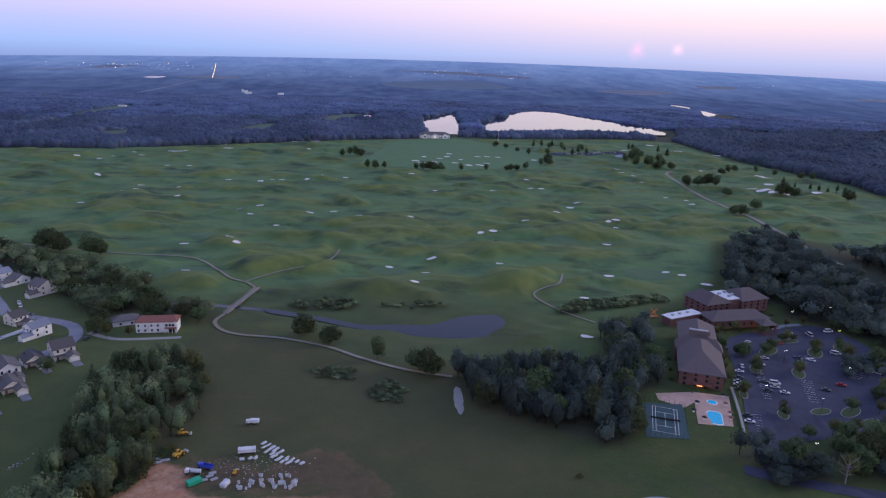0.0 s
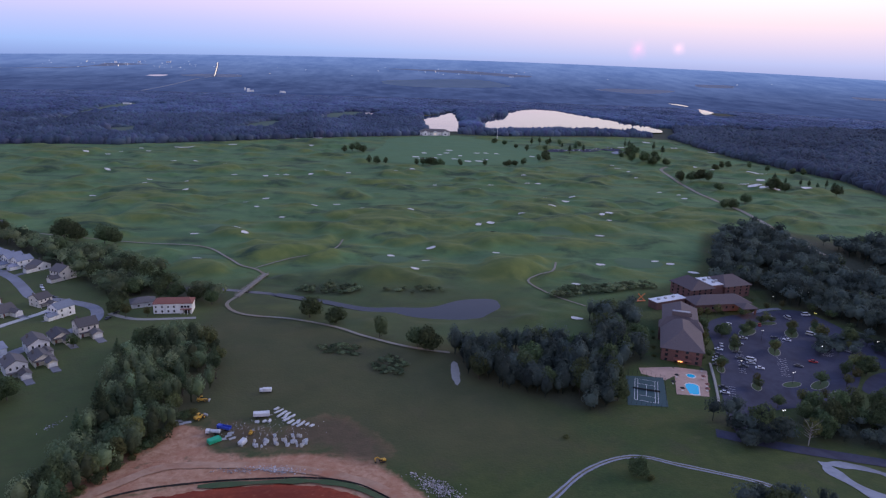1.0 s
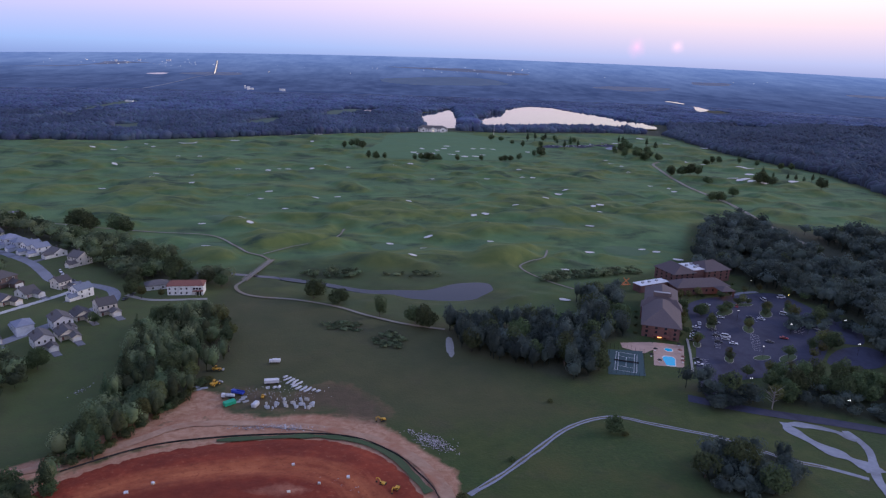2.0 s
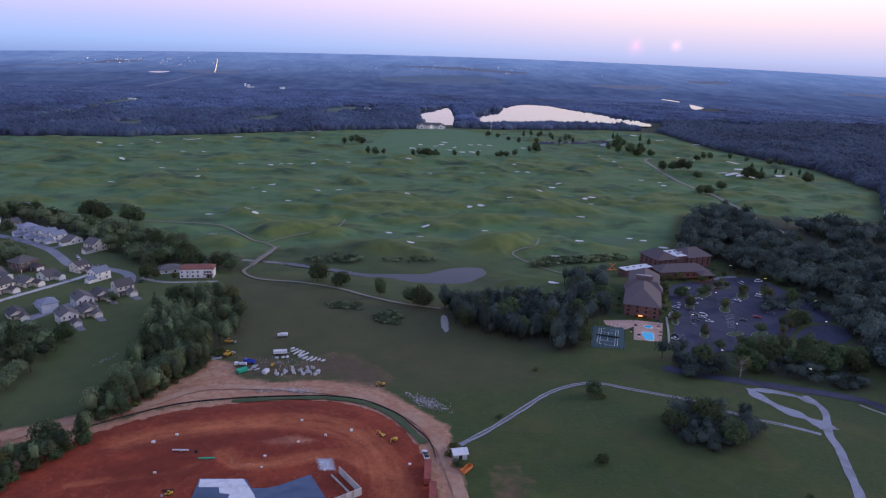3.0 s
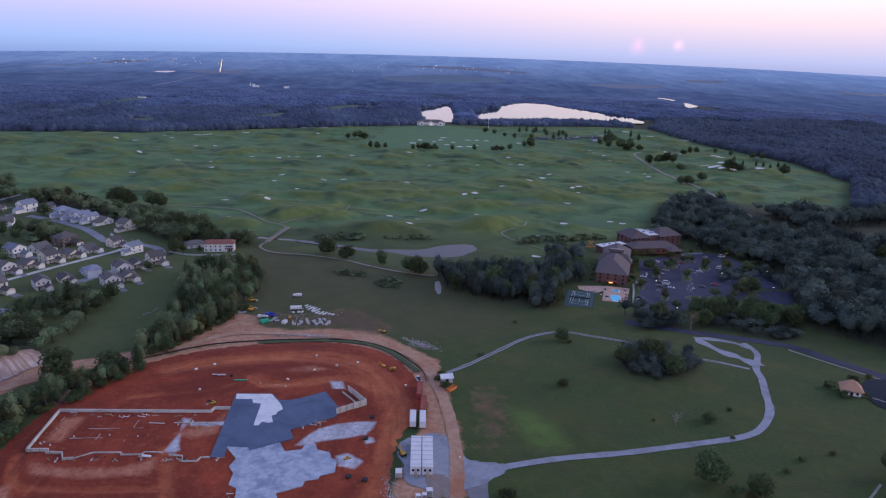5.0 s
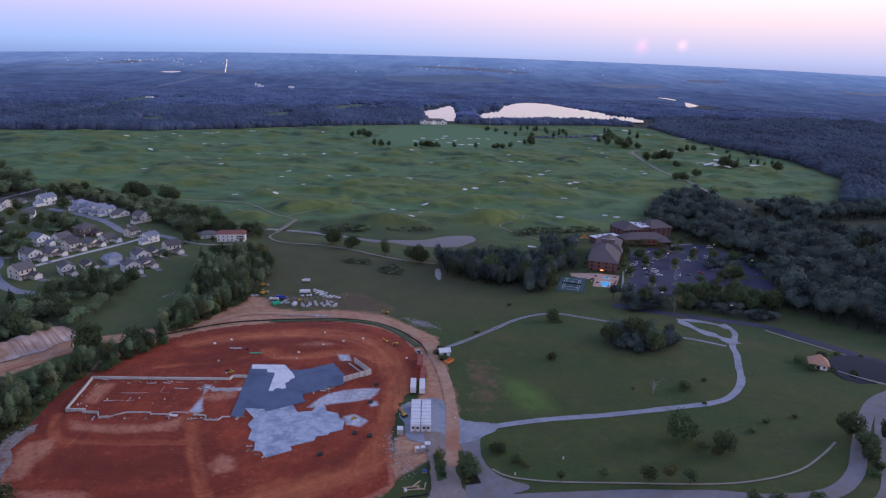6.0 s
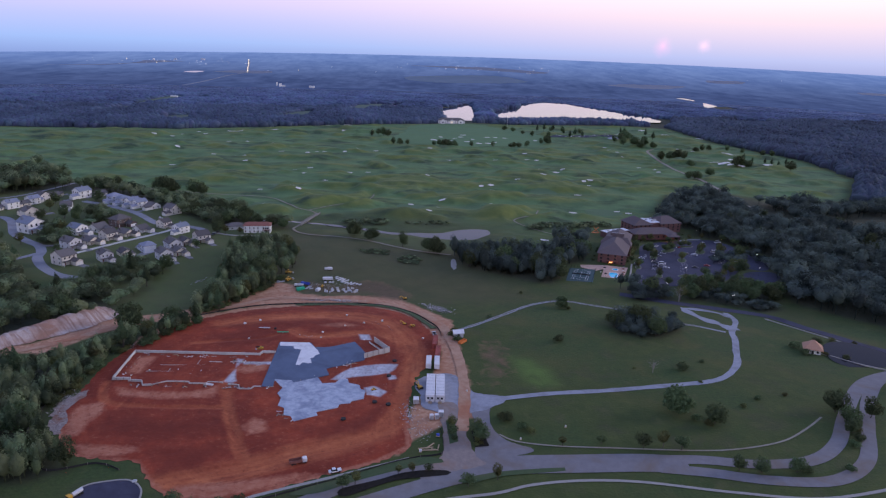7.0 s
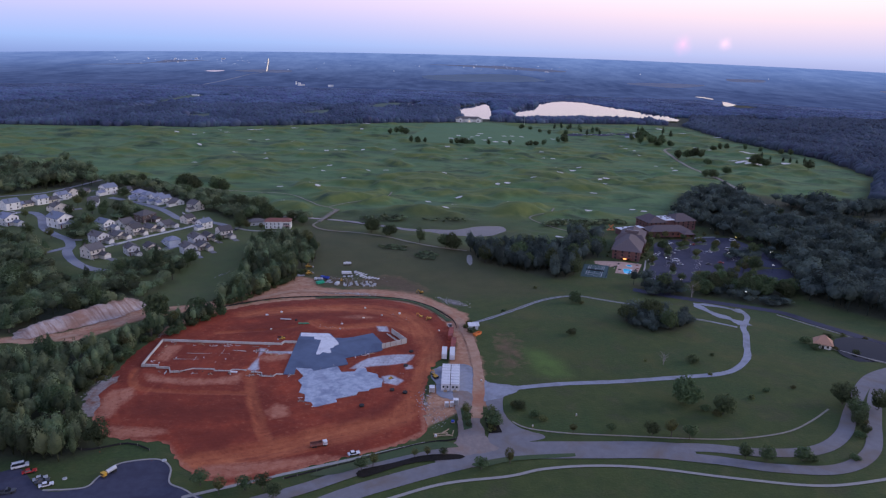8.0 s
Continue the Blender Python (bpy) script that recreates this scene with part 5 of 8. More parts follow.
canopy("north_edge_woods", NORTH_EDGE, 5.0, 5.4, 11, "long dark wood edge beyond the golf course", 41, CLEARINGS, material=M_MIDWOODS_HAZE)
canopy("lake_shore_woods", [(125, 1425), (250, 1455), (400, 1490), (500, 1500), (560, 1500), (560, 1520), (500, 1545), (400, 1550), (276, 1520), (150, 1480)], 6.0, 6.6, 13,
       "dark trees along the lake shore", 42, material=M_MIDWOODS_HAZE)
EAST_RIM = [(535, 615), (560, 600), (700, 580), (1000, 1000), (1350, 1550), (1300, 1750), (690, 1700), (646, 1560), (596, 1470), (604, 1190), (664, 965), (645, 780)]
canopy("east_rim_woods", EAST_RIM, 5.6, 6.0, 12, "wide dark woodland east of the golf course", 43, CLEARINGS, material=M_RIMWOODS_HAZE)
FAR_PLAIN = [(-1300, 1420), (-1120, 1440), (-100, 1720), (50, 1720), (55, 1850), (98, 1910), (128, 1992), (162, 2030), (250, 2120), (325, 2080), (385, 2175), (434, 2222), (492, 2190), (540, 2035), (590, 1940), (618, 1800),
             (650, 1735), (700, 1720), (1300, 1760), (1450, 1640), (2050, 1750), (1560, 2160), (1000, 2500), (0, 2600), (-1000, 2500), (-1750, 2100)]
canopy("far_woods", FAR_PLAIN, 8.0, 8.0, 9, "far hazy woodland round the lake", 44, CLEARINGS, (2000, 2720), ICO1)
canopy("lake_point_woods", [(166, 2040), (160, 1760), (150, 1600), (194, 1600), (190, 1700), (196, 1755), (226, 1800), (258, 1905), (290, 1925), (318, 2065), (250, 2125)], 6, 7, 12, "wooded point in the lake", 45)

# ---- building blocks ----


def part(name, bm, material, parent, label=""):
    me = bpy.data.meshes.new(name)
    bm.to_mesh(me)
    bm.free()
    me.materials.append(material)
    ob = new(name, me)
    ob.parent = parent
    return tagged(ob, label)


def thing(name, label, category, m=None, group=""):
    ob = new(name)
    ob.empty_display_size = 0.3
    if m is not None:
        ob.matrix_basis = m
    return tagged(ob, label, category, group)


def box(bm, x0, x1, y0, y1, z0, z1, m=None):
    v = [bm.verts.new((m @ Vector(p)) if m is not None else p) for p in
         ((x0, y0, z0), (x1, y0, z0), (x1, y1, z0), (x0, y1, z0), (x0, y0, z1), (x1, y0, z1), (x1, y1, z1), (x0, y1, z1))]
    for f in ((3, 2, 1, 0), (4, 5, 6, 7), (0, 1, 5, 4), (1, 2, 6, 5), (2, 3, 7, 6), (3, 0, 4, 7)):
        bm.faces.new([v[i] for i in f])
    return bm


def boxes(*rows):
    bm = bmesh.new()
    for r in rows:
        box(bm, *r)
    return bm


def bevelled(bm, w):
    bmesh.ops.bevel(bm, geom=bm.edges[:], offset=w, segments=1, affect="EDGES")
    return bm


def tube(bm, a, b, r, sides=10, r1=None):
    limb(bm, a, b, r, r if r1 is None else r1, sides)
    return bm


def drum(bm, c, axis, r, w, sides=12):
    """A short closed cylinder centred at c."""
    c, ax = Vector(c), Vector(axis).normalized()
    q = ax.to_track_quat("Z", "Y").to_matrix()
    rings = [[bm.verts.new(c + ax * s * w / 2 + q @ Vector((r * math.cos(2 * math.pi * i / sides), r * math.sin(2 * math.pi * i / sides), 0))) for i in range(sides)] for s in (-1, 1)]
    for i in range(sides):
        j = (i + 1) % sides
        bm.faces.new((rings[0][i], rings[0][j], rings[1][j], rings[1][i]))
    bm.faces.new(rings[0][::-1])
    bm.faces.new(rings[1])
    return bm


def prism(bm, outline, z0, z1):
    lo, hi = [bm.verts.new((x, y, z0)) for x, y in outline], [bm.verts.new((x, y, z1)) for x, y in outline]
    n = len(outline)
    for i in range(n):
        j = (i + 1) % n
        bm.faces.new((lo[i], lo[j], hi[j], hi[i]))
    bm.faces.new(hi)
    bm.faces.new(lo[::-1])
    bmesh.ops.recalc_face_normals(bm, faces=bm.faces[:])
    return bm


def hip_roof(bm, x0, x1, y0, y1, z, rise, over=0.6, hip=None, thick=0.25):
    """A hip roof; hip=0 gives gables. The ridge runs along the longer side."""
    x0, x1, y0, y1 = x0 - over, x1 + over, y0 - over, y1 + over
    w, d = x1 - x0, y1 - y0
    hip = min(w, d) / 2 if hip is None else hip
    ridge = [(x0 + hip, (y0 + y1) / 2), (x1 - hip, (y0 + y1) / 2)] if w >= d else [((x0 + x1) / 2, y0 + hip), ((x0 + x1) / 2, y1 - hip)]
    e = [bm.verts.new((x, y, z)) for x, y in ((x0, y0), (x1, y0), (x1, y1), (x0, y1))]
    u = [bm.verts.new((v.co.x, v.co.y, z + thick)) for v in e]
    r = [bm.verts.new((x, y, z + thick + rise)) for x, y in ridge]
    bm.faces.new(e[::-1])
    for i in range(4):
        j = (i + 1) % 4
        bm.faces.new((e[i], e[j], u[j], u[i]))
    if w >= d:
        for f in ((u[0], u[1], r[1], r[0]), (u[2], u[3], r[0], r[1]), (u[1], u[2], r[1]), (u[3], u[0], r[0])):
            bm.faces.new(f)
    else:
        for f in ((u[1], u[2], r[1], r[0]), (u[3], u[0], r[0], r[1]), (u[0], u[1], r[0]), (u[2], u[3], r[1])):
            bm.faces.new(f)
    return bm


def gable_wall(bm, x0, x1, y0, y1, z0, z1, rise, along="y"):
    """Walls with gable ends under a gable roof whose ridge runs along the given side."""
    box(bm, x0, x1, y0, y1, z0, z1)
    mx, my = (x0 + x1) / 2, (y0 + y1) / 2
    ends = ([((x0, y, z1), (x1, y, z1), (mx, y, z1 + rise)) for y in (y0, y1)] if along == "y" else
            [((x, y0, z1), (x, y1, z1), (x, my, z1 + rise)) for x in (x0, x1)])
    for tri in ends:
        bm.faces.new([bm.verts.new(p) for p in tri])
    return bm


def paint(name, c, rough=0.6, vary=0.0, k=0.82):
    return surface(name, tuple(v * k for v in c), c, 1.2, tuple(v * 0.9 * k for v in c), 0.35, rough=rough, bump=0.1, vary=vary)


def glass(name):
    m = bpy.data.materials.new(name)
    m.use_nodes = True
    b = m.node_tree.nodes["Principled BSDF"]
    b.inputs["Base Color"].default_value = (0.02, 0.024, 0.03, 1)
    b.inputs["Roughness"].default_value, b.inputs["Specular IOR Level"].default_value = 0.05, 0.6
    return m


def lit(name, c, strength):
    m = bpy.data.materials.new(name)
    m.use_nodes = True
    b = m.node_tree.nodes["Principled BSDF"]
    b.inputs["Base Color"].default_value = (0.6, 0.6, 0.6, 1)
    b.inputs["Emission Color"].default_value, b.inputs["Emission Strength"].default_value = (*c, 1), strength
    return m


M_GLASS = glass("dark_glass")
M_WHITE, M_CREAM, M_BEIGE = paint("white_siding", (0.84, 0.84, 0.82)), paint("cream_siding", (0.78, 0.72, 0.60)), paint("beige_siding", (0.70, 0.66, 0.60))
M_GREYS, M_BLUES = paint("grey_siding", (0.62, 0.63, 0.66)), paint("blue_grey_siding", (0.55, 0.60, 0.70))
M_TRIM = paint("white_trim", (0.76, 0.76, 0.74))
M_SHINGLE = surface("grey_shingles", (0.085, 0.08, 0.082), (0.135, 0.125, 0.128), 1.6, (0.11, 0.098, 0.092), 0.2, bump=0.4, bscale=4.0, vary=0.25)
M_SHINGLE_BLUE = surface("blue_grey_shingles", (0.17, 0.19, 0.25), (0.24, 0.265, 0.33), 1.6, bump=0.4, bscale=4.0, vary=0.2)
M_SHINGLE_BROWN = surface("brown_shingles", (0.092, 0.074, 0.078), (0.136, 0.108, 0.110), 1.2, (0.110, 0.089, 0.095), 0.12, bump=0.4, bscale=3.0, vary=0.15)
M_TERRA = surface("red_brown_shingles", (0.19, 0.080, 0.064), (0.25, 0.108, 0.084), 1.4, bump=0.4, bscale=3.0)
M_HUTROOF = surface("tan_tiles", (0.38, 0.215, 0.14), (0.48, 0.28, 0.19), 1.4, bump=0.4, bscale=3.0)
M_BRICK = surface("red_brick", (0.128, 0.070, 0.064), (0.180, 0.096, 0.086), 1.5, (0.115, 0.064, 0.060), 0.2, bump=0.3, bscale=6.0)
M_MEMBRANE = surface("white_roof_membrane", (0.58, 0.60, 0.64), (0.70, 0.72, 0.75), 0.4, (0.50, 0.52, 0.56), 0.12, bump=0.1)
M_STEEL = surface("galvanised_steel", (0.34, 0.35, 0.37), (0.46, 0.47, 0.49), 1.5, rough=0.5, metal=0.5, bump=0.1)
M_DARK = surface("dark_rubber", (0.022, 0.022, 0.024), (0.035, 0.034, 0.034), 2.0, rough=0.85, bump=0.2)
M_YELLOW = surface("machine_yellow", (0.50, 0.29, 0.035), (0.62, 0.36, 0.05), 1.0, (0.42, 0.24, 0.06), 0.5, rough=0.5, bump=0.1)
M_ORANGE = surface("orange_paint", (0.56, 0.17, 0.05), (0.66, 0.22, 0.07), 1.0, rough=0.5, bump=0.1)
M_RUST = surface("red_container_paint", (0.26, 0.062, 0.05), (0.34, 0.085, 0.066), 0.8, (0.20, 0.06, 0.045), 0.3, rough=0.65, bump=0.2)
M_TRUCKBLUE = paint("blue_paint", (0.05, 0.09, 0.46), 0.4)
M_DUMPGREEN = paint("green_paint", (0.03, 0.42, 0.24), 0.5)
M_WHITEPAINT = paint("white_paint", (0.66, 0.66, 0.68), 0.4, k=0.92)
CAR_PAINTS = [M_WHITEPAINT, paint("silver_paint", (0.42, 0.43, 0.45), 0.35), paint("dark_grey_paint", (0.07, 0.075, 0.085), 0.35), paint("red_car_paint", (0.40, 0.03, 0.03), 0.35)]
CAR_WORDS = ["white", "silver", "dark grey", "red"]
M_SLAB = surface("damp_blue_grey_concrete", (0.062, 0.092, 0.156), (0.092, 0.128, 0.205), 0.25, (0.052, 0.076, 0.130), 0.07, rough=0.6, bump=0.1)
M_SLABLIGHT = surface("pale_screed", (0.22, 0.265, 0.35), (0.46, 0.51, 0.59), 0.45, (0.18, 0.215, 0.30), 0.14, rough=0.7, bump=0.1)
M_SLABWHITE = surface("white_screed", (0.58, 0.59, 0.62), (0.70, 0.71, 0.73), 0.5, (0.50, 0.50, 0.53), 0.2, rough=0.7, bump=0.1)
M_PIPE = surface("white_plastic", (0.38, 0.40, 0.44), (0.62, 0.64, 0.68), 1.0, rough=0.5, bump=0.05)
M_FABRIC = surface("black_silt_fabric", (0.018, 0.018, 0.020), (0.035, 0.034, 0.034), 1.5, bump=0.3)
M_TIMBER = surface("timber", (0.34, 0.25, 0.16), (0.46, 0.35, 0.23), 1.5, bump=0.2)
M_TIMBERGREY = surface("weathered_timber", (0.20, 0.18, 0.16), (0.30, 0.28, 0.25), 1.5, bump=0.2)
M_COURT = surface("green_court_paint", (0.034, 0.070, 0.078), (0.048, 0.090, 0.098), 0.5, bump=0.05)
M_PAVER = surface("tan_pavers", (0.40, 0.27, 0.22), (0.50, 0.35, 0.29), 0.7, (0.36, 0.25, 0.21), 0.2, bump=0.2, bscale=3.0)
M_LINE = paint("white_line_paint", (0.66, 0.66, 0.68))
M_LAMPWHITE, M_LAMPWARM, M_LAMPYELLOW = lit("lamp_white", (1, 0.95, 0.85), 3.0), lit("lamp_orange", (1, 0.36, 0.09), 2.5), lit("lamp_yellow", (1, 0.8, 0.12), 4.0)
M_WINDOWLIT = lit("lit_window", (1, 0.62, 0.25), 1.2)

# ---- houses ----


def window(parent, x, y, z, w, h, face, glassm=None, trim=None):
    """A window on a wall; face is the side it looks to: -y, +y, -x, +x."""
    t = 0.09
    if face in ("-y", "+y"):
        s = -1 if face == "-y" else 1
        fr = boxes((x - w / 2 - 0.12, x + w / 2 + 0.12, y, y + s * t, z - 0.12, z + h + 0.12) if s > 0 else (x - w / 2 - 0.12, x + w / 2 + 0.12, y - t, y, z - 0.12, z + h + 0.12))
        pn = boxes((x - w / 2, x + w / 2, y + t, y + t + 0.02, z, z + h) if s > 0 else (x - w / 2, x + w / 2, y - t - 0.02, y - t, z, z + h))
    else:
        s = -1 if face == "-x" else 1
        fr = boxes((x, x + t, y - w / 2 - 0.12, y + w / 2 + 0.12, z - 0.12, z + h + 0.12) if s > 0 else (x - t, x, y - w / 2 - 0.12, y + w / 2 + 0.12, z - 0.12, z + h + 0.12))
        pn = boxes((x + t, x + t + 0.02, y - w / 2, y + w / 2, z, z + h) if s > 0 else (x - t - 0.02, x - t, y - w / 2, y + w / 2, z, z + h))
    f = part("window", fr, trim or M_TRIM, parent)
    part("pane", pn, glassm or M_GLASS, f)
    return f


def make_house(wallm, roofm, w, d, storeys, style, label):
    """A suburban house: main block, garage wing towards the street (-y), porch, windows, chimney, drive."""
    h = thing("house", label, "house", group="suburban houses")
    ez = 2.9 * storeys
    rise = 0.30 * w if style != "hip" else 0.26 * w
    gw, gd = w * 0.48, 6.0
    if style == "hip":
        part("wall", boxes((-w / 2, w / 2, -d / 2, d / 2, -0.5, ez)), wallm, h)
        part("roof", hip_roof(bmesh.new(), -w / 2, w / 2, -d / 2, d / 2, ez, rise), roofm, h)
    else:
        along = "x" if style == "side" else "y"
        span = d if along == "x" else w
        rise = 0.27 * span
        part("wall", gable_wall(bmesh.new(), -w / 2, w / 2, -d / 2, d / 2, -0.5, ez, rise, along), wallm, h)
        bm = bmesh.new()
        if along == "x":
            gable_roof(bm, -w / 2, w / 2, -d / 2, d / 2, ez, rise)
        else:
            gable_roof(bm, -d / 2, d / 2, -w / 2, w / 2, ez, rise)
            bmesh.ops.rotate(bm, verts=bm.verts[:], cent=(0, 0, 0), matrix=Matrix.Rotation(radians(90), 3, "Z"))
        part("roof", bm, roofm, h)
    gx = w / 2 - gw / 2 - 0.1
    part("garage_wall", gable_wall(bmesh.new(), gx - gw / 2, gx + gw / 2, -d / 2 - gd, -d / 2 - 0.01, -0.5, 2.7, gw * 0.28, "y"), wallm, h)
    bm = bmesh.new()
    gable_roof(bm, -gd / 2, gd / 2, -gw / 2, gw / 2, 2.7, gw * 0.28)
    bmesh.ops.rotate(bm, verts=bm.verts[:], cent=(0, 0, 0), matrix=Matrix.Rotation(radians(90), 3, "Z"))
    bmesh.ops.translate(bm, verts=bm.verts[:], vec=(gx, -d / 2 - gd / 2, 0))
    part("garage_roof", bm, roofm, h)
    door = part("garage_door", boxes((gx - gw * 0.4, gx + gw * 0.4, -d / 2 - gd - 0.06, -d / 2 - gd, 0, 2.2)), M_TRIM, h, "white panelled garage door")
    for i in range(3):
        part("panel", boxes((gx - gw * 0.38, gx + gw * 0.38, -d / 2 - gd - 0.1, -d / 2 - gd - 0.06, 0.12 + 0.7 * i, 0.68 + 0.7 * i)), M_TRIM, door)
    px0, px1 = -w / 2, gx - gw / 2 - 0.05
    part("porch_roof", boxes((px0, px1, -d / 2 - 2.0, -d / 2 - 0.01, 2.55, 2.75)), roofm, h)
    for x in (px0 + 0.2, px1 - 0.3):
        part("porch_column", boxes((x - 0.14, x + 0.14, -d / 2 - 1.9, -d / 2 - 1.62, -0.2, 2.55)), M_TRIM, h)
    part("front_door", boxes((px0 + 1.2, px0 + 2.2, -d / 2 - 0.07, -d / 2, 0, 2.1)), M_TERRA, h, "dark red front door")
    for s in range(storeys):
        z = 0.9 + 2.9 * s
        for x in ([-w * 0.3] if s == 0 else [-w * 0.3, 0.0, w * 0.3]):
            if s > 0 or x > px0 + 2.6:
                window(h, x, -d / 2, z, 1.0, 1.4, "-y")
        for y in (-d * 0.28, d * 0.2):
            window(h, w / 2, y, z, 1.0, 1.3, "+x")
            window(h, -w / 2, y, z, 1.0, 1.3, "-x")
    if style != "hip":
        part("chimney", boxes((-w * 0.32 - 0.4, -w * 0.32 + 0.4, d * 0.18, d * 0.18 + 0.8, ez, ez + rise + 0.6)), roofm, h)
    part("driveway", boxes((gx - gw * 0.42, gx + gw * 0.42, -d / 2 - gd - 7, -d / 2 - gd - 0.1, -0.6, 0.12)), M_STREET, h, "grey concrete driveway")
    return h


def gable_roof(bm, x0, x1, y0, y1, z, rise, over=0.5, thick=0.22):
    """Two slopes with thickness; ridge along x."""
    my, half = (y0 + y1) / 2, (y1 - y0) / 2
    drop = rise / half * over
    prof = [(y0 - over, z - drop), (my, z + rise), (y1 + over, z - drop), (y1 + over, z - drop + thick), (my, z + rise + thick), (y0 - over, z - drop + thick)]
    ends = [[bm.verts.new((x, y, q)) for y, q in prof] for x in (x0 - over, x1 + over)]
    n = len(prof)
    for i in range(n):
        j = (i + 1) % n
        bm.faces.new((ends[0][i], ends[0][j], ends[1][j], ends[1][i]))
    bm.faces.new((ends[0][5], ends[0][4], ends[0][1], ends[0][0]))
    bm.faces.new((ends[0][4], ends[0][3], ends[0][2], ends[0][1]))
    bm.faces.new((ends[1][0], ends[1][1], ends[1][4], ends[1][5]))
    bm.faces.new((ends[1][1], ends[1][2], ends[1][3], ends[1][4]))
    bmesh.ops.recalc_face_normals(bm, faces=bm.faces[:])
    return bm


M_BROWNBRICK = surface("brown_brick", (0.10, 0.075, 0.07), (0.15, 0.11, 0.10), 1.5, bump=0.3, bscale=6.0)
HOUSE_KINDS = [(M_WHITE, M_SHINGLE_BLUE, 9.5, 11, 2, "front", "white two-storey house with a blue-grey gable roof"),
               (M_CREAM, M_SHINGLE, 9.5, 11, 1, "front", "cream house with a grey gable roof and garage"),
               (M_BEIGE, M_SHINGLE, 10, 11, 2, "side", "beige two-storey house with a grey gable roof"),
               (M_GREYS, M_SHINGLE, 9.5, 12, 2, "front", "grey two-storey house with a grey gable roof"),
               (M_BLUES, M_SHINGLE_BLUE, 9.5, 11, 2, "hip", "blue-grey house with a blue-grey hip roof"),
               (M_WHITE, M_SHINGLE, 9, 10, 1, "side", "small white house with a dark grey roof"),
               (M_BROWNBRICK, M_SHINGLE, 13, 11, 2, "hip", "dark brick house with white window trim and a grey hip roof")]
# kind, x, y, heading of the front, size
HOUSES_BACK = [(4, -301, 489, -40, 1), (4, -289, 481, -38, 0.95), (0, -277, 473, -36, 0.95), (0, -268, 468, -36, 0.9), (5, -254, 463, -33, 1), (2, -228, 442, -30, 1), (0, -341, 506, -30, 1.15), (1, -328, 517, -30, 0.9)]
HOUSES_ROW = [(0, -393, 421, 150, 1.1), (1, -388, 437, 150, 0.85), (0, -380, 448, 150, 0.95), (1, -375, 459, 150, 0.9), (0, -372, 471, 150, 0.9), (2, -371, 488, 150, 0.9), (1, -368, 502, 150, 0.9), (5, -333, 457, 20, 1)]
HOUSES_WEST = [(2, -343, 412, 140, 1.05), (1, -352, 420, 140, 0.85), (0, -314, 359, 60, 1.35), (0, -359, 361, 60, 1.1), (4, -385, 362, 60, 1), (0, -372, 350, 60, 1), (2, -430, 425, 30, 1)]
HOUSES_MID = [(0, -274, 354, 60, 1), (5, -263, 367, 60, 1.1), (6, -254, 388, 60, 1.0), (2, -216, 386, 60, 0.8)]
HOUSES_FRONT = [(3, -260, 313, 60, 0.95), (1, -252, 327, 60, 0.95), (2, -244, 341, 60, 0.9), (1, -236, 355, 60, 0.95), (5, -229, 369, 60, 0.95), (0, -196, 369, -30, 0.9)]
HOUSES_EDGE = [(2, -170, 340, 40, 0.95), (1, -180, 331, 40, 0.9), (3, -184, 315, 40, 0.95), (1, -176, 303, 40, 0.9), (3, -182, 290, 40, 0.9), (4, -200, 307, 220, 0.85), (2, -246, 274, 60, 1.05), (1, -213, 297, 40, 0.85), (3, -222, 284, 40, 0.85)]
protos = {}
for row in (HOUSES_BACK, HOUSES_ROW, HOUSES_WEST, HOUSES_MID, HOUSES_FRONT, HOUSES_EDGE):
    for k, x, y, a, s in row:
        m = pose(x, y, land_at(x, y) + 0.15, 0, 0, a)
        if k not in protos:
            protos[k] = make_house(*HOUSE_KINDS[k])
            protos[k].matrix_basis = m
            h = protos[k]
        else:
            h = copy_thing(protos[k], m)
        h.scale = (1.08 * s, 1.08 * s, 1.08 * s)


def manor():
    """The long white house under a red-brown roof, alone beside the grove."""
    h = thing("long_white_house", "long white two-storey house with a red-brown roof", "house", pose(-134, 378, land_at(-134, 378) + 0.1, 0, 0, 6))
    part("wall", boxes((-11, 11, -5, 5, -0.5, 6.2)), M_WHITE, h)
    part("roof", hip_roof(bmesh.new(), -11, 11, -5, 5, 6.2, 2.2, 0.6, 3.0), M_TERRA, h)
    part("porch_roof", boxes((4.5, 11, -7.2, -5.01, 2.9, 3.1)), M_TERRA, h)
    for x in (4.8, 6.8, 8.8, 10.8):
        part("porch_column", boxes((x - 0.13, x + 0.13, -7.1, -6.84, -0.4, 2.9)), M_TRIM, h)
    for x in (-9.5, -6, -2.5, 0.8):
        window(h, x, -5, 0.9, 1.0, 1.3, "-y")
        window(h, x, -5, 3.8, 0.9, 1.1, "-y")
    for x in (5.4, 7.2, 9.0):
        window(h, x, -5, 3.6, 1.4, 1.3, "-y")
    # flat dark panel on the wall in place of a shaded garage opening
    part("garage_door", boxes((6.0, 9.6, -5.1, -5.0, 0, 2.3)), M_DARK, h, "dark panel painted for the shade of an open garage")
    o = thing("outbuilding", "dark grey low house half hidden by trees", "house", pose(-156, 388, land_at(-156, 388), 0, 0, 25))
    part("wall", boxes((-7, 7, -4.5, 4.5, -0.5, 3)), M_GREYS, o)
    part("roof", hip_roof(bmesh.new(), -7, 7, -4.5, 4.5, 3, 2.4), M_SHINGLE, o)
    window(o, -3, -4.5, 0.9, 1.2, 1.2, "-y")
    window(o, 3, -4.5, 0.9, 1.2, 1.2, "-y")


manor()

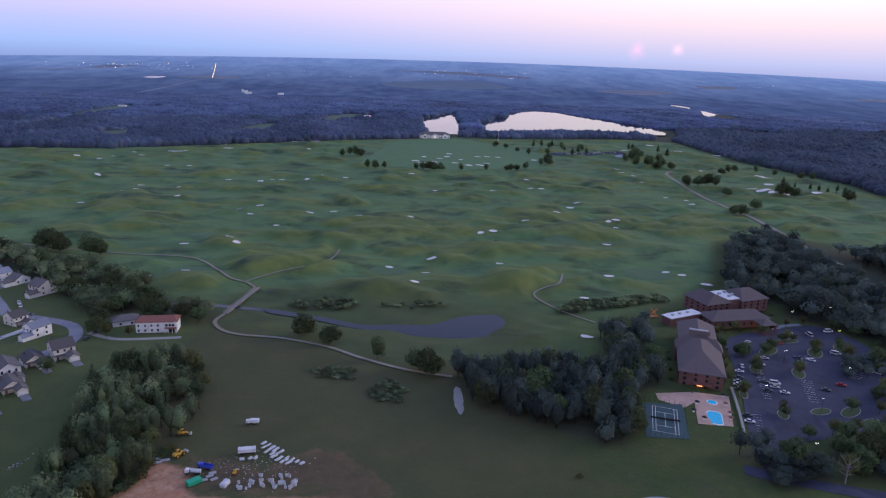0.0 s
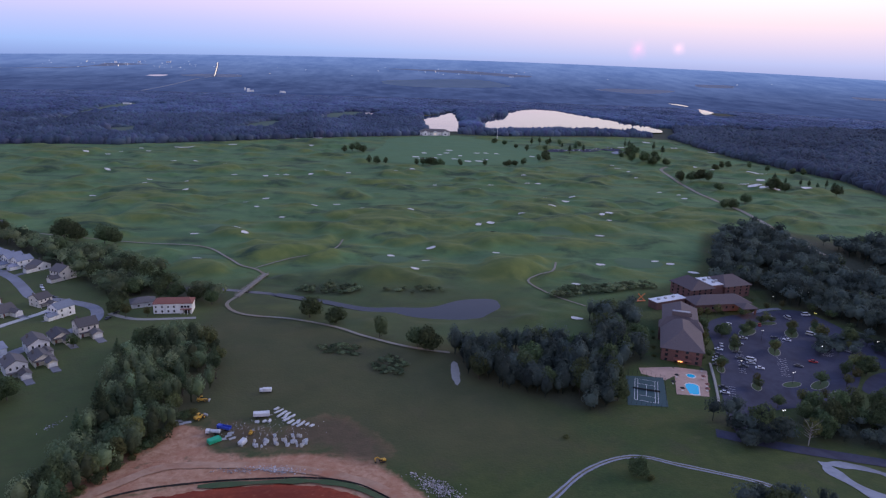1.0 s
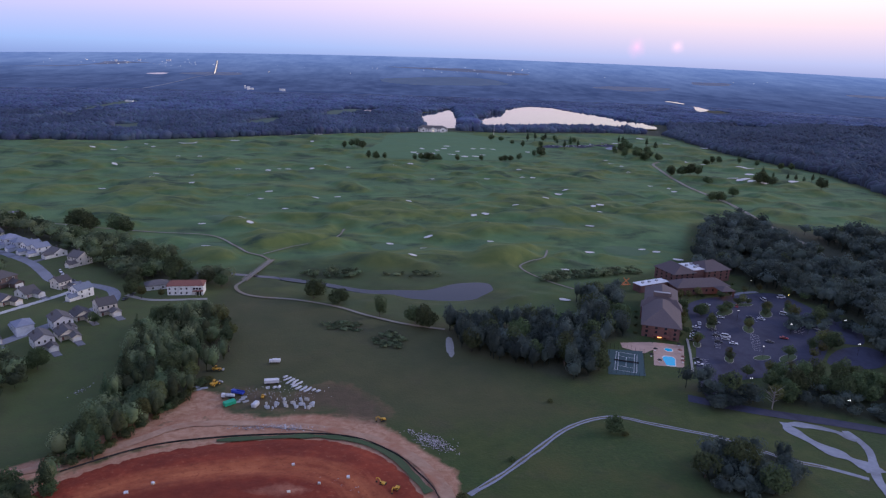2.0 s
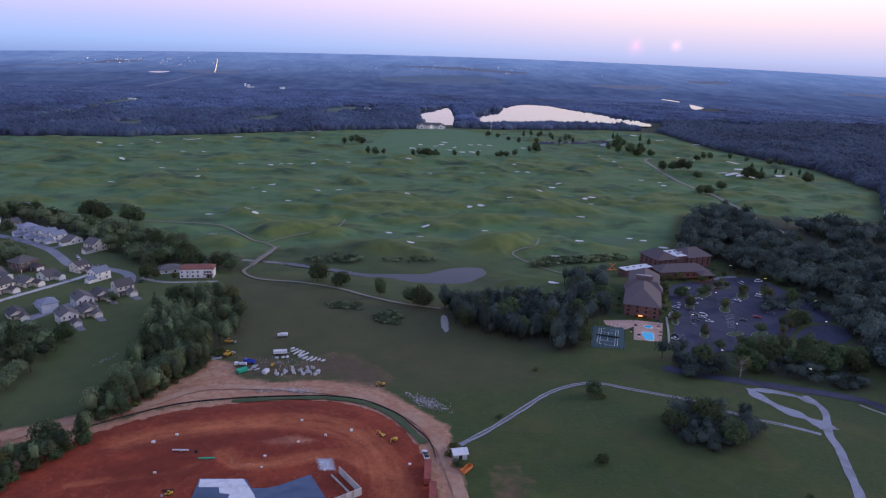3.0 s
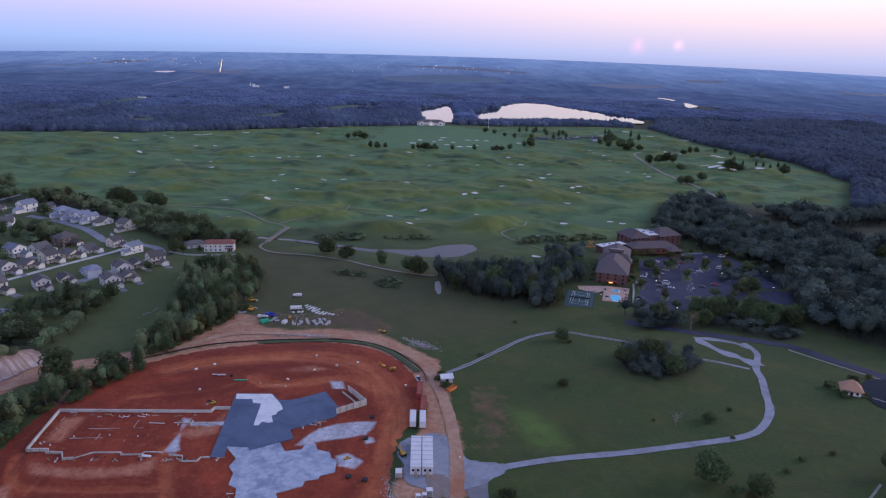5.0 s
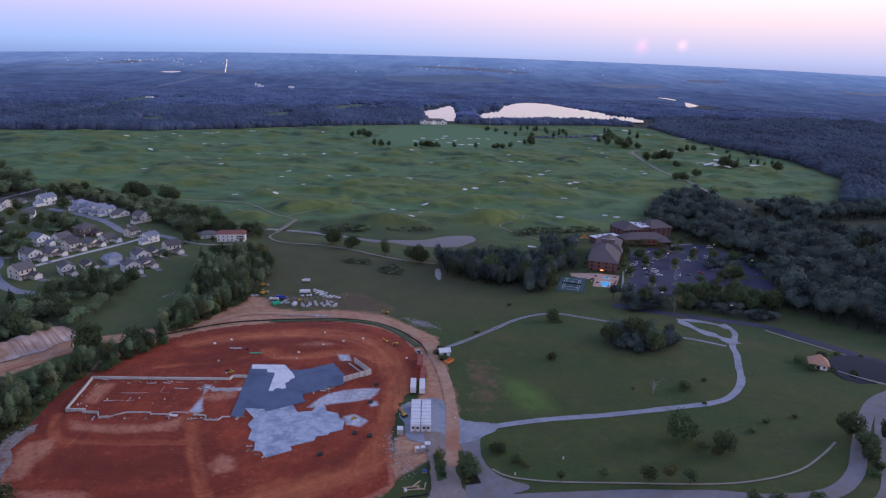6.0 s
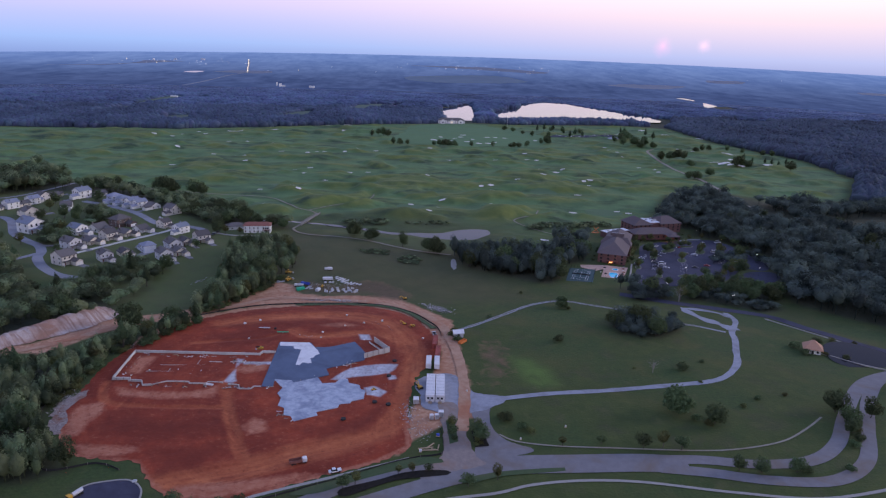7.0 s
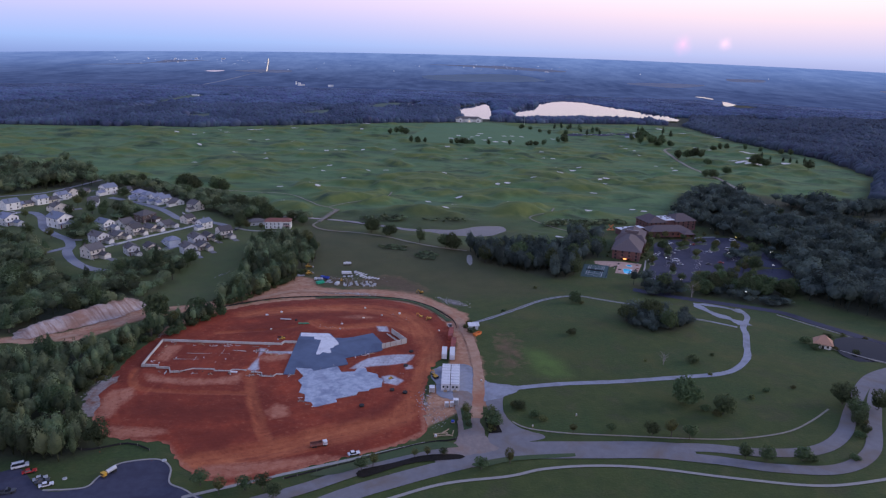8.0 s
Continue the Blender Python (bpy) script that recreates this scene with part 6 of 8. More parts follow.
# ---- the inn ----


def block(parent, x0, x1, y0, y1, eave, rise, hip, storeys, wallm, roofm, rows=("-y", "+y", "-x", "+x")):
    part("wall", boxes((x0, x1, y0, y1, -1.0, eave)), wallm, parent)
    part("roof", hip_roof(bmesh.new(), x0, x1, y0, y1, eave, rise, 1.0, hip), roofm, parent)
    for s in range(storeys):
        z = 1.0 + s * eave / storeys
        for face in rows:
            if face[1] == "y":
                y = y0 if face == "-y" else y1
                n = max(2, int((x1 - x0) / 4.5))
                for i in range(n):
                    window(parent, x0 + (i + 0.5) * (x1 - x0) / n, y, z, 1.4, 1.5, face, None, M_BRICK if wallm is M_BRICK else None)
            else:
                x = x0 if face == "-x" else x1
                n = max(2, int((y1 - y0) / 4.5))
                for i in range(n):
                    window(parent, x, y0 + (i + 0.5) * (y1 - y0) / n, z, 1.4, 1.5, face, None, M_BRICK if wallm is M_BRICK else None)


def inn():
    z = -6.4
    a = thing("inn_south_wing", "three-storey red brick inn wing with a brown hip roof", "hotel", pose(165.5, 342, z, 0, 0, -20.3))
    block(a, -10.5, 10.5, -35, 8, 8.0, 7.0, 14, 3, M_BRICK, M_SHINGLE_BROWN)
    block(a, -9.5, 9.5, 8.01, 36, 8.0, 5.6, 6, 3, M_BRICK, M_SHINGLE_BROWN, ("+y", "-x", "+x"))
    part("cross_roof", hip_roof(bmesh.new(), -12, 12, -4, 6, 8.0, 5.2, 0.5, 4), M_SHINGLE_BROWN, a)
    part("cross_wall", boxes((-12, 12, -3.9, 5.9, -1, 8.0)), M_BRICK, a)
    part("roof_vent", boxes((-5, 5, 10, 12, 12.6, 14.2)), M_STEEL, a, "grey metal roof vent")
    part("roof_vent", boxes((-5.5, 5.5, 4.6, 5.4, 13.4, 15.6)), M_SHINGLE_BROWN, a)
    part("awning", boxes((-4, 5, -38, -35.01, 2.9, 3.2)), M_TERRA, a)
    part("porch_lamp", boxes((-1.6, 0.8, -35.3, -35.05, 1.2, 2.4)), M_LAMPWARM, a, "glowing orange doorway lamp")
    b = thing("inn_north_wing", "brick inn wing with hip roofs around a white flat roof", "hotel", pose(223, 432, z - 1.4, 0, 0, 17))
    block(b, -25, -6, -11, 11, 7.5, 5.2, 6, 3, M_BRICK, M_SHINGLE_BROWN)
    block(b, 4, 26, -11, 11, 7.5, 5.2, 8, 3, M_BRICK, M_SHINGLE_BROWN)
    part("link_wall", boxes((-5.99, 3.99, -9, 9, -1, 8.6)), M_BRICK, b)
    part("flat_roof", boxes((-5.99, 3.99, -8.8, 8.8, 8.6, 9.0)), M_MEMBRANE, b, "white flat roof between the hips")
    for x, y in ((-4, 2), (-1, -4), (2, 4), (3, -2)):
        part("air_unit", bevelled(boxes((x - 1.0, x + 1.0, y - 0.8, y + 0.8, 9.0, 10.4)), 0.1), M_STEEL, b, "grey rooftop air unit")
    c = thing("inn_lobby", "low inn lobby with a wide brown hip roof", "hotel", pose(216, 404, z - 1.2, 0, 0, 8))
    block(c, -20, 20, -7.5, 7.5, 4.2, 4.2, 9, 1, M_BRICK, M_SHINGLE_BROWN)
    part("portico_roof", hip_roof(bmesh.new(), 8, 18, -18, -8, 4.0, 2.2, 0.6), M_SHINGLE_BROWN, c)
    for x in (8.6, 17.4):
        part("portico_pillar", boxes((x - 0.5, x + 0.5, -17.6, -16.6, -0.5, 4.0)), M_BRICK, c)
    part("portico_lamp", boxes((11.5, 14.5, -14.5, -11.5, 3.8, 3.98)), M_LAMPWARM, c, "glowing orange portico ceiling lamp")
    d = thing("inn_link", "low link building with a white flat roof", "building", pose(182, 405, z - 0.8, 0, 0, 24))
    part("wall", boxes((-13, 13, -4, 4, -1, 4.2)), M_BRICK, d)
    part("flat_roof", boxes((-13.3, 13.3, -4.3, 4.3, 4.2, 4.5)), M_MEMBRANE, d, "white flat roof")
    for x in (-8, -2, 5):
        part("air_unit", bevelled(boxes((x - 0.9, x + 0.9, -0.8, 0.8, 4.5, 5.6)), 0.1), M_STEEL, d)
    # painted beams stand in for crossed orange glowing lines, not a climber
    e = thing("playground_climber", "orange crossed beams in place of glowing lines beside the inn", "climbing frame", pose(166, 411, z - 0.6, 0, 0, 10))
    part("beam", tube(bmesh.new(), (-3.2, 0, 0), (2.4, 0, 5), 0.35, 6), M_ORANGE, e)
    part("beam", tube(bmesh.new(), (3.0, 0.8, 0), (-1.8, 0.8, 5), 0.35, 6), M_ORANGE, e)
    part("foot", boxes((-3.6, 3.6, -0.4, 1.2, -0.3, 0.15)), M_ORANGE, e)


inn()


def lamp_light(name, x, y, z, power, c):
    d = bpy.data.lights.new(name, "POINT")
    d.energy, d.color, d.shadow_soft_size = power, c, 0.4
    o = new(name, d)
    o.location = (x, y, z)


lamp_light("porch_light", 152.5, 302.5, -3.0, 90, (1, 0.42, 0.12))
lamp_light("portico_light", 229.5, 392, -4.5, 400, (1, 0.45, 0.15))

patch("terrace", [(127, 300), (146, 303), (147, 294), (142, 291), (136, 286), (126, 293)], M_PAVER, 0.16, 3, corners=True, label="tan paved terrace behind the inn", category="terrace")
patch("pool_deck", [(147, 303), (164, 300), (152, 270), (136, 271)], M_PAVER, 0.22, 3, corners=True, label="tan paved pool deck", category="terrace")
patch("court_surface", [(117, 290), (136, 289), (127, 258), (108, 259)], M_COURT, 0.18, 4, corners=True, label="worn dark green tennis court", category="tennis court")


def flat_strip(parent, name, pts, w, z, material):
    bm = bmesh.new()
    for (ax, ay), (bx, by) in zip(pts, pts[1:]):
        d = Vector((bx - ax, by - ay)).normalized() * (w / 2)
        q = [(ax - d.x - d.y, ay - d.y + d.x), (ax - d.x + d.y, ay - d.y - d.x), (bx + d.x + d.y, by + d.y - d.x), (bx + d.x - d.y, by + d.y + d.x)]
        bm.faces.new([bm.verts.new((x, y, land_at(x, y) + z)) for x, y in q])
    bmesh.ops.recalc_face_normals(bm, faces=bm.faces[:])
    for f in bm.faces:
        if f.normal.z < 0:
            f.normal_flip()
    return part(name, bm, material, parent)


def court_gear():
    c = thing("tennis_court", "tennis court markings, net and wire fence", "tennis court")
    m = pose(122, 274, 0, 0, 0, -19)

    def w(x, y):
        v = m @ Vector((x, y, 0))
        return v.x, v.y

    for x in (-5.49, -4.11, 4.11, 5.49):
        flat_strip(c, "line", [w(x, -11.9), w(x, 11.9)], 0.22, 0.24, M_LINE)
    for y, e in ((-11.9, 5.49), (11.9, 5.49), (-6.4, 4.11), (6.4, 4.11)):
        flat_strip(c, "line", [w(-e, y), w(e, y)], 0.22, 0.24, M_LINE)
    flat_strip(c, "line", [w(0, -6.4), w(0, 6.4)], 0.22, 0.24, M_LINE)
    zz = land_at(122, 274)
    q = m.copy()
    q.translation.z = zz
    bm = boxes((-6.4, 6.4, -0.03, 0.03, 0.15, 1.05))
    bmesh.ops.transform(bm, matrix=q, verts=bm.verts[:])
    part("net", bm, M_DARK, c)
    for x0, y0, x1, y1 in ((-9, -16, 9, -16), (9, -16, 9, 16), (9, 16, -9, 16), (-9, 16, -9, -16)):
        n = 8
        for i in range(n):
            px, py = w(x0 + (x1 - x0) * i / n, y0 + (y1 - y0) * i / n)
            part("fence_post", tube(bmesh.new(), (px, py, land_at(px, py)), (px, py, land_at(px, py) + 3), 0.06, 5), M_DARK, c)
    return c


court_gear()


def pool_water():
    # blue emission set in the water itself, without lamps under it
    m = lit("pool_water", (0.0, 0.38, 0.80), 0.42)
    b = m.node_tree.nodes["Principled BSDF"]
    b.inputs["Base Color"].default_value, b.inputs["Roughness"].default_value = (0.01, 0.16, 0.30, 1), 0.08
    return m


def pool():
    p = thing("swimming_pool", "bright blue swimming pool with water that glows by itself", "swimming pool")
    z = land_at(146, 278) + 0.24
    m = pose(146.5, 277.5, z, 0, 0, -20) @ Matrix.Scale(0.74, 4)
    outline = [(-4.2, -7.2), (-1.5, -8.2), (1.5, -8.2), (4.2, -7.2), (4.2, 4.5), (3.2, 6.5), (1.5, 7.5), (-1.5, 7.5), (-3.2, 6.5), (-4.2, 4.5)]
    for name, k, z0, z1, mat in (("coping", 1.16, -0.3, 0.10, M_TRIM), ("water", 1.0, -0.2, 0.14, pool_water())):
        bm = prism(bmesh.new(), [(x * k, y * k) for x, y in outline], z0, z1)
        bmesh.ops.transform(bm, matrix=m, verts=bm.verts[:])
        part(name, bm, mat, p)
    s = thing("spa_pool", "small round blue spa pool", "swimming pool")
    m = pose(152, 292.5, land_at(152, 292) + 0.24)
    for name, r, z1, mat in (("coping", 2.6, 0.1, M_TRIM), ("water", 2.0, 0.14, bpy.data.materials["pool_water"])):
        bm = prism(bmesh.new(), [(r * math.cos(u), r * math.sin(u)) for u in np.linspace(0, 6.283, 18, endpoint=False)], -0.3, z1)
        bmesh.ops.transform(bm, matrix=m, verts=bm.verts[:])
        part(name, bm, mat, s)
    for i, (x, y) in enumerate(((143, 289), (157, 289), (138, 281), (155, 280), (140, 274), (153, 275), (160, 298))):
        t = thing("parasol", "closed dark parasol over a poolside table", "parasol", pose(x, y, land_at(x, y) + 0.22), "pool parasols")
        part("pole", tube(bmesh.new(), (0, 0, 0), (0, 0, 2.2), 0.05, 5), M_STEEL, t)
        part("canopy", tube(bmesh.new(), (0, 0, 1.9), (0, 0, 2.6), 1.3, 8, 0.06), M_TERRA if i % 2 else M_DARK, t)
        part("tabletop", drum(bmesh.new(), (0, 0, 0.72), (0, 0, 1), 0.6, 0.05), M_TRIM, t)


pool()
hedge = ribbon("garden_wall", [(169.5, 309), (162, 286), (154, 264)], 1.2, M_KERB, 1.0, 3, label="pale low wall beside the parking lot", category="wall", thick=1.3)

# ---- parking lot of the inn ----
INN_LOT = [(171, 300), (158, 268), (150, 238), (164, 231), (174, 256), (202, 266), (232, 280), (262, 318), (282, 350), (274, 400), (244, 398), (214, 388), (196, 372), (184, 336)]
lot = patch("parking_lot", INN_LOT, M_ASPHALT, 0.18, 5, label="dark asphalt parking lot with faded stalls", category="parking lot")
patch("upper_parking", [(262, 352), (284, 356), (288, 330), (276, 308), (262, 312), (256, 330)], M_ASPHALT, 0.18, 5, label="dark asphalt lot among trees", category="parking lot")
patch("upper_parking", [(238, 282), (256, 300), (276, 304), (278, 290), (264, 276), (246, 275)], M_ASPHALT, 0.2, 5, label="dark asphalt lot among trees", category="parking lot")
STALL = bpy.data.meshes.new("stall_line")
bm = boxes((-0.07, 0.07, -2.6, 2.6, 0, 0.02))
bm.to_mesh(STALL)
bm.free()
STALL.materials.append(M_LINE)


def stalls(x, y, heading, n, gap=2.8):
    d = Vector((math.cos(radians(heading)), math.sin(radians(heading))))
    for i in range(n):
        px, py = x + d.x * gap * i, y + d.y * gap * i
        o = new("stall_line", STALL)
        o.matrix_basis = pose(px, py, land_at(px, py) + 0.21, 0, 0, heading)
        o.parent = lot


for row in ((183, 300, 68, 12), (206, 298, 66, 10), (160, 262, 68, 9), (228, 345, 40, 9), (246, 325, 52, 8)):
    stalls(*row)


def island(x, y, a, b, turn, trees=0):
    c, s = math.cos(radians(turn)), math.sin(radians(turn))
    ring = [(a * math.cos(u), b * math.sin(u)) for u in np.linspace(0, 6.283, 20, endpoint=False)]
    i = thing("kerbed_island", "grassed parking island with a concrete kerb", "traffic island", pose(x, y, land_at(x, y) + 0.05, 0, 0, turn), "parking islands")
    part("kerb", prism(bmesh.new(), [(p * 1.0, q * 1.0) for p, q in ring], 0, 0.3), M_KERB, i)
    part("turf", prism(bmesh.new(), [(p * (1 - 0.35 / a), q * (1 - 0.35 / b)) for p, q in ring], 0.1, 0.36), M_LAWN, i)
    for k in range(trees):
        u = (k + 0.5) / trees * 2 - 1
        plant("street", x + c * a * 0.75 * u, y + s * a * 0.75 * u, random.uniform(0.9, 1.3))


random.seed(5)
island(217, 330, 7, 3.4, 66, 3)
island(204, 288, 6, 3.0, 20, 0)
island(216, 360, 9, 4, 40, 5)
island(243, 358, 8, 4, 60, 4)
island(236, 376, 8, 3, 10, 3)
island(183, 284, 5, 2.6, 68, 2)
island(173, 303, 5, 2.2, 68, 2)
island(219, 288, 8, 3.4, 35, 1)
island(222, 278, 6, 2.6, 25, 0)
island(195, 334, 7, 3.0, 68, 3)
island(262, 365, 6, 3, 70, 2)
for x, y in ((188, 372), (194, 380), (202, 386), (210, 390), (226, 388), (236, 394), (250, 402), (262, 404), (278, 396), (284, 384), (286, 366), (272, 346), (264, 334), (176, 330), (180, 342), (186, 354), (172, 318),
             (248, 306), (256, 312), (240, 292), (232, 286), (210, 270), (196, 266), (182, 262)):
    plant("street", x, y, random.uniform(0.8, 1.35), "parking lot trees")
for x, y in ((168, 316), (172, 328), (176, 340), (180, 352), (184, 364), (141, 316), (145, 328), (150, 342), (154, 354), (196, 392), (206, 394), (216, 394), (240, 416), (252, 424)):
    plant("shrub", x, y, random.uniform(0.5, 0.8), "inn shrubs")


def make_car(kind, paintm, word):
    l, w, h = {"sedan": (4.7, 1.85, 1.45), "van": (5.6, 2.0, 2.2), "pickup": (5.6, 2.0, 1.85)}[kind]
    c = thing("car" if kind != "pickup" else "pickup", f"{word} {kind} parked on the asphalt", "car" if kind != "pickup" else "pickup truck", group="parked cars")
    part("body", bevelled(boxes((-l / 2, l / 2, -w / 2, w / 2, 0.3, h * 0.56)), 0.12), paintm, c)
    cab = {"sedan": (-l * 0.30, l * 0.20), "van": (-l * 0.46, l * 0.30), "pickup": (-l * 0.06, l * 0.26)}[kind]
    bm = bmesh.new()
    lo = [bm.verts.new(p) for p in ((cab[0], -w * 0.47, h * 0.56), (cab[1], -w * 0.47, h * 0.56), (cab[1], w * 0.47, h * 0.56), (cab[0], w * 0.47, h * 0.56))]
    k = 0.06 if kind == "van" else 0.14
    hi = [bm.verts.new(p) for p in ((cab[0] + l * k * 0.5, -w * 0.38, h - 0.06), (cab[1] - l * k, -w * 0.38, h - 0.06), (cab[1] - l * k, w * 0.38, h - 0.06), (cab[0] + l * k * 0.5, w * 0.38, h - 0.06))]
    for i in range(4):
        bm.faces.new((lo[i], lo[(i + 1) % 4], hi[(i + 1) % 4], hi[i]))
    bm.faces.new(hi)
    part("glasshouse", bm, M_GLASS, c)
    part("roof", boxes((cab[0] + l * k * 0.5, cab[1] - l * k, -w * 0.39, w * 0.39, h - 0.06, h)), paintm, c)
    if kind == "pickup":
        part("bed", boxes((-l * 0.47, -l * 0.08, -w * 0.42, w * 0.42, h * 0.56, h * 0.56 + 0.02)), M_DARK, c)
    for x in (-l * 0.31, l * 0.31):
        for y in (-w * 0.46, w * 0.46):
            part("wheel", drum(bmesh.new(), (x, y, 0.34), (0, 1, 0), 0.34, 0.24, 10), M_DARK, c)
    for y in (-w * 0.36, w * 0.36):
        part("headlight", boxes((l / 2 - 0.02, l / 2 + 0.02, y - 0.18, y + 0.18, 0.62, 0.78)), M_TRIM, c)
    return c


CARS = {}


def car(kind, paint_i, x, y, heading, lift=0.2):
    m = pose(x, y, land_at(x, y) + lift, 0, 0, heading)
    key = (kind, paint_i)
    if key not in CARS:
        CARS[key] = make_car(kind, CAR_PAINTS[paint_i], CAR_WORDS[paint_i])
        CARS[key].matrix_basis = m
    else:
        copy_thing(CARS[key], m)


for k, p, x, y, a in (("sedan", 0, 201, 366, 20), ("sedan", 0, 210, 373, 25), ("sedan", 0, 189, 337, 70), ("sedan", 2, 191, 318, -20), ("sedan", 1, 194, 312, -20),
                      ("van", 0, 196, 316, -20), ("sedan", 0, 162, 275, -20), ("sedan", 1, 177, 317, -20), ("sedan", 2, 193, 327, -20), ("sedan", 1, 201, 340, -20),
                      ("van", 0, 272, 392, 5), ("van", 0, 254, 356, -35), ("sedan", 0, 175, 313, -20), ("sedan", 2, 200, 344, -20), ("sedan", 1, 250, 340, -35)) + (
                      ("sedan", 3, 230, 372, 60), ("sedan", 2, 188, 308, -20), ("sedan", 1, 245, 387, 95), ("sedan", 0, 196, 306, -20), ("pickup", 1, 262, 330, -40), ("sedan", 2, 180, 322, -20), ("sedan", 0, 184, 330, -20), ("sedan", 2, 173, 308, -20), ("sedan", 2, 164, 281, -20), ("sedan", 1, 208, 349, -20),
                      ("sedan", 2, 228, 350, 130), ("sedan", 0, 234, 347, 130), ("sedan", 2, 220, 310, -25), ("van", 1, 256, 386, 95), ("sedan", 3, 232, 316, -25)):
    car(k, p, x, y, a)


def street_lamp(x, y, h=7.0, head=None, label="parking lot lamp on a dark pole"):
    t = thing("street_lamp", label, "street lamp", pose(x, y, land_at(x, y)), "parking lamps")
    part("pole", tube(bmesh.new(), (0, 0, -0.2), (0, 0, h), 0.10, 6, 0.07), M_DARK, t)
    for s in (-1, 1):
        part("lamp_head", bevelled(boxes((s * 0.45 - 0.17, s * 0.45 + 0.17, -0.13, 0.13, h - 0.04, h + 0.12)), 0.03), head or M_LAMPWHITE, t, "lit lamp head")
    part("arm", boxes((-1, 1, -0.05, 0.05, h - 0.1, h)), M_DARK, t)


for x, y in ((231, 407), (259, 412), (204, 288), (176, 247), (213, 226), (240, 323), (217, 345), (262, 292), (278, 330), (182, 300), (290, 420)):
    street_lamp(x, y)
street_lamp(268, 376, 7.5, M_LAMPYELLOW, "bright yellow lamp beside a tree")
lamp_light("yellow_lamp_light", 268, 374.5, 0.5, 500, (1, 0.8, 0.2))

# ---- building site ----


def slab(name, outline, z0, z1, material, label, parent=None):
    ob = part(name, prism(bmesh.new(), outline, z0, z1), material, parent)
    return ob


foundation = thing("building_foundation", "concrete foundation slabs of a new building on red earth", "foundation")
DARK_SLAB = [(-67.2, 133.0), (-51.0, 132.4), (-48.1, 127.0), (-43.2, 126.9), (-39.5, 128.2), (-28.6, 134.8), (-21.1, 119.4), (-21.9, 113.0), (-39.3, 102.4), (-37.0, 96.1), (-41.9, 93.1), (-52.2, 87.3), (-53.4, 89.6), (-61.1, 90.3), (-60.7, 83.1), (-65.8, 83.2)]
WHITE_SLAB = [(-66.9, 132.4), (-51.8, 132.4), (-46.3, 123.2), (-44.7, 118.8), (-46.7, 116.6), (-46.9, 114.5), (-48.5, 113.5), (-47.1, 108.3), (-48.7, 107.7), (-51.4, 108.6), (-52.5, 105.7), (-54.4, 105.7), (-54.7, 123.7), (-58.2, 124.3), (-59.3, 127.7), (-66.2, 127.8)]
LIGHT_SLAB = [(-62, 91), (-53, 90), (-50, 93), (-42, 93.5), (-39, 87), (-33, 88), (-32, 91), (-28, 92), (-27, 88), (-22, 86), (-21, 82), (-19, 81), (-19, 73), (-24, 71), (-24.5, 69), (-29, 68), (-29.5, 65),
              (-38, 61), (-37, 58), (-46, 53), (-48, 57), (-51, 58), (-52, 64), (-55, 66), (-55, 73), (-57.5, 77), (-56, 82)]
slab("slab", DARK_SLAB, -0.6, 0.75, M_SLAB, "", foundation)
slab("slab", WHITE_SLAB, 0.5, 0.80, M_SLABWHITE, "", foundation)
slab("slab", LIGHT_SLAB, -0.6, 0.70, M_SLABLIGHT, "", foundation)


M_FOOTBASE = surface("clay_stained_concrete", (0.24, 0.15, 0.12), (0.38, 0.30, 0.27), 0.8, (0.26, 0.11, 0.07), 0.2, bump=0.3)


def footing(points, w, h, z=0.1):
    for (ax, ay), (bx, by) in zip(points, points[1:]):
        l = math.hypot(bx - ax, by - ay)
        m = pose((ax + bx) / 2, (ay + by) / 2, z, 0, 0, math.degrees(math.atan2(by - ay, bx - ax)))
        bm = boxes((-l / 2 - w * 0.22, l / 2 + w * 0.22, -w * 0.22, w * 0.22, -0.6, h))
        bmesh.ops.transform(bm, matrix=m, verts=bm.verts[:])
        wall = part("footing_wall", bm, M_CONCRETE, foundation)
        bm = boxes((-l / 2 - w * 0.6, l / 2 + w * 0.6, -w * 0.6, w * 0.6, -0.6, 0.22))
        bmesh.ops.transform(bm, matrix=m, verts=bm.verts[:])
        part("footing_base", bm, M_FOOTBASE, foundation, "clay-stained concrete footing strip")
        for i in range(int(l / 3.2)):
            u = -l / 2 + 3.2 * (i + 0.5)
            bm = boxes((u - 0.12, u + 0.12, -w * 0.22 - 0.18, -w * 0.22 - 0.002, -0.2, h + 0.12))
            bmesh.ops.transform(bm, matrix=m, verts=bm.verts[:])
            part("form_brace", bm, M_TIMBERGREY, wall, "grey timber brace")


footing([(-67, 119.5), (-73, 119.5), (-74, 116.5), (-108, 117), (-135, 117.5), (-133.5, 88), (-126, 88)], 1.3, 1.5)
footing([(-126, 86.5), (-120, 86.2), (-118, 82), (-114.5, 82.5)], 1.0, 1.3)
footing([(-114, 83), (-109, 86.5), (-99, 86.5), (-98.5, 85), (-91, 85), (-90.5, 86.5), (-84, 86.5)], 0.7, 0.9)
footing([(-81, 85), (-76, 84), (-75, 80.5), (-70, 80.5), (-69, 83), (-66, 83)], 0.7, 0.9)
footing([(-86, 108), (-78, 108), (-70, 107.5)], 0.6, 0.7)
footing([(-96, 108), (-90, 107.6)], 0.6, 0.7)
for pts in ([(-118, 104), (-97, 104.5)], [(-122, 97), (-108, 97.4)], [(-101, 113), (-101, 94)], [(-92, 100), (-78, 99.5)], [(-112, 92), (-112, 100)]):
    footing(pts, 0.34, 0.35)
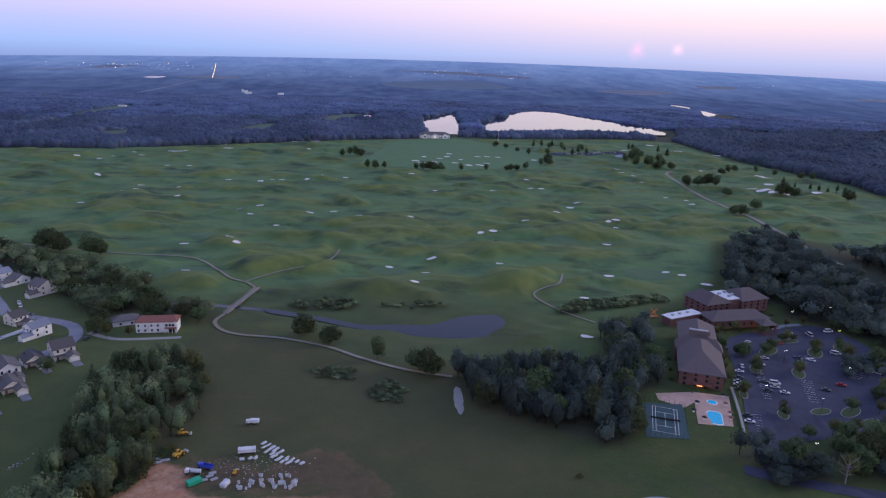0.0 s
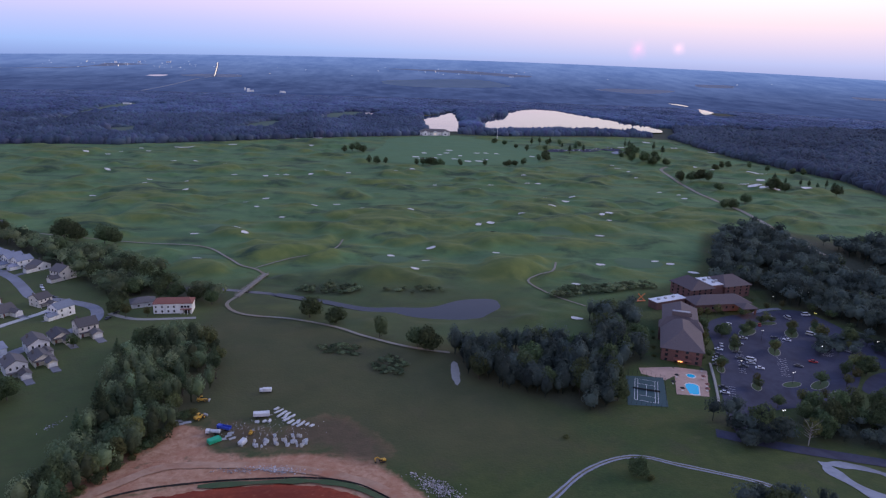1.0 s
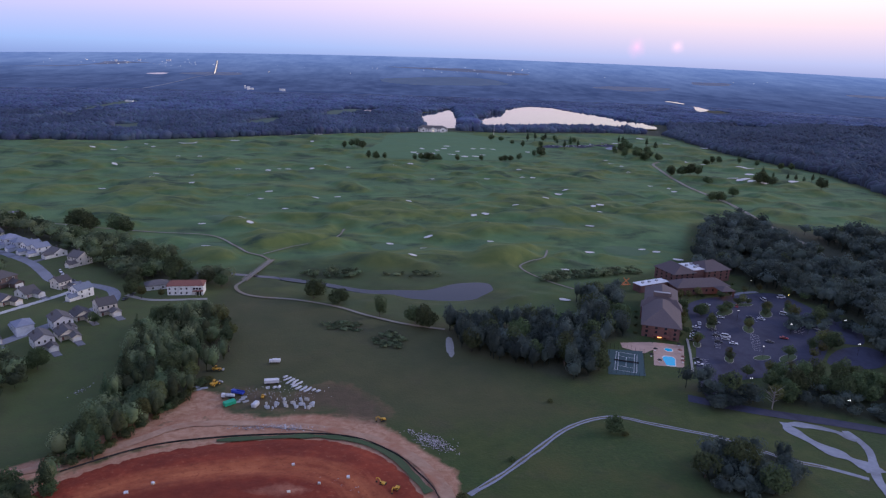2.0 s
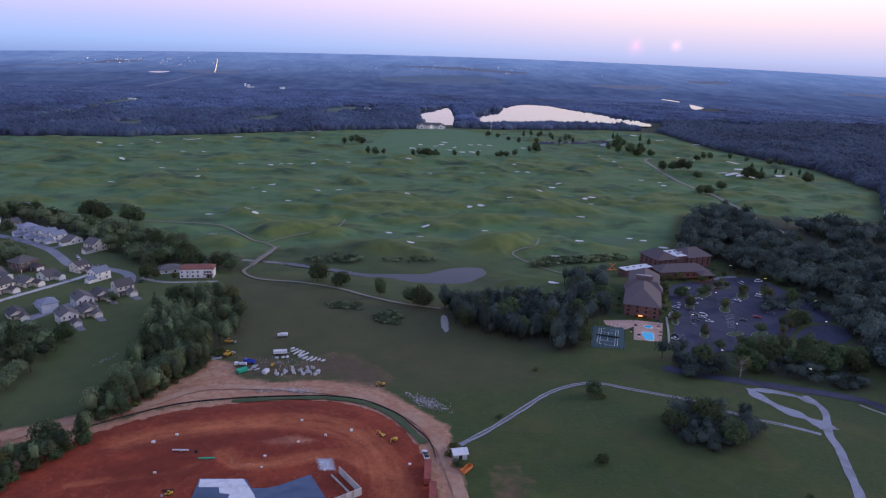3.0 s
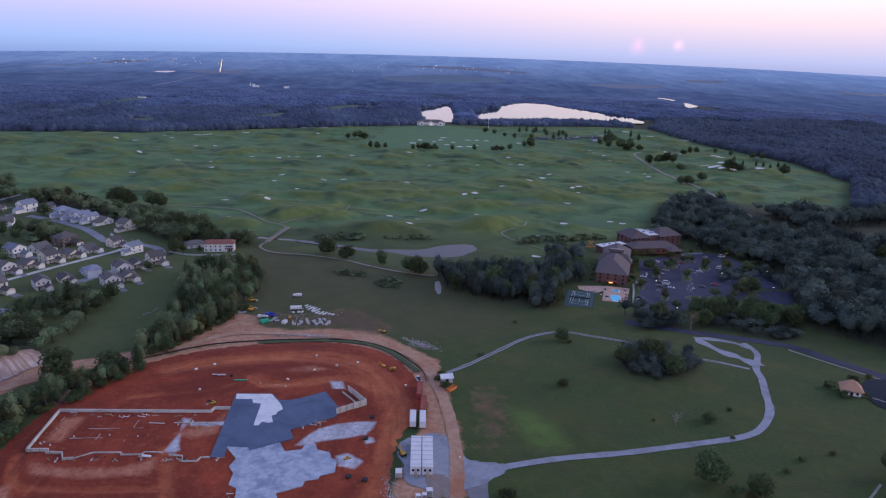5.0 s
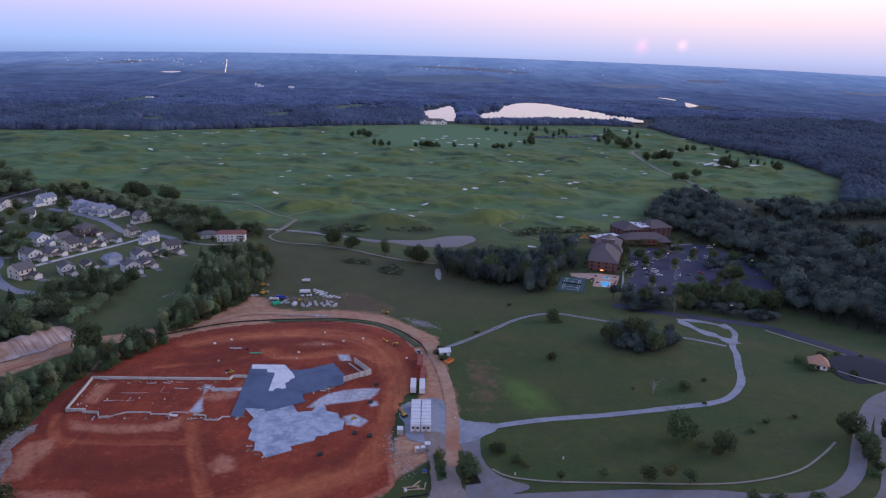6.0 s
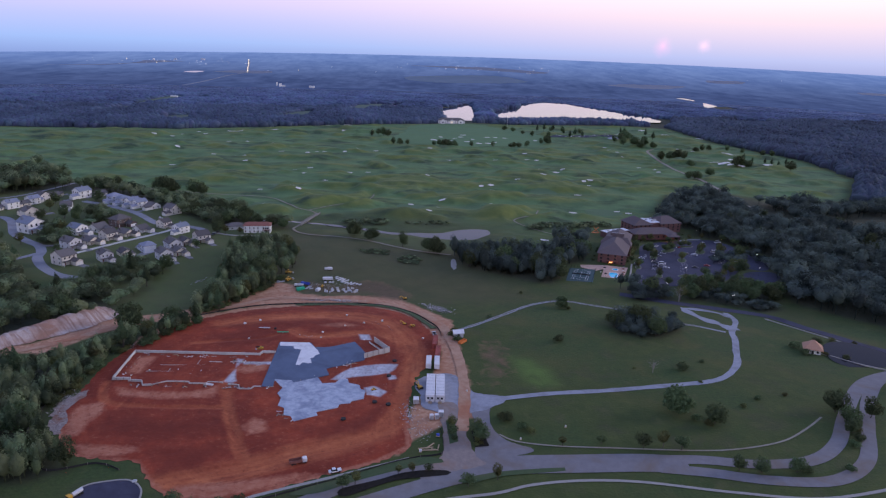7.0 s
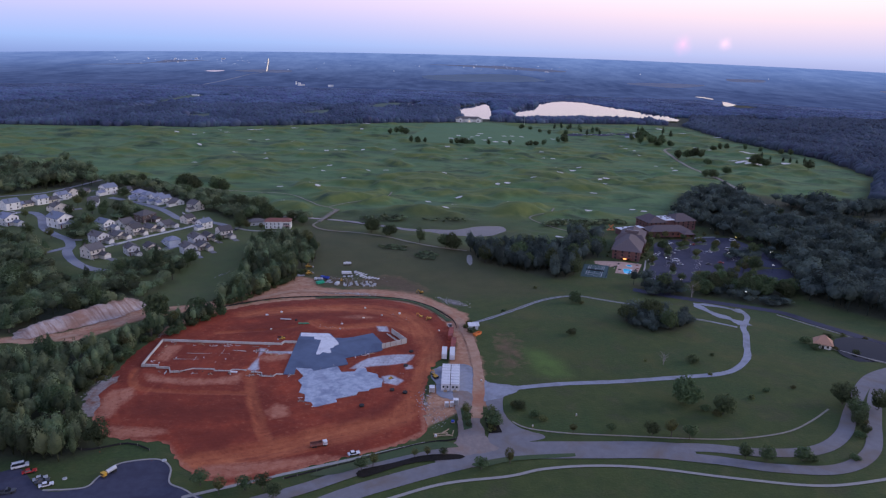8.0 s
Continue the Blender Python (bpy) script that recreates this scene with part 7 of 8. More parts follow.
for pts, h in (([(-22, 115), (-10, 123)], 3.2), ([(-10, 123), (-18.5, 136)], 3.0), ([(-13, 122), (-21, 134)], 1.2)):
    footing(pts, 0.7, h)


random.seed(53)
for x0, y0, x1, y1, n in ((-130, 115, -76, 114.5, 16), (-126, 84, -70, 82, 26), (-131, 112, -131, 92, 6), (-64, 82, -40, 96, 8), (-54, 62, -46, 52, 6), (-86, 110, -70, 104, 12), (-36, 104, -22, 112, 8)):
    for i in range(n):
        u = random.random()
        x, y = x0 + (x1 - x0) * u + random.uniform(-1.5, 1.5), y0 + (y1 - y0) * u + random.uniform(-2.2, 1.2)
        l, m = random.uniform(0.8, 3.4), random.choice((M_TIMBER, M_TIMBERGREY, M_WHITEPAINT, M_DARK, M_CONCRETE))
        o = new("form_board", bpy.data.meshes.new("form_board"))
        bm = boxes((-l / 2, l / 2, -0.14, 0.14, 0, 0.1), (-l / 2 + 0.1, -l / 2 + 0.25, 0.14, 0.3, -0.1, 0.5))
        bm.to_mesh(o.data)
        bm.free()
        o.data.materials.append(m)
        o.matrix_basis = pose(x, y, land_at(x, y) + 0.55, random.uniform(-3, 3), random.uniform(-3, 3), random.choice((0, 90, 20, -30)) + random.uniform(-9, 9))
        tagged(o, "loose formwork board on red clay beside the footing", "board", "formwork boards")


def office():
    o = thing("site_office", "white double site office trailer with ribbed roofs", "office trailer", pose(12.6, 82, 0.2, 0, 0, -2))
    for x in (-2.15, 2.15):
        b = part("trailer_body", bevelled(boxes((x - 2.0, x + 2.0, -10.5, 10.5, 0.6, 3.6)), 0.06), M_WHITEPAINT, o)
        part("skirt", boxes((x - 1.95, x + 1.95, -10.4, 10.4, 0, 0.6)), M_GREYS, o)
        for y in range(-9, 10, 3):
            part("roof_seam", boxes((x - 2.0, x + 2.0, y - 0.06, y + 0.06, 3.6, 3.68)), M_STEEL, b)
        for k in (-0.9, 0.9):
            window(o, x + k, -10.5, 1.6, 0.9, 1.0, "-y")
        part("door", boxes((x - 0.45, x + 0.45, -10.57, -10.5, 0.7, 2.7)), M_STEEL, o)
        part("step", boxes((x - 0.8, x + 0.8, -11.6, -10.6, 0, 0.6)), M_TIMBER, o)
    # dark strip laid along the gap between the two trailers, no air unit
    part("air_unit", boxes((-0.14, 0.14, -10, 10, 3.0, 3.4)), M_DARK, o)


office()


def long_box(name, x, y, heading, l, w, h, material, label, category, ribs=True, wheels=False):
    o = thing(name, label, category, pose(x, y, land_at(x, y) + 0.2, 0, 0, heading))
    z0 = 0.8 if wheels else 0.15
    part("body", bevelled(boxes((-w / 2, w / 2, -l / 2, l / 2, z0, h)), 0.05), material, o)
    if ribs:
        n = int(l / 1.2)
        for i in range(n):
            yy = -l / 2 + (i + 0.5) * l / n
            part("rib", boxes((-w / 2 - 0.05, w / 2 + 0.05, yy - 0.09, yy + 0.09, z0 + 0.1, h + 0.04)), material, o)
    if wheels:
        for yy in (-l * 0.3, -l * 0.2, l * 0.34):
            for xx in (-w * 0.45, w * 0.45):
                part("wheel", drum(bmesh.new(), (xx, yy, 0.48), (1, 0, 0), 0.48, 0.3, 10), M_DARK, o)
        part("drawbar", boxes((-0.1, 0.1, l / 2, l / 2 + 1.2, 0.6, 0.75)), M_STEEL, o)
    else:
        part("end_door", boxes((-w * 0.44, w * 0.44, -l / 2 - 0.08, -l / 2, z0 + 0.1, h - 0.15)), M_STEEL if material is M_WHITEPAINT else material, o)
    return o


long_box("storage_trailer", 9.8, 108.5, -2, 9.6, 2.5, 3.4, M_WHITEPAINT, "white ribbed storage trailer", "trailer", wheels=True)
long_box("storage_trailer", 13.8, 108, -2, 10.2, 2.5, 3.4, M_WHITEPAINT, "white ribbed storage trailer", "trailer", wheels=True)
long_box("shipping_container", 14.6, 121, -4, 12.2, 2.5, 2.9, M_RUST, "weathered red shipping container", "container")
long_box("shipping_container", 13.4, 134.5, -4, 12.2, 2.5, 2.9, M_RUST, "weathered red shipping container", "container")
long_box("portable_toilet", 10.6, 57, 10, 1.6, 1.6, 2.3, M_WHITEPAINT, "white portable toilet cabin", "cabin", ribs=False)
long_box("portable_toilet", 12.8, 57.4, 10, 1.6, 1.6, 2.3, M_WHITEPAINT, "white portable toilet cabin", "cabin", ribs=False)
long_box("tool_shed", 14.6, 59.5, 0, 2.2, 2.2, 2.6, M_WHITEPAINT, "small white tool shed on gravel", "shed", ribs=False)
long_box("tool_shed", 4.0, 71, 0, 3, 2.4, 2.4, M_WHITEPAINT, "small white tool shed on gravel", "shed", ribs=False)
car("pickup", 0, 13.2, 147, 100, 0.3)


def shed():
    s = thing("grey_shed", "small grey shed with a pale roof beside the dirt road", "shed", pose(26, 146.5, land_at(26, 146.5), 0, 0, 10))
    part("wall", boxes((-2.6, 2.6, -2, 2, -0.3, 2.6)), M_GREYS, s)
    part("roof", gable_roof(bmesh.new(), -2.6, 2.6, -2, 2, 2.6, 1.1), M_MEMBRANE, s)
    part("door", boxes((-0.7, 0.7, -2.07, -2.0, 0, 2.1)), M_DARK, s)


shed()


def tracks(parent, l, w, r=0.45):
    for s in (-1, 1):
        bm = boxes((-l / 2 + r, l / 2 - r, s * w / 2 - 0.28, s * w / 2 + 0.28, 0.02, 2 * r))
        part("crawler_track", bm, M_DARK, parent)
        for x in (-l / 2 + r, l / 2 - r):
            part("track_wheel", drum(bmesh.new(), (x, s * w / 2, r), (0, 1, 0), r, 0.6, 12), M_DARK, parent)


def excavator(x, y, heading, label="yellow crawler excavator with its arm folded", material=None, s=1.0):
    mt = material or M_YELLOW
    e = thing("excavator", label, "excavator", pose(x, y, land_at(x, y) + 0.2, 0, 0, heading))
    tracks(e, 4.2, 2.6)
    part("house_body", bevelled(boxes((-2.4, 1.3, -1.35, 1.35, 1.05, 2.2)), 0.15), mt, e)
    cab = part("cab", bevelled(boxes((0.1, 1.6, 0.3, 1.35, 1.1, 2.95)), 0.1), mt, e)
    part("cab_window", boxes((0.3, 1.63, 0.28, 1.38, 1.9, 2.75)), M_GLASS, cab)
    part("counterweight", bevelled(boxes((-2.9, -2.41, -1.3, 1.3, 1.1, 2.1)), 0.15), M_DARK, e)
    part("boom", tube(tube(bmesh.new(), (1.2, -0.3, 1.8), (3.6, -0.3, 4.4), 0.32, 6), (3.6, -0.3, 4.4), (5.6, -0.3, 3.6), 0.3, 6), mt, e)
    part("stick", tube(bmesh.new(), (5.6, -0.3, 3.7), (5.2, -0.3, 1.2), 0.24, 6), mt, e)
    part("bucket", bevelled(boxes((4.5, 5.6, -0.8, 0.2, 0.1, 1.2)), 0.15), M_DARK, e)
    e.scale = (s, s, s)
    return e


def loader(x, y, heading, label="yellow wheel loader with its bucket down", s=1.0):
    e = thing("wheel_loader", label, "wheel loader", pose(x, y, land_at(x, y) + 0.2, 0, 0, heading))
    part("rear_body", bevelled(boxes((-3.6, -0.3, -1.2, 1.2, 0.9, 2.3)), 0.15), M_YELLOW, e)
    part("front_frame", bevelled(boxes((-0.2, 2.0, -0.9, 0.9, 0.8, 1.7)), 0.12), M_YELLOW, e)
    cab = part("cab", bevelled(boxes((-1.6, -0.1, -0.8, 0.8, 2.31, 3.5)), 0.1), M_YELLOW, e)
    part("cab_window", boxes((-1.5, -0.05, -0.83, 0.83, 2.5, 3.3)), M_GLASS, cab)
    for px in (-2.4, 1.3):
        for py in (-1.25, 1.25):
            w = part("wheel", drum(bmesh.new(), (px, py, 0.85), (0, 1, 0), 0.85, 0.6, 14), M_DARK, e)
            part("rim", drum(bmesh.new(), (px, py * 1.26, 0.85), (0, 1, 0), 0.42, 0.08, 10), M_YELLOW, w)
    for py in (-0.6, 0.6):
        part("lift_arm", tube(bmesh.new(), (0.6, py, 1.7), (3.3, py, 0.7), 0.16, 6), M_YELLOW, e)
    part("bucket", bevelled(boxes((3.1, 4.3, -1.4, 1.4, 0.1, 1.2)), 0.2), M_STEEL, e)
    e.scale = (s, s, s)


def truck(x, y, heading, cabm, bodym, label, body="box", s=1.0, cat="truck"):
    e = thing("truck", label, cat, pose(x, y, land_at(x, y) + 0.2, 0, 0, heading))
    part("chassis", boxes((-3.8, 3.6, -0.5, 0.5, 0.6, 0.9)), M_DARK, e)
    cab = part("cab", bevelled(boxes((1.7, 3.7, -1.15, 1.15, 0.7, 2.6)), 0.2), cabm, e)
    part("windscreen", boxes((2.6, 3.74, -1.0, 1.0, 1.7, 2.4)), M_GLASS, cab)
    if body == "tank":
        part("tank", drum(bmesh.new(), (-1.2, 0, 1.75), (1, 0, 0), 0.95, 4.8, 16), bodym, e)
    elif body == "dump":
        bm = boxes((-3.9, 1.4, -1.2, 1.2, 1.0, 1.2), (-3.9, 1.4, -1.25, -1.1, 1.2, 2.3), (-3.9, 1.4, 1.1, 1.25, 1.2, 2.3), (1.25, 1.4, -1.1, 1.1, 1.2, 2.6))
        part("tipper", bm, bodym, e)
    else:
        part("box_body", bevelled(boxes((-3.9, 1.5, -1.25, 1.25, 0.95, 3.0)), 0.08), bodym, e)
    for px in (-2.8, -1.6, 2.7):
        for py in (-1.0, 1.0):
            part("wheel", drum(bmesh.new(), (px, py, 0.5), (0, 1, 0), 0.5, 0.35, 12), M_DARK, e)
    e.scale = (s, s, s)
    return e


truck(-60, 270.5, 182, M_WHITEPAINT, M_WHITEPAINT, "white box truck parked on the grass", s=0.72)
truck(-71, 237, 160, M_TRUCKBLUE, M_TRUCKBLUE, "blue truck with an open tipper", "dump", 0.8)
truck(-74.5, 233.5, 175, M_WHITEPAINT, M_PIPE, "white tanker truck in the yard", "tank", 0.8)
truck(-39, 23.5, 20, M_WHITEPAINT, M_TERRA, "white articulated dump truck on the clay", "dump", 0.85)
truck(-110, 2.2, 243, M_YELLOW, M_PIPE, "yellow utility truck with a white tank", "tank", 0.78)
loader(-86, 261.5, 5, s=0.72)
loader(-83, 246, 55, "yellow road grader beside the grove", 0.8)
loader(-59, 234, 80, "small yellow loader among stacked pipes", 0.5)
loader(-75.5, 124, 200, "yellow loader at the slab's edge", 0.5)
loader(-15, 82, 30, "small yellow loader on rubble", 0.4)
excavator(5.5, 84.5, 120, s=0.65)
excavator(-4.5, 212, 200, "yellow excavator beside the dirt road", s=0.55)
excavator(1.5, 158, 240, "pale excavator on the red clay", s=0.55)
excavator(-3.5, 161.5, 150, "yellow excavator on the red clay", s=0.5)
for x, y, a in ((28, 138, 50),):
    d = thing("orange_skip", "orange open skip beside the shed", "skip", pose(x, y, land_at(x, y) + 0.1, 0, 0, a))
    part("floor", boxes((-2.6, 2.6, -0.9, 0.9, 0, 0.15)), M_ORANGE, d)
    for r in ((-2.6, 2.6, -1.0, -0.9, 0, 1.2), (-2.6, 2.6, 0.9, 1.0, 0, 1.2), (-2.7, -2.6, -1, 1, 0, 1.2), (2.6, 2.7, -1, 1, 0, 1.2)):
        part("side", boxes(r), M_ORANGE, d)
g = thing("green_dumpster", "bright green covered dumpster among materials", "dumpster", pose(-72.5, 227.5, land_at(-72, 227) + 0.15, 0, 0, 40))
part("bin", bevelled(boxes((-2.6, 2.6, -1.3, 1.3, 0.1, 1.7)), 0.08), M_DUMPGREEN, g)
for i in range(6):
    part("rib", boxes((-2.4 + i * 0.9, -2.2 + i * 0.9, -1.36, 1.36, 0.2, 1.76)), M_DUMPGREEN, g)
w = thing("white_tank", "white plastic water tank", "tank", pose(-61, 226, land_at(-61, 226) + 0.1, 0, 0, 70))
part("tank", bevelled(boxes((-2.0, 2.0, -1.2, 1.2, 0.2, 2.0)), 0.4), M_PIPE, w)
part("cradle", boxes((-1.8, 1.8, -1.0, 1.0, 0, 0.3)), M_STEEL, w)
long_box("flat_trailer", -57.5, 247.5, -82, 6.8, 2.4, 2.3, M_WHITEPAINT, "white enclosed trailer on bare earth", "trailer", wheels=True)

# stacked pipes, rings and boards in the yard
random.seed(17)


def pipe_stack(x, y, heading, n, l, r, material=None, label="stack of white plastic pipes"):
    t = thing("pipe_stack", label, "pipes", pose(x, y, land_at(x, y) + 0.1, 0, 0, heading), "pipe stacks")
    k = 0
    for lay in range(2):
        for i in range(n - lay):
            zz = r + lay * r * 1.75
            part("pipe", drum(bmesh.new(), (random.uniform(-0.2, 0.2), (i - (n - lay - 1) / 2) * 2.05 * r, zz), (1, 0, 0), r, l, 8), material or M_PIPE, t)


for row, (ox, oy, count) in enumerate(((-52.5, 254.5, 5), (-51.5, 251.5, 9), (-50, 248.5, 6), (-47, 244.5, 4))):
    for i in range(count):
        if random.random() < 0.9:
            px, py = ox + i * 2.5 * 0.82 + random.uniform(-0.3, 0.3), oy - i * 2.5 * 0.57 + random.uniform(-0.3, 0.3)
            pipe_stack(px, py, 55 + random.uniform(-8, 8), 4, random.uniform(1.7, 2.6), random.uniform(0.11, 0.17))
for x, y, a in ((-68, 232, 30), (-66, 230, 35), (-69.5, 229.5, 25), (-67.5, 234, 20)):
    pipe_stack(x, y, a, 5, 2.6, 0.13, M_STEEL, "stack of grey steel bars")
for x, y, a in ((-90, 241, 15), (-91, 243.5, 12), (-87.5, 242.5, 18)):
    pipe_stack(x, y, a, 6, 3.2, 0.12, M_STEEL, "stack of grey steel bars")
for x, y, a in ((-55.5, 243.5, 60), (-58.5, 243, 10), (-53.5, 244, 70)):
    pipe_stack(x, y, a, 3, 1.8, 0.22)


def ring(x, y, r=0.85):
    bm = bmesh.new()
    n, h = 14, random.uniform(0.7, 1.3)
    v = [[bm.verts.new((q * math.cos(2 * math.pi * i / n), q * math.sin(2 * math.pi * i / n), z)) for i in range(n)] for q, z in ((r, 0), (r, h), (r * 0.72, h), (r * 0.72, 0.05))]
    for a, b in ((0, 1), (1, 2), (2, 3)):
        for i in range(n):
            j = (i + 1) % n
            bm.faces.new((v[a][i], v[a][j], v[b][j], v[b][i]))
    me = bpy.data.meshes.new("manhole_ring")
    bm.to_mesh(me)
    bm.free()
    me.materials.append(M_CONCRETE if random.random() < 0.5 else M_PIPE)
    o = new("manhole_ring", me)
    o.matrix_basis = pose(x, y, land_at(x, y) + 0.12)
    tagged(o, "pale concrete manhole ring in the materials yard", "concrete ring", "manhole rings")


for i in range(34):
    u = random.random()
    ring(-57 + 24 * u + random.uniform(-1, 1), 226 + 5 * u * (1 - u) * 2 + random.uniform(-4, 4), random.uniform(0.45, 0.8))


def debris(name, x, y, a, b, turn, n, size, material, label, category, seed):
    rng = np.random.RandomState(seed)
    q = rng.normal(size=(n, 2)) * 0.42
    c, s = math.cos(radians(turn)), math.sin(radians(turn))
    px, py = x + q[:, 0] * a * c - q[:, 1] * b * s, y + q[:, 0] * a * s + q[:, 1] * b * c
    r = size * 0.62 * (0.3 + rng.rand(n, 3))
    r[:, 2] *= 0.5
    v, t = clumps(np.stack([px, py, land(px, py) + 0.15 + r[:, 2] * 0.5], -1), r, rng, ICO1, 0.4)
    o = new(name, fast_mesh(name, v, t, material))
    tagged(o, label, category, kind="stuff")


M_RUBBLEMIX = island_tones(surface("rubble_pieces", (0.24, 0.225, 0.235), (0.46, 0.44, 0.46), 1.0, bump=0.3), 0.6)
debris("rubble_pile", -44, 206.5, 12, 3, -5, 480, 0.5, M_RUBBLEMIX, "strewn rubble and broken boards", "rubble", 1)
debris("rubble_pile", -58, 206, 9, 2.5, 5, 70, 0.5, M_RUBBLEMIX, "strewn grey rubble", "rubble", 2)
debris("rubble_pile", 16, 193, 12, 5, -48, 420, 0.5, M_RUBBLEMIX, "scattered pale rubble on bare earth", "rubble", 3)
debris("rubble_pile", 8, 202, 4, 2, -40, 30, 0.5, M_RUBBLEMIX, "scattered pale rubble on bare earth", "rubble", 4)
debris("rubble_pile", -14, 80, 4, 3, 20, 60, 0.6, M_RUBBLEMIX, "grey rubble beside the slab", "rubble", 5)
debris("rubble_pile", 1, 62, 4, 12, 0, 110, 0.5, M_RUBBLEMIX, "pale rubble bank at the site edge", "rubble", 6)
debris("rubble_pile", -146, 70, 4, 16, 5, 300, 0.4, M_RUBBLEMIX, "pale stones along the site bank", "rubble", 7)
debris("rubble_pile", -137, 128, 3, 14, -35, 160, 0.35, M_RUBBLEMIX, "pale stones along the site bank", "rubble", 8)
debris("rubble_pile", -142, 240, 2, 8, -20, 30, 0.5, M_RUBBLEMIX, "pale pipe scraps in the meadow", "rubble", 9)
M_LITTER = island_tones(surface("building_litter", (0.22, 0.21, 0.21), (0.62, 0.61, 0.60), 2.0, bump=0.2), 0.7)
for i, (x, y, a, b, turn, n, size) in enumerate(((-14, 82, 8, 7, 20, 120, 0.36), (-28, 109, 9, 4, 30, 90, 0.3), (-98, 83, 26, 2.2, 0, 150, 0.34), (-70, 112, 8, 9, 0, 90, 0.32), (-52, 143, 12, 5, 0, 60, 0.3),
                                               (-20, 160, 14, 7, -30, 60, 0.32), (6, 47, 6, 9, 0, 120, 0.34), (-48, 234, 16, 12, 0, 160, 0.34), (-66, 238, 14, 8, 20, 120, 0.3))):
    debris("litter", x, y, a, b, turn, n, size, M_LITTER, "small offcuts and litter strewn over bare earth", "litter", 60 + i)
debris("clods", -70, 60, 60, 60, 0, 260, 0.35, M_SOIL, "loose clods of red clay", "earth", 10)
debris("clods", -55, 165, 60, 22, 0, 200, 0.35, M_SOIL, "loose clods of red clay", "earth", 12)


def crate(x, y, sx, sy, h, a, material, label):
    sx, sy, h = sx * 0.6, sy * 0.6, h * 0.6
    bm = bevelled(boxes((-sx / 2, sx / 2, -sy / 2, sy / 2, 0, h)), 0.06)
    o = thing("material_pallet", label, "pallet", pose(x, y, land_at(x, y) + 0.45, 0, 0, a), "pallets")
    part("load", bm, material, o)
    part("pallet_base", boxes((-sx / 2 - 0.1, sx / 2 + 0.1, -sy / 2 - 0.1, sy / 2 + 0.1, -0.3, 0)), M_TIMBER, o)


for x, y, sx, sy, h, m in ((-91, 157, 2.4, 1.8, 1.2, M_WHITEPAINT), (-84, 163, 1.8, 1.5, 1.0, M_WHITEPAINT), (-37, 175, 1.6, 1.4, 0.9, M_WHITEPAINT), (-26, 162, 1.6, 1.4, 1.0, M_CONCRETE), (-36, 157, 2, 1.4, 0.8, M_CREAM),
                           (-47, 147, 1.8, 1.4, 0.9, M_WHITEPAINT), (-16, 166, 1.8, 1.6, 1.1, M_WHITEPAINT), (7, 141, 1.4, 1.4, 1.0, M_WHITEPAINT), (-73, 150, 1.8, 1.8, 1.6, M_DARK), (-84, 137, 1.6, 1, 0.7, M_WHITEPAINT),
                           (-47, 140, 1.4, 1.2, 0.6, M_CONCRETE), (-26, 141, 1.2, 1.2, 0.6, M_CONCRETE)) + ((-24, 138, 1.2, 1.0, 0.6, M_WHITEPAINT), (-89, 84, 5.5, 1.6, 1.0, M_WHITEPAINT), (6, 32.5, 1.6, 1.4, 1.2, M_WHITEPAINT),
                           (27, 82, 1.0, 1.0, 1.2, M_WHITEPAINT), (-121, 98, 0.8, 0.8, 0.6, M_WHITEPAINT), (-108, 99, 0.8, 0.8, 0.6, M_WHITEPAINT), (-97, 98, 0.8, 0.8, 0.6, M_WHITEPAINT), (-127, 92, 0.8, 0.8, 0.6, M_WHITEPAINT),
                           (13, 44, 2.2, 1.6, 1.2, M_TRUCKBLUE), (10, 118, 1.4, 1.2, 1.0, M_YELLOW), (46, 42, 0.8, 0.4, 1.4, M_WHITEPAINT), (66, 52, 0.9, 0.4, 1.6, M_WHITEPAINT)):
    crate(x, y, sx, sy, h, random.uniform(-30, 30), m, "wrapped building material on a pallet" if sx > 1 else "small white marker box")
for x, y, a, l, m, n in ((-79, 151, -3, 6, M_PIPE, "pale pipe length on red clay"), (-68, 145.5, 2, 6, M_DUMPGREEN, "green pipe length on red clay"), (-76, 126, 5, 4, M_DARK, "dark pipe length beside the slab")):
    o = thing("pipe_length", n, "pipe", pose(x, y, land_at(x, y) + 0.6, 0, 0, a))
    part("pipe", drum(bmesh.new(), (0, 0, 0.3), (1, 0, 0), 0.3, l, 8), m, o)
    part("block", boxes((-0.3, 0.3, -0.4, 0.4, -0.3, 0.05)), M_TIMBER, o)
for x, y in ((-14, 70), (-26, 55), (-8, 68), (-7, 112), (-9, 95.5)):
    me = bpy.data.meshes.new("inlet")
    bm = bmesh.new()
    drum(bm, (0, 0, 0.2), (0, 0, 1), 1.1, 0.6, 12)
    bm.to_mesh(me)
    bm.free()
    me.materials.append(M_DARK)
    o = new("storm_inlet", me)
    o.location = (x, y, land_at(x, y) + 0.8)
    tagged(o, "dark round storm inlet in the clay", "drain", "storm inlets")
for x, y, a, l in ((8, 35, 12, 6), (10, 37, 50, 4), (9, 33.5, 5, 5), (13, 36, 80, 3), (11.5, 34, -20, 3)):
    o = thing("timber_beam", "pale timber beam lying on grass", "timber", pose(x, y, land_at(x, y) + 0.1, 0, 0, a), "loose timber")
    part("beam", boxes((-l / 2, l / 2, -0.2, 0.2, 0, 0.35)), M_TIMBER, o)


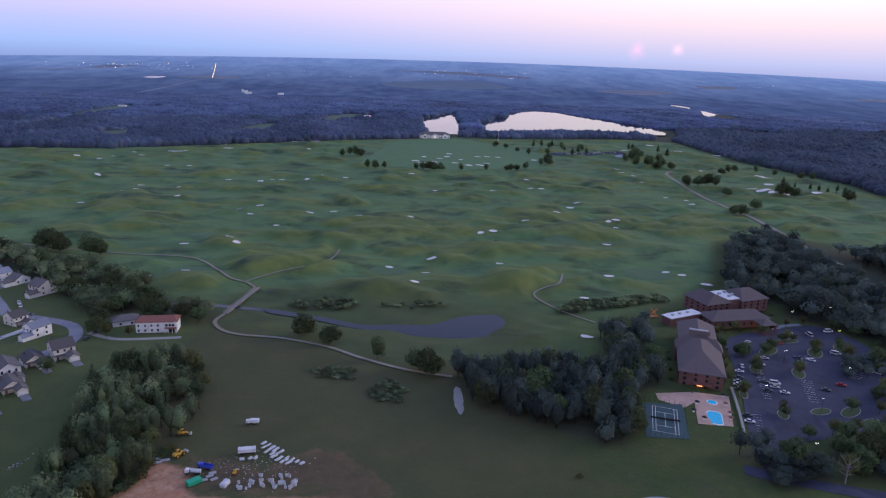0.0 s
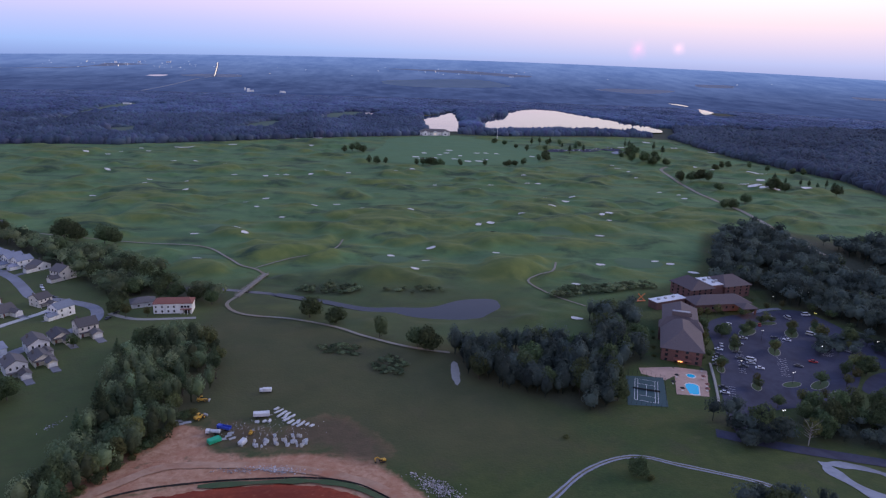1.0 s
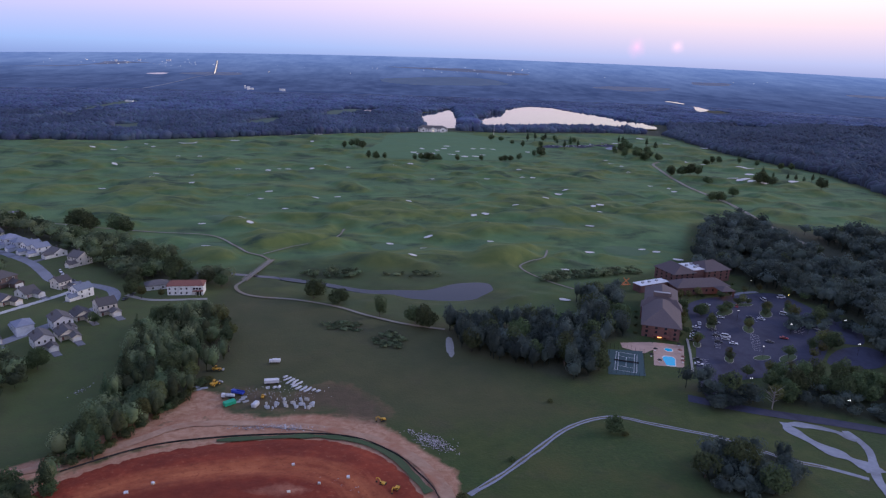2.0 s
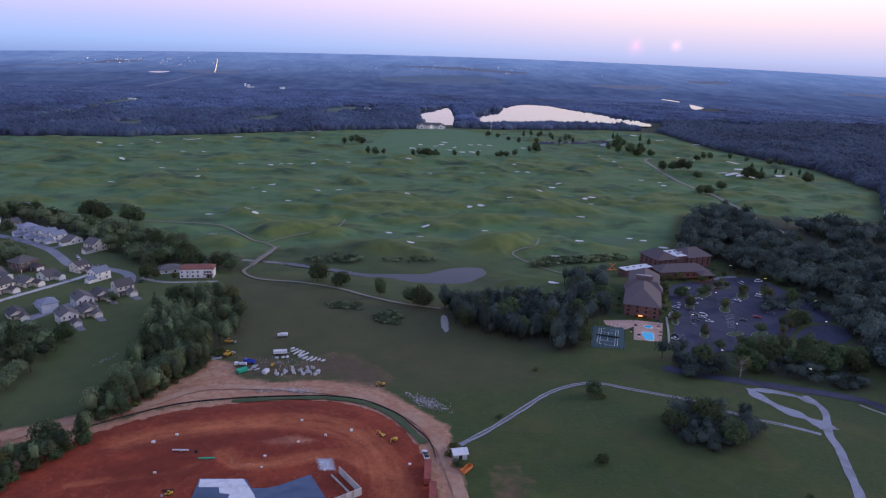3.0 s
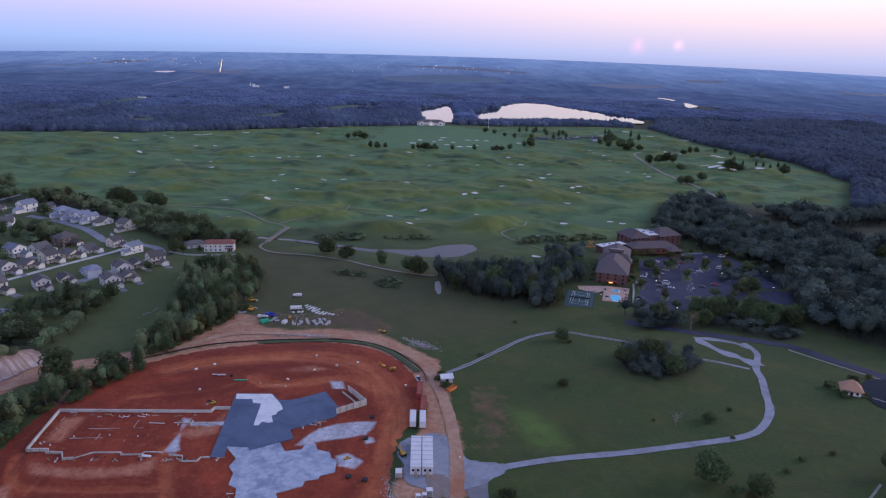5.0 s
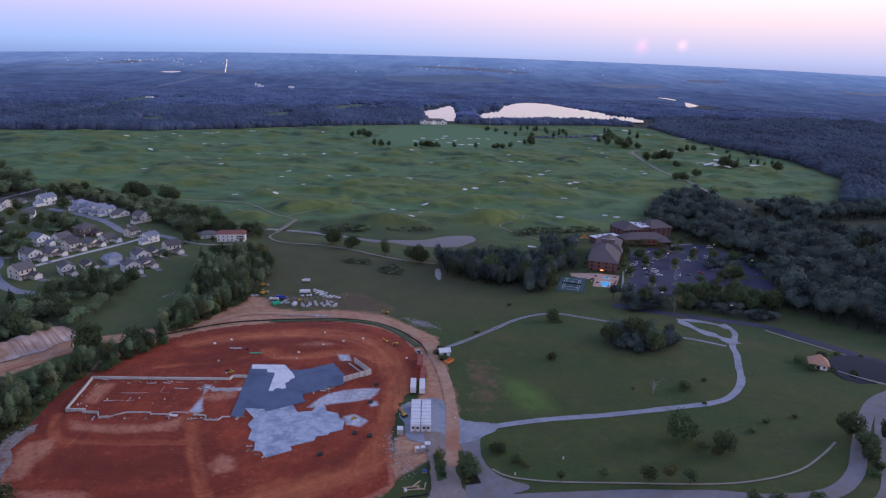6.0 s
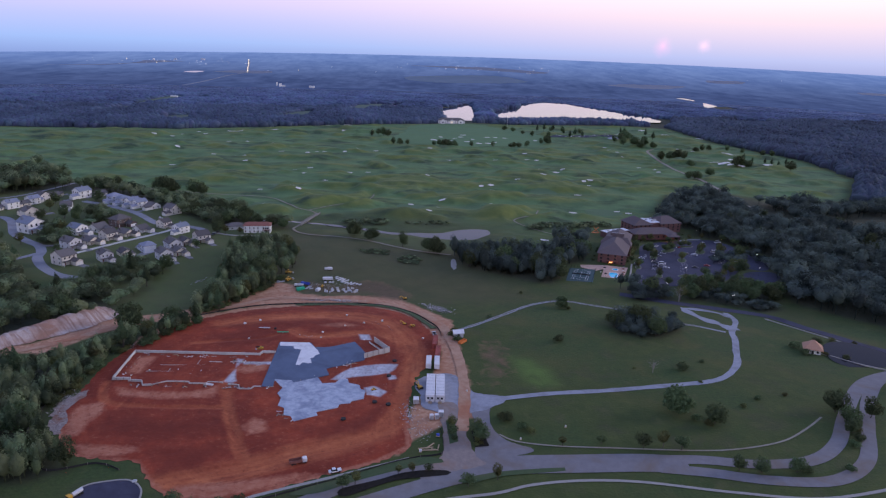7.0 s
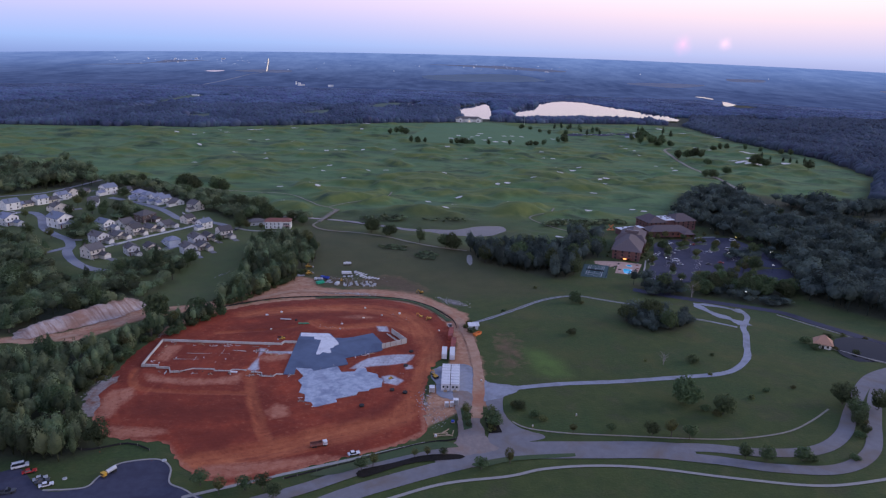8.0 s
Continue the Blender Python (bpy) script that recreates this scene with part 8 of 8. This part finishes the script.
def silt_fence(points, label="black silt fence on timber stakes"):
    f = thing("silt_fence", label, "fence")
    line = rounded(points, False, 3.0)
    bm = bmesh.new()
    prev = None
    for x, y in line:
        z = land_at(x, y)
        cur = [bm.verts.new(p) for p in ((x, y, z - 0.1), (x, y, z + 0.75), (x + 0.05, y + 0.05, z + 0.75), (x + 0.05, y + 0.05, z - 0.1))]
        if prev:
            for i in range(4):
                bm.faces.new((prev[i], cur[i], cur[(i + 1) % 4], prev[(i + 1) % 4]))
        prev = cur
    part("fabric", bm, M_FABRIC, f)
    for x, y in line[::2]:
        z = land_at(x, y)
        part("stake", boxes((x - 0.05, x + 0.05, y - 0.12, y - 0.02, z - 0.2, z + 1.0)), M_TIMBERGREY, f)


silt_fence([(-121, 170), (-95, 190), (-69, 197.5), (-44, 200), (-28, 200), (-12, 195), (2, 182), (9, 170), (15, 158), (17, 146)])
silt_fence([(-48, 2), (-24, 14), (-6, 24), (6, 29), (14, 31), (15, 40), (14, 50)], "black silt fence beside the sidewalk")
silt_fence([(-152, 72), (-148, 44), (-130, 18), (-112, 22), (-102, 18)], "black silt fence below the bank")
ribbon("grass_strip", [(-70, 194.5), (-44, 197.5), (-28, 197.5), (-13, 193), (0, 181), (7, 168), (13, 156)], 3.2, M_LAWN, 0.5, wobble=0.6, label="narrow strip of green grass inside the fence", category="grass")

# ---- entrance, boulevard and lower parking ----
patch("verge", [(-39, 5), (-23, 16), (-7, 24), (7, 29), (14, 27.5), (15, 25.5), (5, 23), (-15, 14), (-29, 6)], M_LAWN, 0.26, 3, label="mown grass verge", category="verge")
patch("planted_median", [(-20, 4), (-8, 11), (0, 14.5), (16, 17.5), (16, 20), (9, 20.3), (0, 18.5), (-9, 14), (-22, 8)], M_MULCH, 0.3, 2, label="dark planted median of the boulevard", category="median")
patch("planted_median", [(26.5, 49), (31, 49), (33, 37), (27.5, 36)], M_MULCH, 0.36, 2, corners=True, label="dark planted island in the entrance drive", category="median")
patch("planted_verge", [(16.5, 56), (20, 56), (21, 40), (17.5, 38)], M_LAWN, 0.36, 2, corners=True, label="planted verge beside the entrance drive", category="verge")
patch("median_lawn", [(20, 14.5), (36, 20), (60, 23), (60, 21), (36, 17), (24, 12.5)], M_LAWN, 0.26, 2, label="narrow grass verge of the boulevard", category="verge")
LOT2 = [(-148, 2), (-142, 4), (-128, -8), (-115, -6), (-113, 0), (-110, 8), (-104, 11), (-96, 12), (-90, 7), (-87, -2), (-80, -6), (-70, -14), (-70, -40), (-150, -40), (-170, -10)]
patch("lower_parking", LOT2, M_ASPHALT, 0.18, 4, label="dark asphalt parking lot with a curved kerb", category="parking lot")
ribbon("kerb", [(-128, -8), (-115, -6), (-113, 0), (-110, 8), (-104, 11), (-96, 12), (-90, 7), (-87, -2), (-80, -6), (-70, -14)], 0.6, M_KERB, 0.34, 1.5, label="pale concrete kerb", category="kerb", thick=0.4)
for k, p, x, y, a in (("van", 0, -143, 5, 30), ("sedan", 3, -138, 2, 30), ("sedan", 1, -132, -2, 30), ("sedan", 2, -130.5, -3.5, 30), ("sedan", 0, -128, -5.5, 30), ("pickup", 2, -139, -10, 20), ("sedan", 0, -25, 18.5, 22)):
    car(k, p, x, y, a, 0.22)
for k, p, x, y, a in (("sedan", 0, -232, 420, -60), ("sedan", 0, -228, 414, -60), ("sedan", 2, -215, 399, 0), ("sedan", 2, -166, 372, 80), ("sedan", 2, -167, 362, 80), ("sedan", 1, -196, 333, 50), ("van", 0, -378, 400, 20)):
    car(k, p, x, y, a, 0.22)
for x, y, r in ((-124, -1, 0.8), (-94, 11.5, 0.9)):
    o = thing("manhole_cover", "pale round manhole cover in the grass", "manhole", pose(x, y, land_at(x, y) + 0.1))
    part("frame", drum(bmesh.new(), (0, 0, 0.1), (0, 0, 1), r, 0.3, 14), M_CONCRETE, o)
    part("lid", drum(bmesh.new(), (0, 0, 0.27), (0, 0, 1), r * 0.7, 0.06, 14), M_STEEL, o)


def hut():
    h = thing("pond_hut", "small white hut with a lit tan hip roof beside the pond", "hut", pose(219, 140, land_at(219, 140), 0, 0, -25))
    part("wall", boxes((-4, 4, -3.5, 3.5, -0.4, 2.8)), M_WHITE, h)
    part("roof", hip_roof(bmesh.new(), -4, 4, -3.5, 3.5, 2.6, 4.2, 1.0), M_HUTROOF, h)
    part("door", boxes((-0.6, 0.6, -3.58, -3.5, 0, 2.1)), M_DARK, h)
    window(h, -4, 0, 0.9, 1.2, 1.2, "-x")
    window(h, 2.4, -3.5, 0.9, 1.0, 1.2, "-y")


hut()
ribbon("pond_wall", [(222, 138), (231, 127), (238, 120), (247, 114)], 0.8, M_KERB, 0.6, 2, label="pale low retaining wall of the pond", category="wall", thick=0.8)
ribbon("lane_kerb", [(222, 199), (232, 179), (242, 160), (253, 142)], 0.9, M_KERB, 0.34, 2, label="pale kerb of the lane", category="kerb", thick=0.4)


def bridge():
    b = thing("timber_bridge", "weathered timber cart bridge on trestles", "bridge")
    ax, ay, bx, by = -103, 405, -93, 454
    l = math.hypot(bx - ax, by - ay)
    z = land_at(ax, ay) + 0.7
    m = pose((ax + bx) / 2, (ay + by) / 2, z, 0, 0, math.degrees(math.atan2(by - ay, bx - ax)))
    n = 30
    for i in range(n):
        x = -l / 2 + (i + 0.5) * l / n
        bm = boxes((x - l / n * 0.46, x + l / n * 0.46, -1.6, 1.6, 0, 0.16))
        bmesh.ops.transform(bm, matrix=m, verts=bm.verts[:])
        part("plank", bm, M_TIMBERGREY, b)
    for s in (-1, 1):
        for zz in (0.6, 1.1):
            bm = boxes((-l / 2, l / 2, s * 1.55 - 0.06, s * 1.55 + 0.06, zz, zz + 0.12))
            bmesh.ops.transform(bm, matrix=m, verts=bm.verts[:])
            part("rail", bm, M_TIMBERGREY, b)
        bm = boxes((-l / 2, l / 2, s * 1.2 - 0.15, s * 1.2 + 0.15, -0.5, -0.01))
        bmesh.ops.transform(bm, matrix=m, verts=bm.verts[:])
        part("girder", bm, M_TIMBERGREY, b)
        for i in range(13):
            x = -l / 2 + i * l / 12
            bm = boxes((x - 0.09, x + 0.09, s * 1.7 - 0.09, s * 1.7 + 0.09, -3.2, 1.25))
            bmesh.ops.transform(bm, matrix=m, verts=bm.verts[:])
            part("post", bm, M_TIMBERGREY, b)


bridge()

# ---- single trees and shrubs ----
random.seed(29)
for x, y, s in ((-331, 540, 1.2), (-319, 543, 1.1), (-275, 548, 1.3), (-262, 541, 1.1), (-236, 531, 1.25), (-226, 526, 1.1), (-344, 527, 1.2), (-168, 428, 1.2), (-181, 437, 1.25), (-154, 418, 1.1), (-150, 151, 1.1)):
    plant("broad", x, y, s, "tall trees at the edge of the course")
for x, y, s in ((-52, 369, 1.0), (-35, 359, 0.85), (-9, 337, 0.85), (12, 323, 1.05), (18, 320, 1.0)):
    plant("broad", x, y, s, "trees along the cart path")
for x, y, s in ((118, 67, 1.0), (131, 57, 0.7), (190, 69, 0.85), (190, 58, 0.7), (187, 51, 0.6), (203, 64, 0.7), (126, 22.5, 0.5), (134, 21.5, 0.5), (148, 22, 0.5), (-166, 371, 0.8), (-158, 365, 0.7), (-170, 386, 0.9), (-150, 400, 0.9), (-140, 402, 0.8), (-126, 396, 0.9), (-115, 390, 0.8), (-146, 366, 0.5), (94, 202, 0.6), (243, 95, 0.8), (180, 232, 0.9), (162, 240, 1.0), (172, 238, 0.7), (190, 236, 0.7),
                (220, 242, 0.8), (232, 236, 0.8), (245, 238, 0.9), (206, 248, 0.7)) + ((196, 352, 0.7), (188, 362, 0.7), (256, 348, 0.8), (268, 340, 0.9), (252, 300, 0.8), (240, 300, 0.6),
                (-171, 262, 0.8), (-168, 320, 0.6), (-340, 440, 0.9), (-312, 410, 0.9), (-305, 420, 0.8), (-298, 400, 0.8), (-330, 405, 0.8), (-350, 470, 0.9), (-318, 490, 0.8), (-296, 366, 0.8), (-285, 352, 0.9), (-290, 340, 0.8),
                (-262, 296, 0.5), (-320, 322, 0.9), (-300, 318, 0.8), (-360, 388, 0.7), (-276, 398, 0.7)):
    plant("broad" if random.random() < 0.8 else "pale", x, y, s, "scattered trees")
for x, y, s in ((80, 142, 1.1), (136, 110, 1.2), (128, 56, 1.2), (124, 60, 0.9), (132, 62, 0.8), (42, 57, 1.1), (40, 60, 0.9), (51, 48, 1.1), (48, 51, 0.9), (186, 45, 1.0), (182, 41, 0.9), (190, 52, 1.0), (170, 24, 0.8), (152, 22, 0.9), (97, 198, 0.9),
                (112, 110, 0.5), (150, 72, 0.8), (160, 80, 0.6)) + ((24, 152, 1.2), (22, 147, 1.0), (25, 140, 0.9), (46, 178, 0.6), (72, 230, 0.7), (212, 146, 1.2), (213, 136, 1.0), (224, 136, 0.9), (232, 130, 0.8), (229, 153, 1.1),
                (240, 157, 0.9), (250, 152, 0.8), (-112, 250, 0.9), (140, 96, 0.6), (175, 84, 0.7), (150, 120, 0.5)):
    plant("shrub", x, y, s, "meadow shrubs")
for x, y in ((28, 38), (30, 39), (28.5, 41), (30.5, 42.5), (28, 44), (30, 46), (28.5, 48), (18.5, 54), (19, 51), (18.5, 47), (19.5, 42)):
    plant("shrub", x, y, random.uniform(0.5, 0.75), "entrance hedge")
for x, y, s in ((18.5, 50, 1.0), (19, 44, 0.8), (29, 44, 1.2), (30, 40, 1.1), (29, 47, 1.0), (23, 11, 0.9), (34, 15, 0.9), (-2, 18, 0.6), (3, 19, 0.6), (9, 19.6, 0.6), (-17, 11, 0.9), (-21, 8, 0.9), (-60, -5, 1.0), (-68, -8, 1.0),
                (-76, -3, 1.1), (-54, -4, 1.0), (-49, -9, 1.0), (62, 38, 0.7), (78, 40, 0.7), (94, 37, 1.1), (102, 37.5, 1.15), (109, 36, 1.1)):
    plant("street", x, y, s, "street trees")
GOLF_CLUMPS = ((243, 1110, 1.1), (226, 1085, 0.8), (276, 1255, 0.9), (306, 1290, 0.9), (337, 1262, 0.8), (228, 1205, 0.8), (214, 1240, 0.7), (199, 1278, 0.8), (183, 1298, 0.8), (262, 1208, 0.8), (372, 1118, 1.0), (384, 1096, 1.2),
               (398, 1082, 1.3), (410, 1112, 1.2), (395, 1150, 1.1), (410, 1180, 1.2), (408, 1066, 1.1), (434, 1076, 1.0), (418, 1072, 1.0), (520, 1062, 0.9), (540, 1078, 0.8), (500, 1040, 0.8), (604, 1000, 0.9), (616, 990, 0.9),
               (570, 1070, 0.8), (586, 1040, 0.8))
for x, y, s in ((-75, 1112, 1.0), (-87, 1100, 0.8), (-66, 1108, 1.1), (-57, 1105, 1), (-43, 988, 0.8), (-31, 989, 0.8), (-19, 991, 0.7), (26, 988, 0.7), (36, 985, 0.9), (45, 981, 1), (52, 984, 1), (62, 983, 0.9), (90, 981, 0.7), (127, 991, 0.7),
                (160, 1004, 0.7), (167, 1008, 0.8), (176, 1014, 0.8)) + ((193, 1035, 0.9), (239, 1090, 1), (397, 922, 1), (408, 912, 1.2), (417, 903, 1.2), (425, 895, 1.1), (417, 845, 0.9), (417, 772, 1), (383, 736, 1),
                (553, 807, 1.2), (500, 854, 1.2), (492, 848, 1.2), (508, 846, 1.1), (435, 1134, 1), (411, 1162, 1), (404, 940, 1), (372, 730, 0.9), (390, 742, 0.8)) + GOLF_CLUMPS:
    plant("broad", x, y, s, "golf course trees")
for x, y, s in ((300, 1180, 1), (312, 1190, 1.1), (328, 1196, 1), (420, 1250, 1.1), (432, 1262, 1.2), (300, 1240, 0.9), (280, 1255, 1), (262, 1265, 1), (250, 1280, 1), (460, 1210, 1), (470, 1190, 1.1), (560, 900, 0.8), (566, 890, 0.8), (572, 880, 0.8),
                (578, 870, 0.8), (584, 862, 0.8), (545, 912, 0.8), (538, 930, 0.8)):
    plant("pine", x, y, s, "golf course pines")
rng = np.random.RandomState(77)
for plot, gap, kinds in (("creek", 14, ("pine", "broad", "pale")), ("grove", 16, ("broad", "pale", "pine")), ("street_edge", 26, ("broad", "pine")), ("inn", 18, ("broad",)), ("meadow", 22, ("broad", "broad")),
                         ("course_edge", 38, ("broad",)), ("lane", 8, ("broad",)), ("inn_back", 22, ("broad",)), ("east", 60, ("broad", "broad", "pine"))):
    for x, y in zip(*scatter(WOOD_PLOTS[plot], gap, rng, margin=-2)):
        plant(kinds[rng.randint(len(kinds))], x, y, rng.uniform(0.75, 1.1) * (0.85 if plot in ("creek", "lane") else 1), "woodland trees")
# low growth that closes the foot of the woods along the dirt road and the clay
for pts, gap in (([(-125, 177), (-114, 181), (-104, 206), (-95, 232), (-89, 250)], 3.6), ([(-145, 117), (-136, 126), (-126, 142), (-117, 160)], 3.6), ([(-148, 66), (-147, 88), (-148, 110)], 4.0),
                 ([(-127, 182), (-124, 206), (-126, 238), (-136, 284)], 5.0)):
    for x, y in rounded(pts, False, gap):
        plant("shrub", x + rng.uniform(-1.5, 1.5), y + rng.uniform(-1.5, 1.5), rng.uniform(0.9, 1.5), "woodland edge shrubs")
bare = new("bare_tree", trunk_mesh("bare_tree", np.random.RandomState(8), 8, 1.5, 9, 16, M_DEAD))
bare.location = (120, 106, land_at(120, 106))
tagged(bare, "small bleached bare tree in the meadow", "dead tree")
# a bleached dead tree by the lane
dead = new("dead_tree", trunk_mesh("dead_tree", np.random.RandomState(3), 13, 3, 13, 14, M_DEAD))
dead.location = (178, 229, land_at(178, 229))
tagged(dead, "bleached bare dead tree beside the lane", "dead tree")

# ---- the clubhouse and the far country ----


def clubhouse():
    c = thing("clubhouse", "large white clubhouse with a grey hip roof by the lake", "clubhouse", pose(72, 1390, land_at(72, 1390), 0, 0, 4))
    block(c, -30, 30, -9, 9, 7, 5, 10, 2, M_WHITE, M_SHINGLE, ("-y",))
    for x in (-20, 0, 20):
        part("gable_wall", gable_wall(bmesh.new(), x - 5, x + 5, -14, -9.01, -1, 7, 3, "y"), M_WHITE, c)
        bm = bmesh.new()
        gable_roof(bm, -2.5, 2.5, -5, 5, 7, 3)
        bmesh.ops.rotate(bm, verts=bm.verts[:], cent=(0, 0, 0), matrix=Matrix.Rotation(radians(90), 3, "Z"))
        bmesh.ops.translate(bm, verts=bm.verts[:], vec=(x, -11.5, 0))
        part("gable_roof", bm, M_SHINGLE, c)
        window(c, x, -14, 2, 3, 2.5, "-y", M_WINDOWLIT if x == 0 else None)
    p = thing("flagpole", "thin pale flagpole near the clubhouse", "flagpole", pose(196, 1362, land_at(196, 1362)))
    part("pole", tube(bmesh.new(), (0, 0, 0), (0, 0, 22), 0.4, 6, 0.2), M_TRIM, p)
    part("finial", drum(bmesh.new(), (0, 0, 22.2), (0, 0, 1), 0.5, 0.5, 8), M_TRIM, p)


clubhouse()
patch("club_parking", [(270, 1215), (400, 1260), (410, 1235), (290, 1195)], M_ASPHALT, 0.5, 12, label="asphalt parking by the driving range", category="parking lot")
patch("club_drive", [(378, 1190), (400, 1215), (420, 1222), (420, 1205), (396, 1180)], M_GRAVEL, 0.6, 8, label="pale gravel turning circle", category="road")
random.seed(41)
for i in range(26):
    u = i / 25
    car("sedan", random.choice((0, 1, 2)), 280 + 118 * u, 1206 + 38 * u + random.choice((0, 9)), 110, 0.7)


def far_block(x, y, w, d, h, material, label):
    w, d, h = w * 0.65, d * 0.65, h * 0.65
    px, py, pz, k = x, y, land_at(x, y), 1.0
    o = thing("far_building", label, "building", pose(px, py, pz, 0, 0, random.uniform(-15, 15)))
    part("wall", boxes((-w * k / 2, w * k / 2, -d * k / 2, d * k / 2, -4, h * k)), material, o)
    part("roof", boxes((-w * k / 2 - 0.5, w * k / 2 + 0.5, -d * k / 2 - 0.5, d * k / 2 + 0.5, h * k, h * k + 0.6)), M_MEMBRANE, o)


random.seed(43)
for x, y, w, d, h in ((-556, 2640, 16, 14, 18), (-582, 2704, 8, 8, 18), (-545, 2650, 20, 12, 9), (-430, 2630, 30, 14, 11), (-720, 1900, 30, 14, 8),
                      (-340, 1640, 10, 8, 7), (-300, 1660, 10, 8, 7)) + ((-700, 1620, 9, 8, 6), (-240, 1700, 10, 8, 7), (-30, 1560, 12, 10, 7), (556, 640, 22, 14, 7), (575, 628, 14, 10, 6), (980, 1750, 14, 10, 7), (600, 3790, 40, 20, 5), (-1500, 3880, 20, 14, 14), (-1400, 3940, 20, 14, 12), (-1260, 3990, 34, 20, 13)):
    far_block(x, y, w, d, h, M_WHITE if random.random() < 0.7 else M_GREYS, "pale far building among woods")


M_CLEARING = surface("clearing_grass", (0.066, 0.104, 0.078), (0.096, 0.138, 0.098), 0.03, (0.085, 0.110, 0.080), 0.01, bump=0.0)
# both field colours below carry painted haze: grass and straw tinted blue-grey
M_FARFIELD_HAZE = surface("far_field", (0.085, 0.135, 0.19), (0.12, 0.17, 0.235), 0.01, bump=0.0)
M_FARTAN_HAZE = surface("haze_tinted_dry_field", (0.13, 0.155, 0.215), (0.18, 0.20, 0.26), 0.01, bump=0.0)
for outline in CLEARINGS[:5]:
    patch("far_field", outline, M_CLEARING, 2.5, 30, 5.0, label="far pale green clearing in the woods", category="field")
for outline, m, label in (([(913, 3247), (1015, 3317), (1281, 3275), (1228, 3165), (1064, 3112)], M_FARTAN_HAZE, "far dry field in the woods"), ([(1530, 3559), (1693, 3520), (1646, 3413), (1508, 3427)], M_FARTAN_HAZE, "far dry field in the woods"),
                          ([(-78, 3432), (370, 3612), (509, 3302), (62, 3172)], M_FARFIELD_HAZE, "far green field in the woods"), ([(-60, 4054), (240, 4060), (405, 4040), (700, 3850), (640, 3780), (394, 3879), (160, 3980)], M_FARTAN_HAZE, "far pale airfield grass"),
                          ([(-1835, 3346), (-1563, 3590), (-1512, 3830), (-1324, 3845), (-1380, 3780), (-1500, 3640), (-1600, 3480)], M_FARTAN_HAZE, "far pale field in the woods"), ([(-1010, 3330), (-950, 3440), (-760, 3480), (-780, 3330)], M_FARTAN_HAZE, "far dry field in the woods"),
                          ([(2050, 3060), (2230, 2960), (2180, 2880), (2030, 2960)], M_FARTAN_HAZE, "far dry field in the woods")):
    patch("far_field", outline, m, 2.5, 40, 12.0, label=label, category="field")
for outline in ([(-98, 1765), (-95, 1830), (-88, 1878), (-45, 1917), (-60, 1850), (-70, 1790)], [(1033, 2644), (1060, 2625), (1068, 2543), (1050, 2500), (1040, 2560)], [(1047, 2397), (1049, 2370), (1030, 2234), (967, 2159), (990, 2240)],
                [(-1130, 3250), (-1120, 3310), (-1060, 3330), (-1070, 3240)]):
    patch("far_water", outline, M_LAKE, 3.5, 30, 3.0, label="pale far water catching the sky", category="water")
road = [(-887, 2482), (-894, 2795), (-896, 3162), (-877, 3242), (-857, 3356), (-926, 3670), (-984, 3929), (-1015, 4060)]
ribbon("far_highway", road[:5], 8, M_STREET, 3.0, 30, label="pale far highway through the woods", category="road")
ribbon("far_highway", road[4:], 12, M_STREET, 3.0, 30, label="far lamplit highway", category="road")
LAMP = bpy.data.meshes.new("far_lamp")
bm = boxes((-0.4, 0.4, -0.4, 0.4, 0, 4), (-0.9, 0.9, -0.9, 0.9, 4, 5.4))
bm.to_mesh(LAMP)
bm.free()
LAMP.materials.append(lit("far_lamp_glow", (1, 0.80, 0.55), 1.3))
LAMP_BLUE = LAMP.copy()
LAMP_BLUE.materials[0] = lit("far_town_glow", (0.72, 0.78, 1.0), 0.5)
line = rounded(road[4:], False, 11)
for i, (x, y) in enumerate(line):
    for s in (0,):
        o = new("far_street_lamp", LAMP)
        o.location = (x + s, y, land_at(x, y) + 2)
        tagged(o, "far lit highway lamp", "street lamp", "highway lamps")
for i in range(110):
    a = random.random()
    x, y = (random.gauss(-1380, 190), random.gauss(3820, 90)) if a < 0.5 else ((random.gauss(330, 210), random.gauss(3980, 70)) if a < 0.85 else (random.uniform(-2200, 2200), random.uniform(3300, 4100)))
    px, py, pz = x, y, land_at(x, y)
    o = new("far_town_light", LAMP_BLUE if random.random() < 0.92 else LAMP)
    o.location = (px, py, pz)
    s = random.uniform(0.4, 1.0)
    o.scale = (s * random.uniform(1, 5), s, s * 0.8)
    tagged(o, "far town light on the plain", "town light", "far town lights")
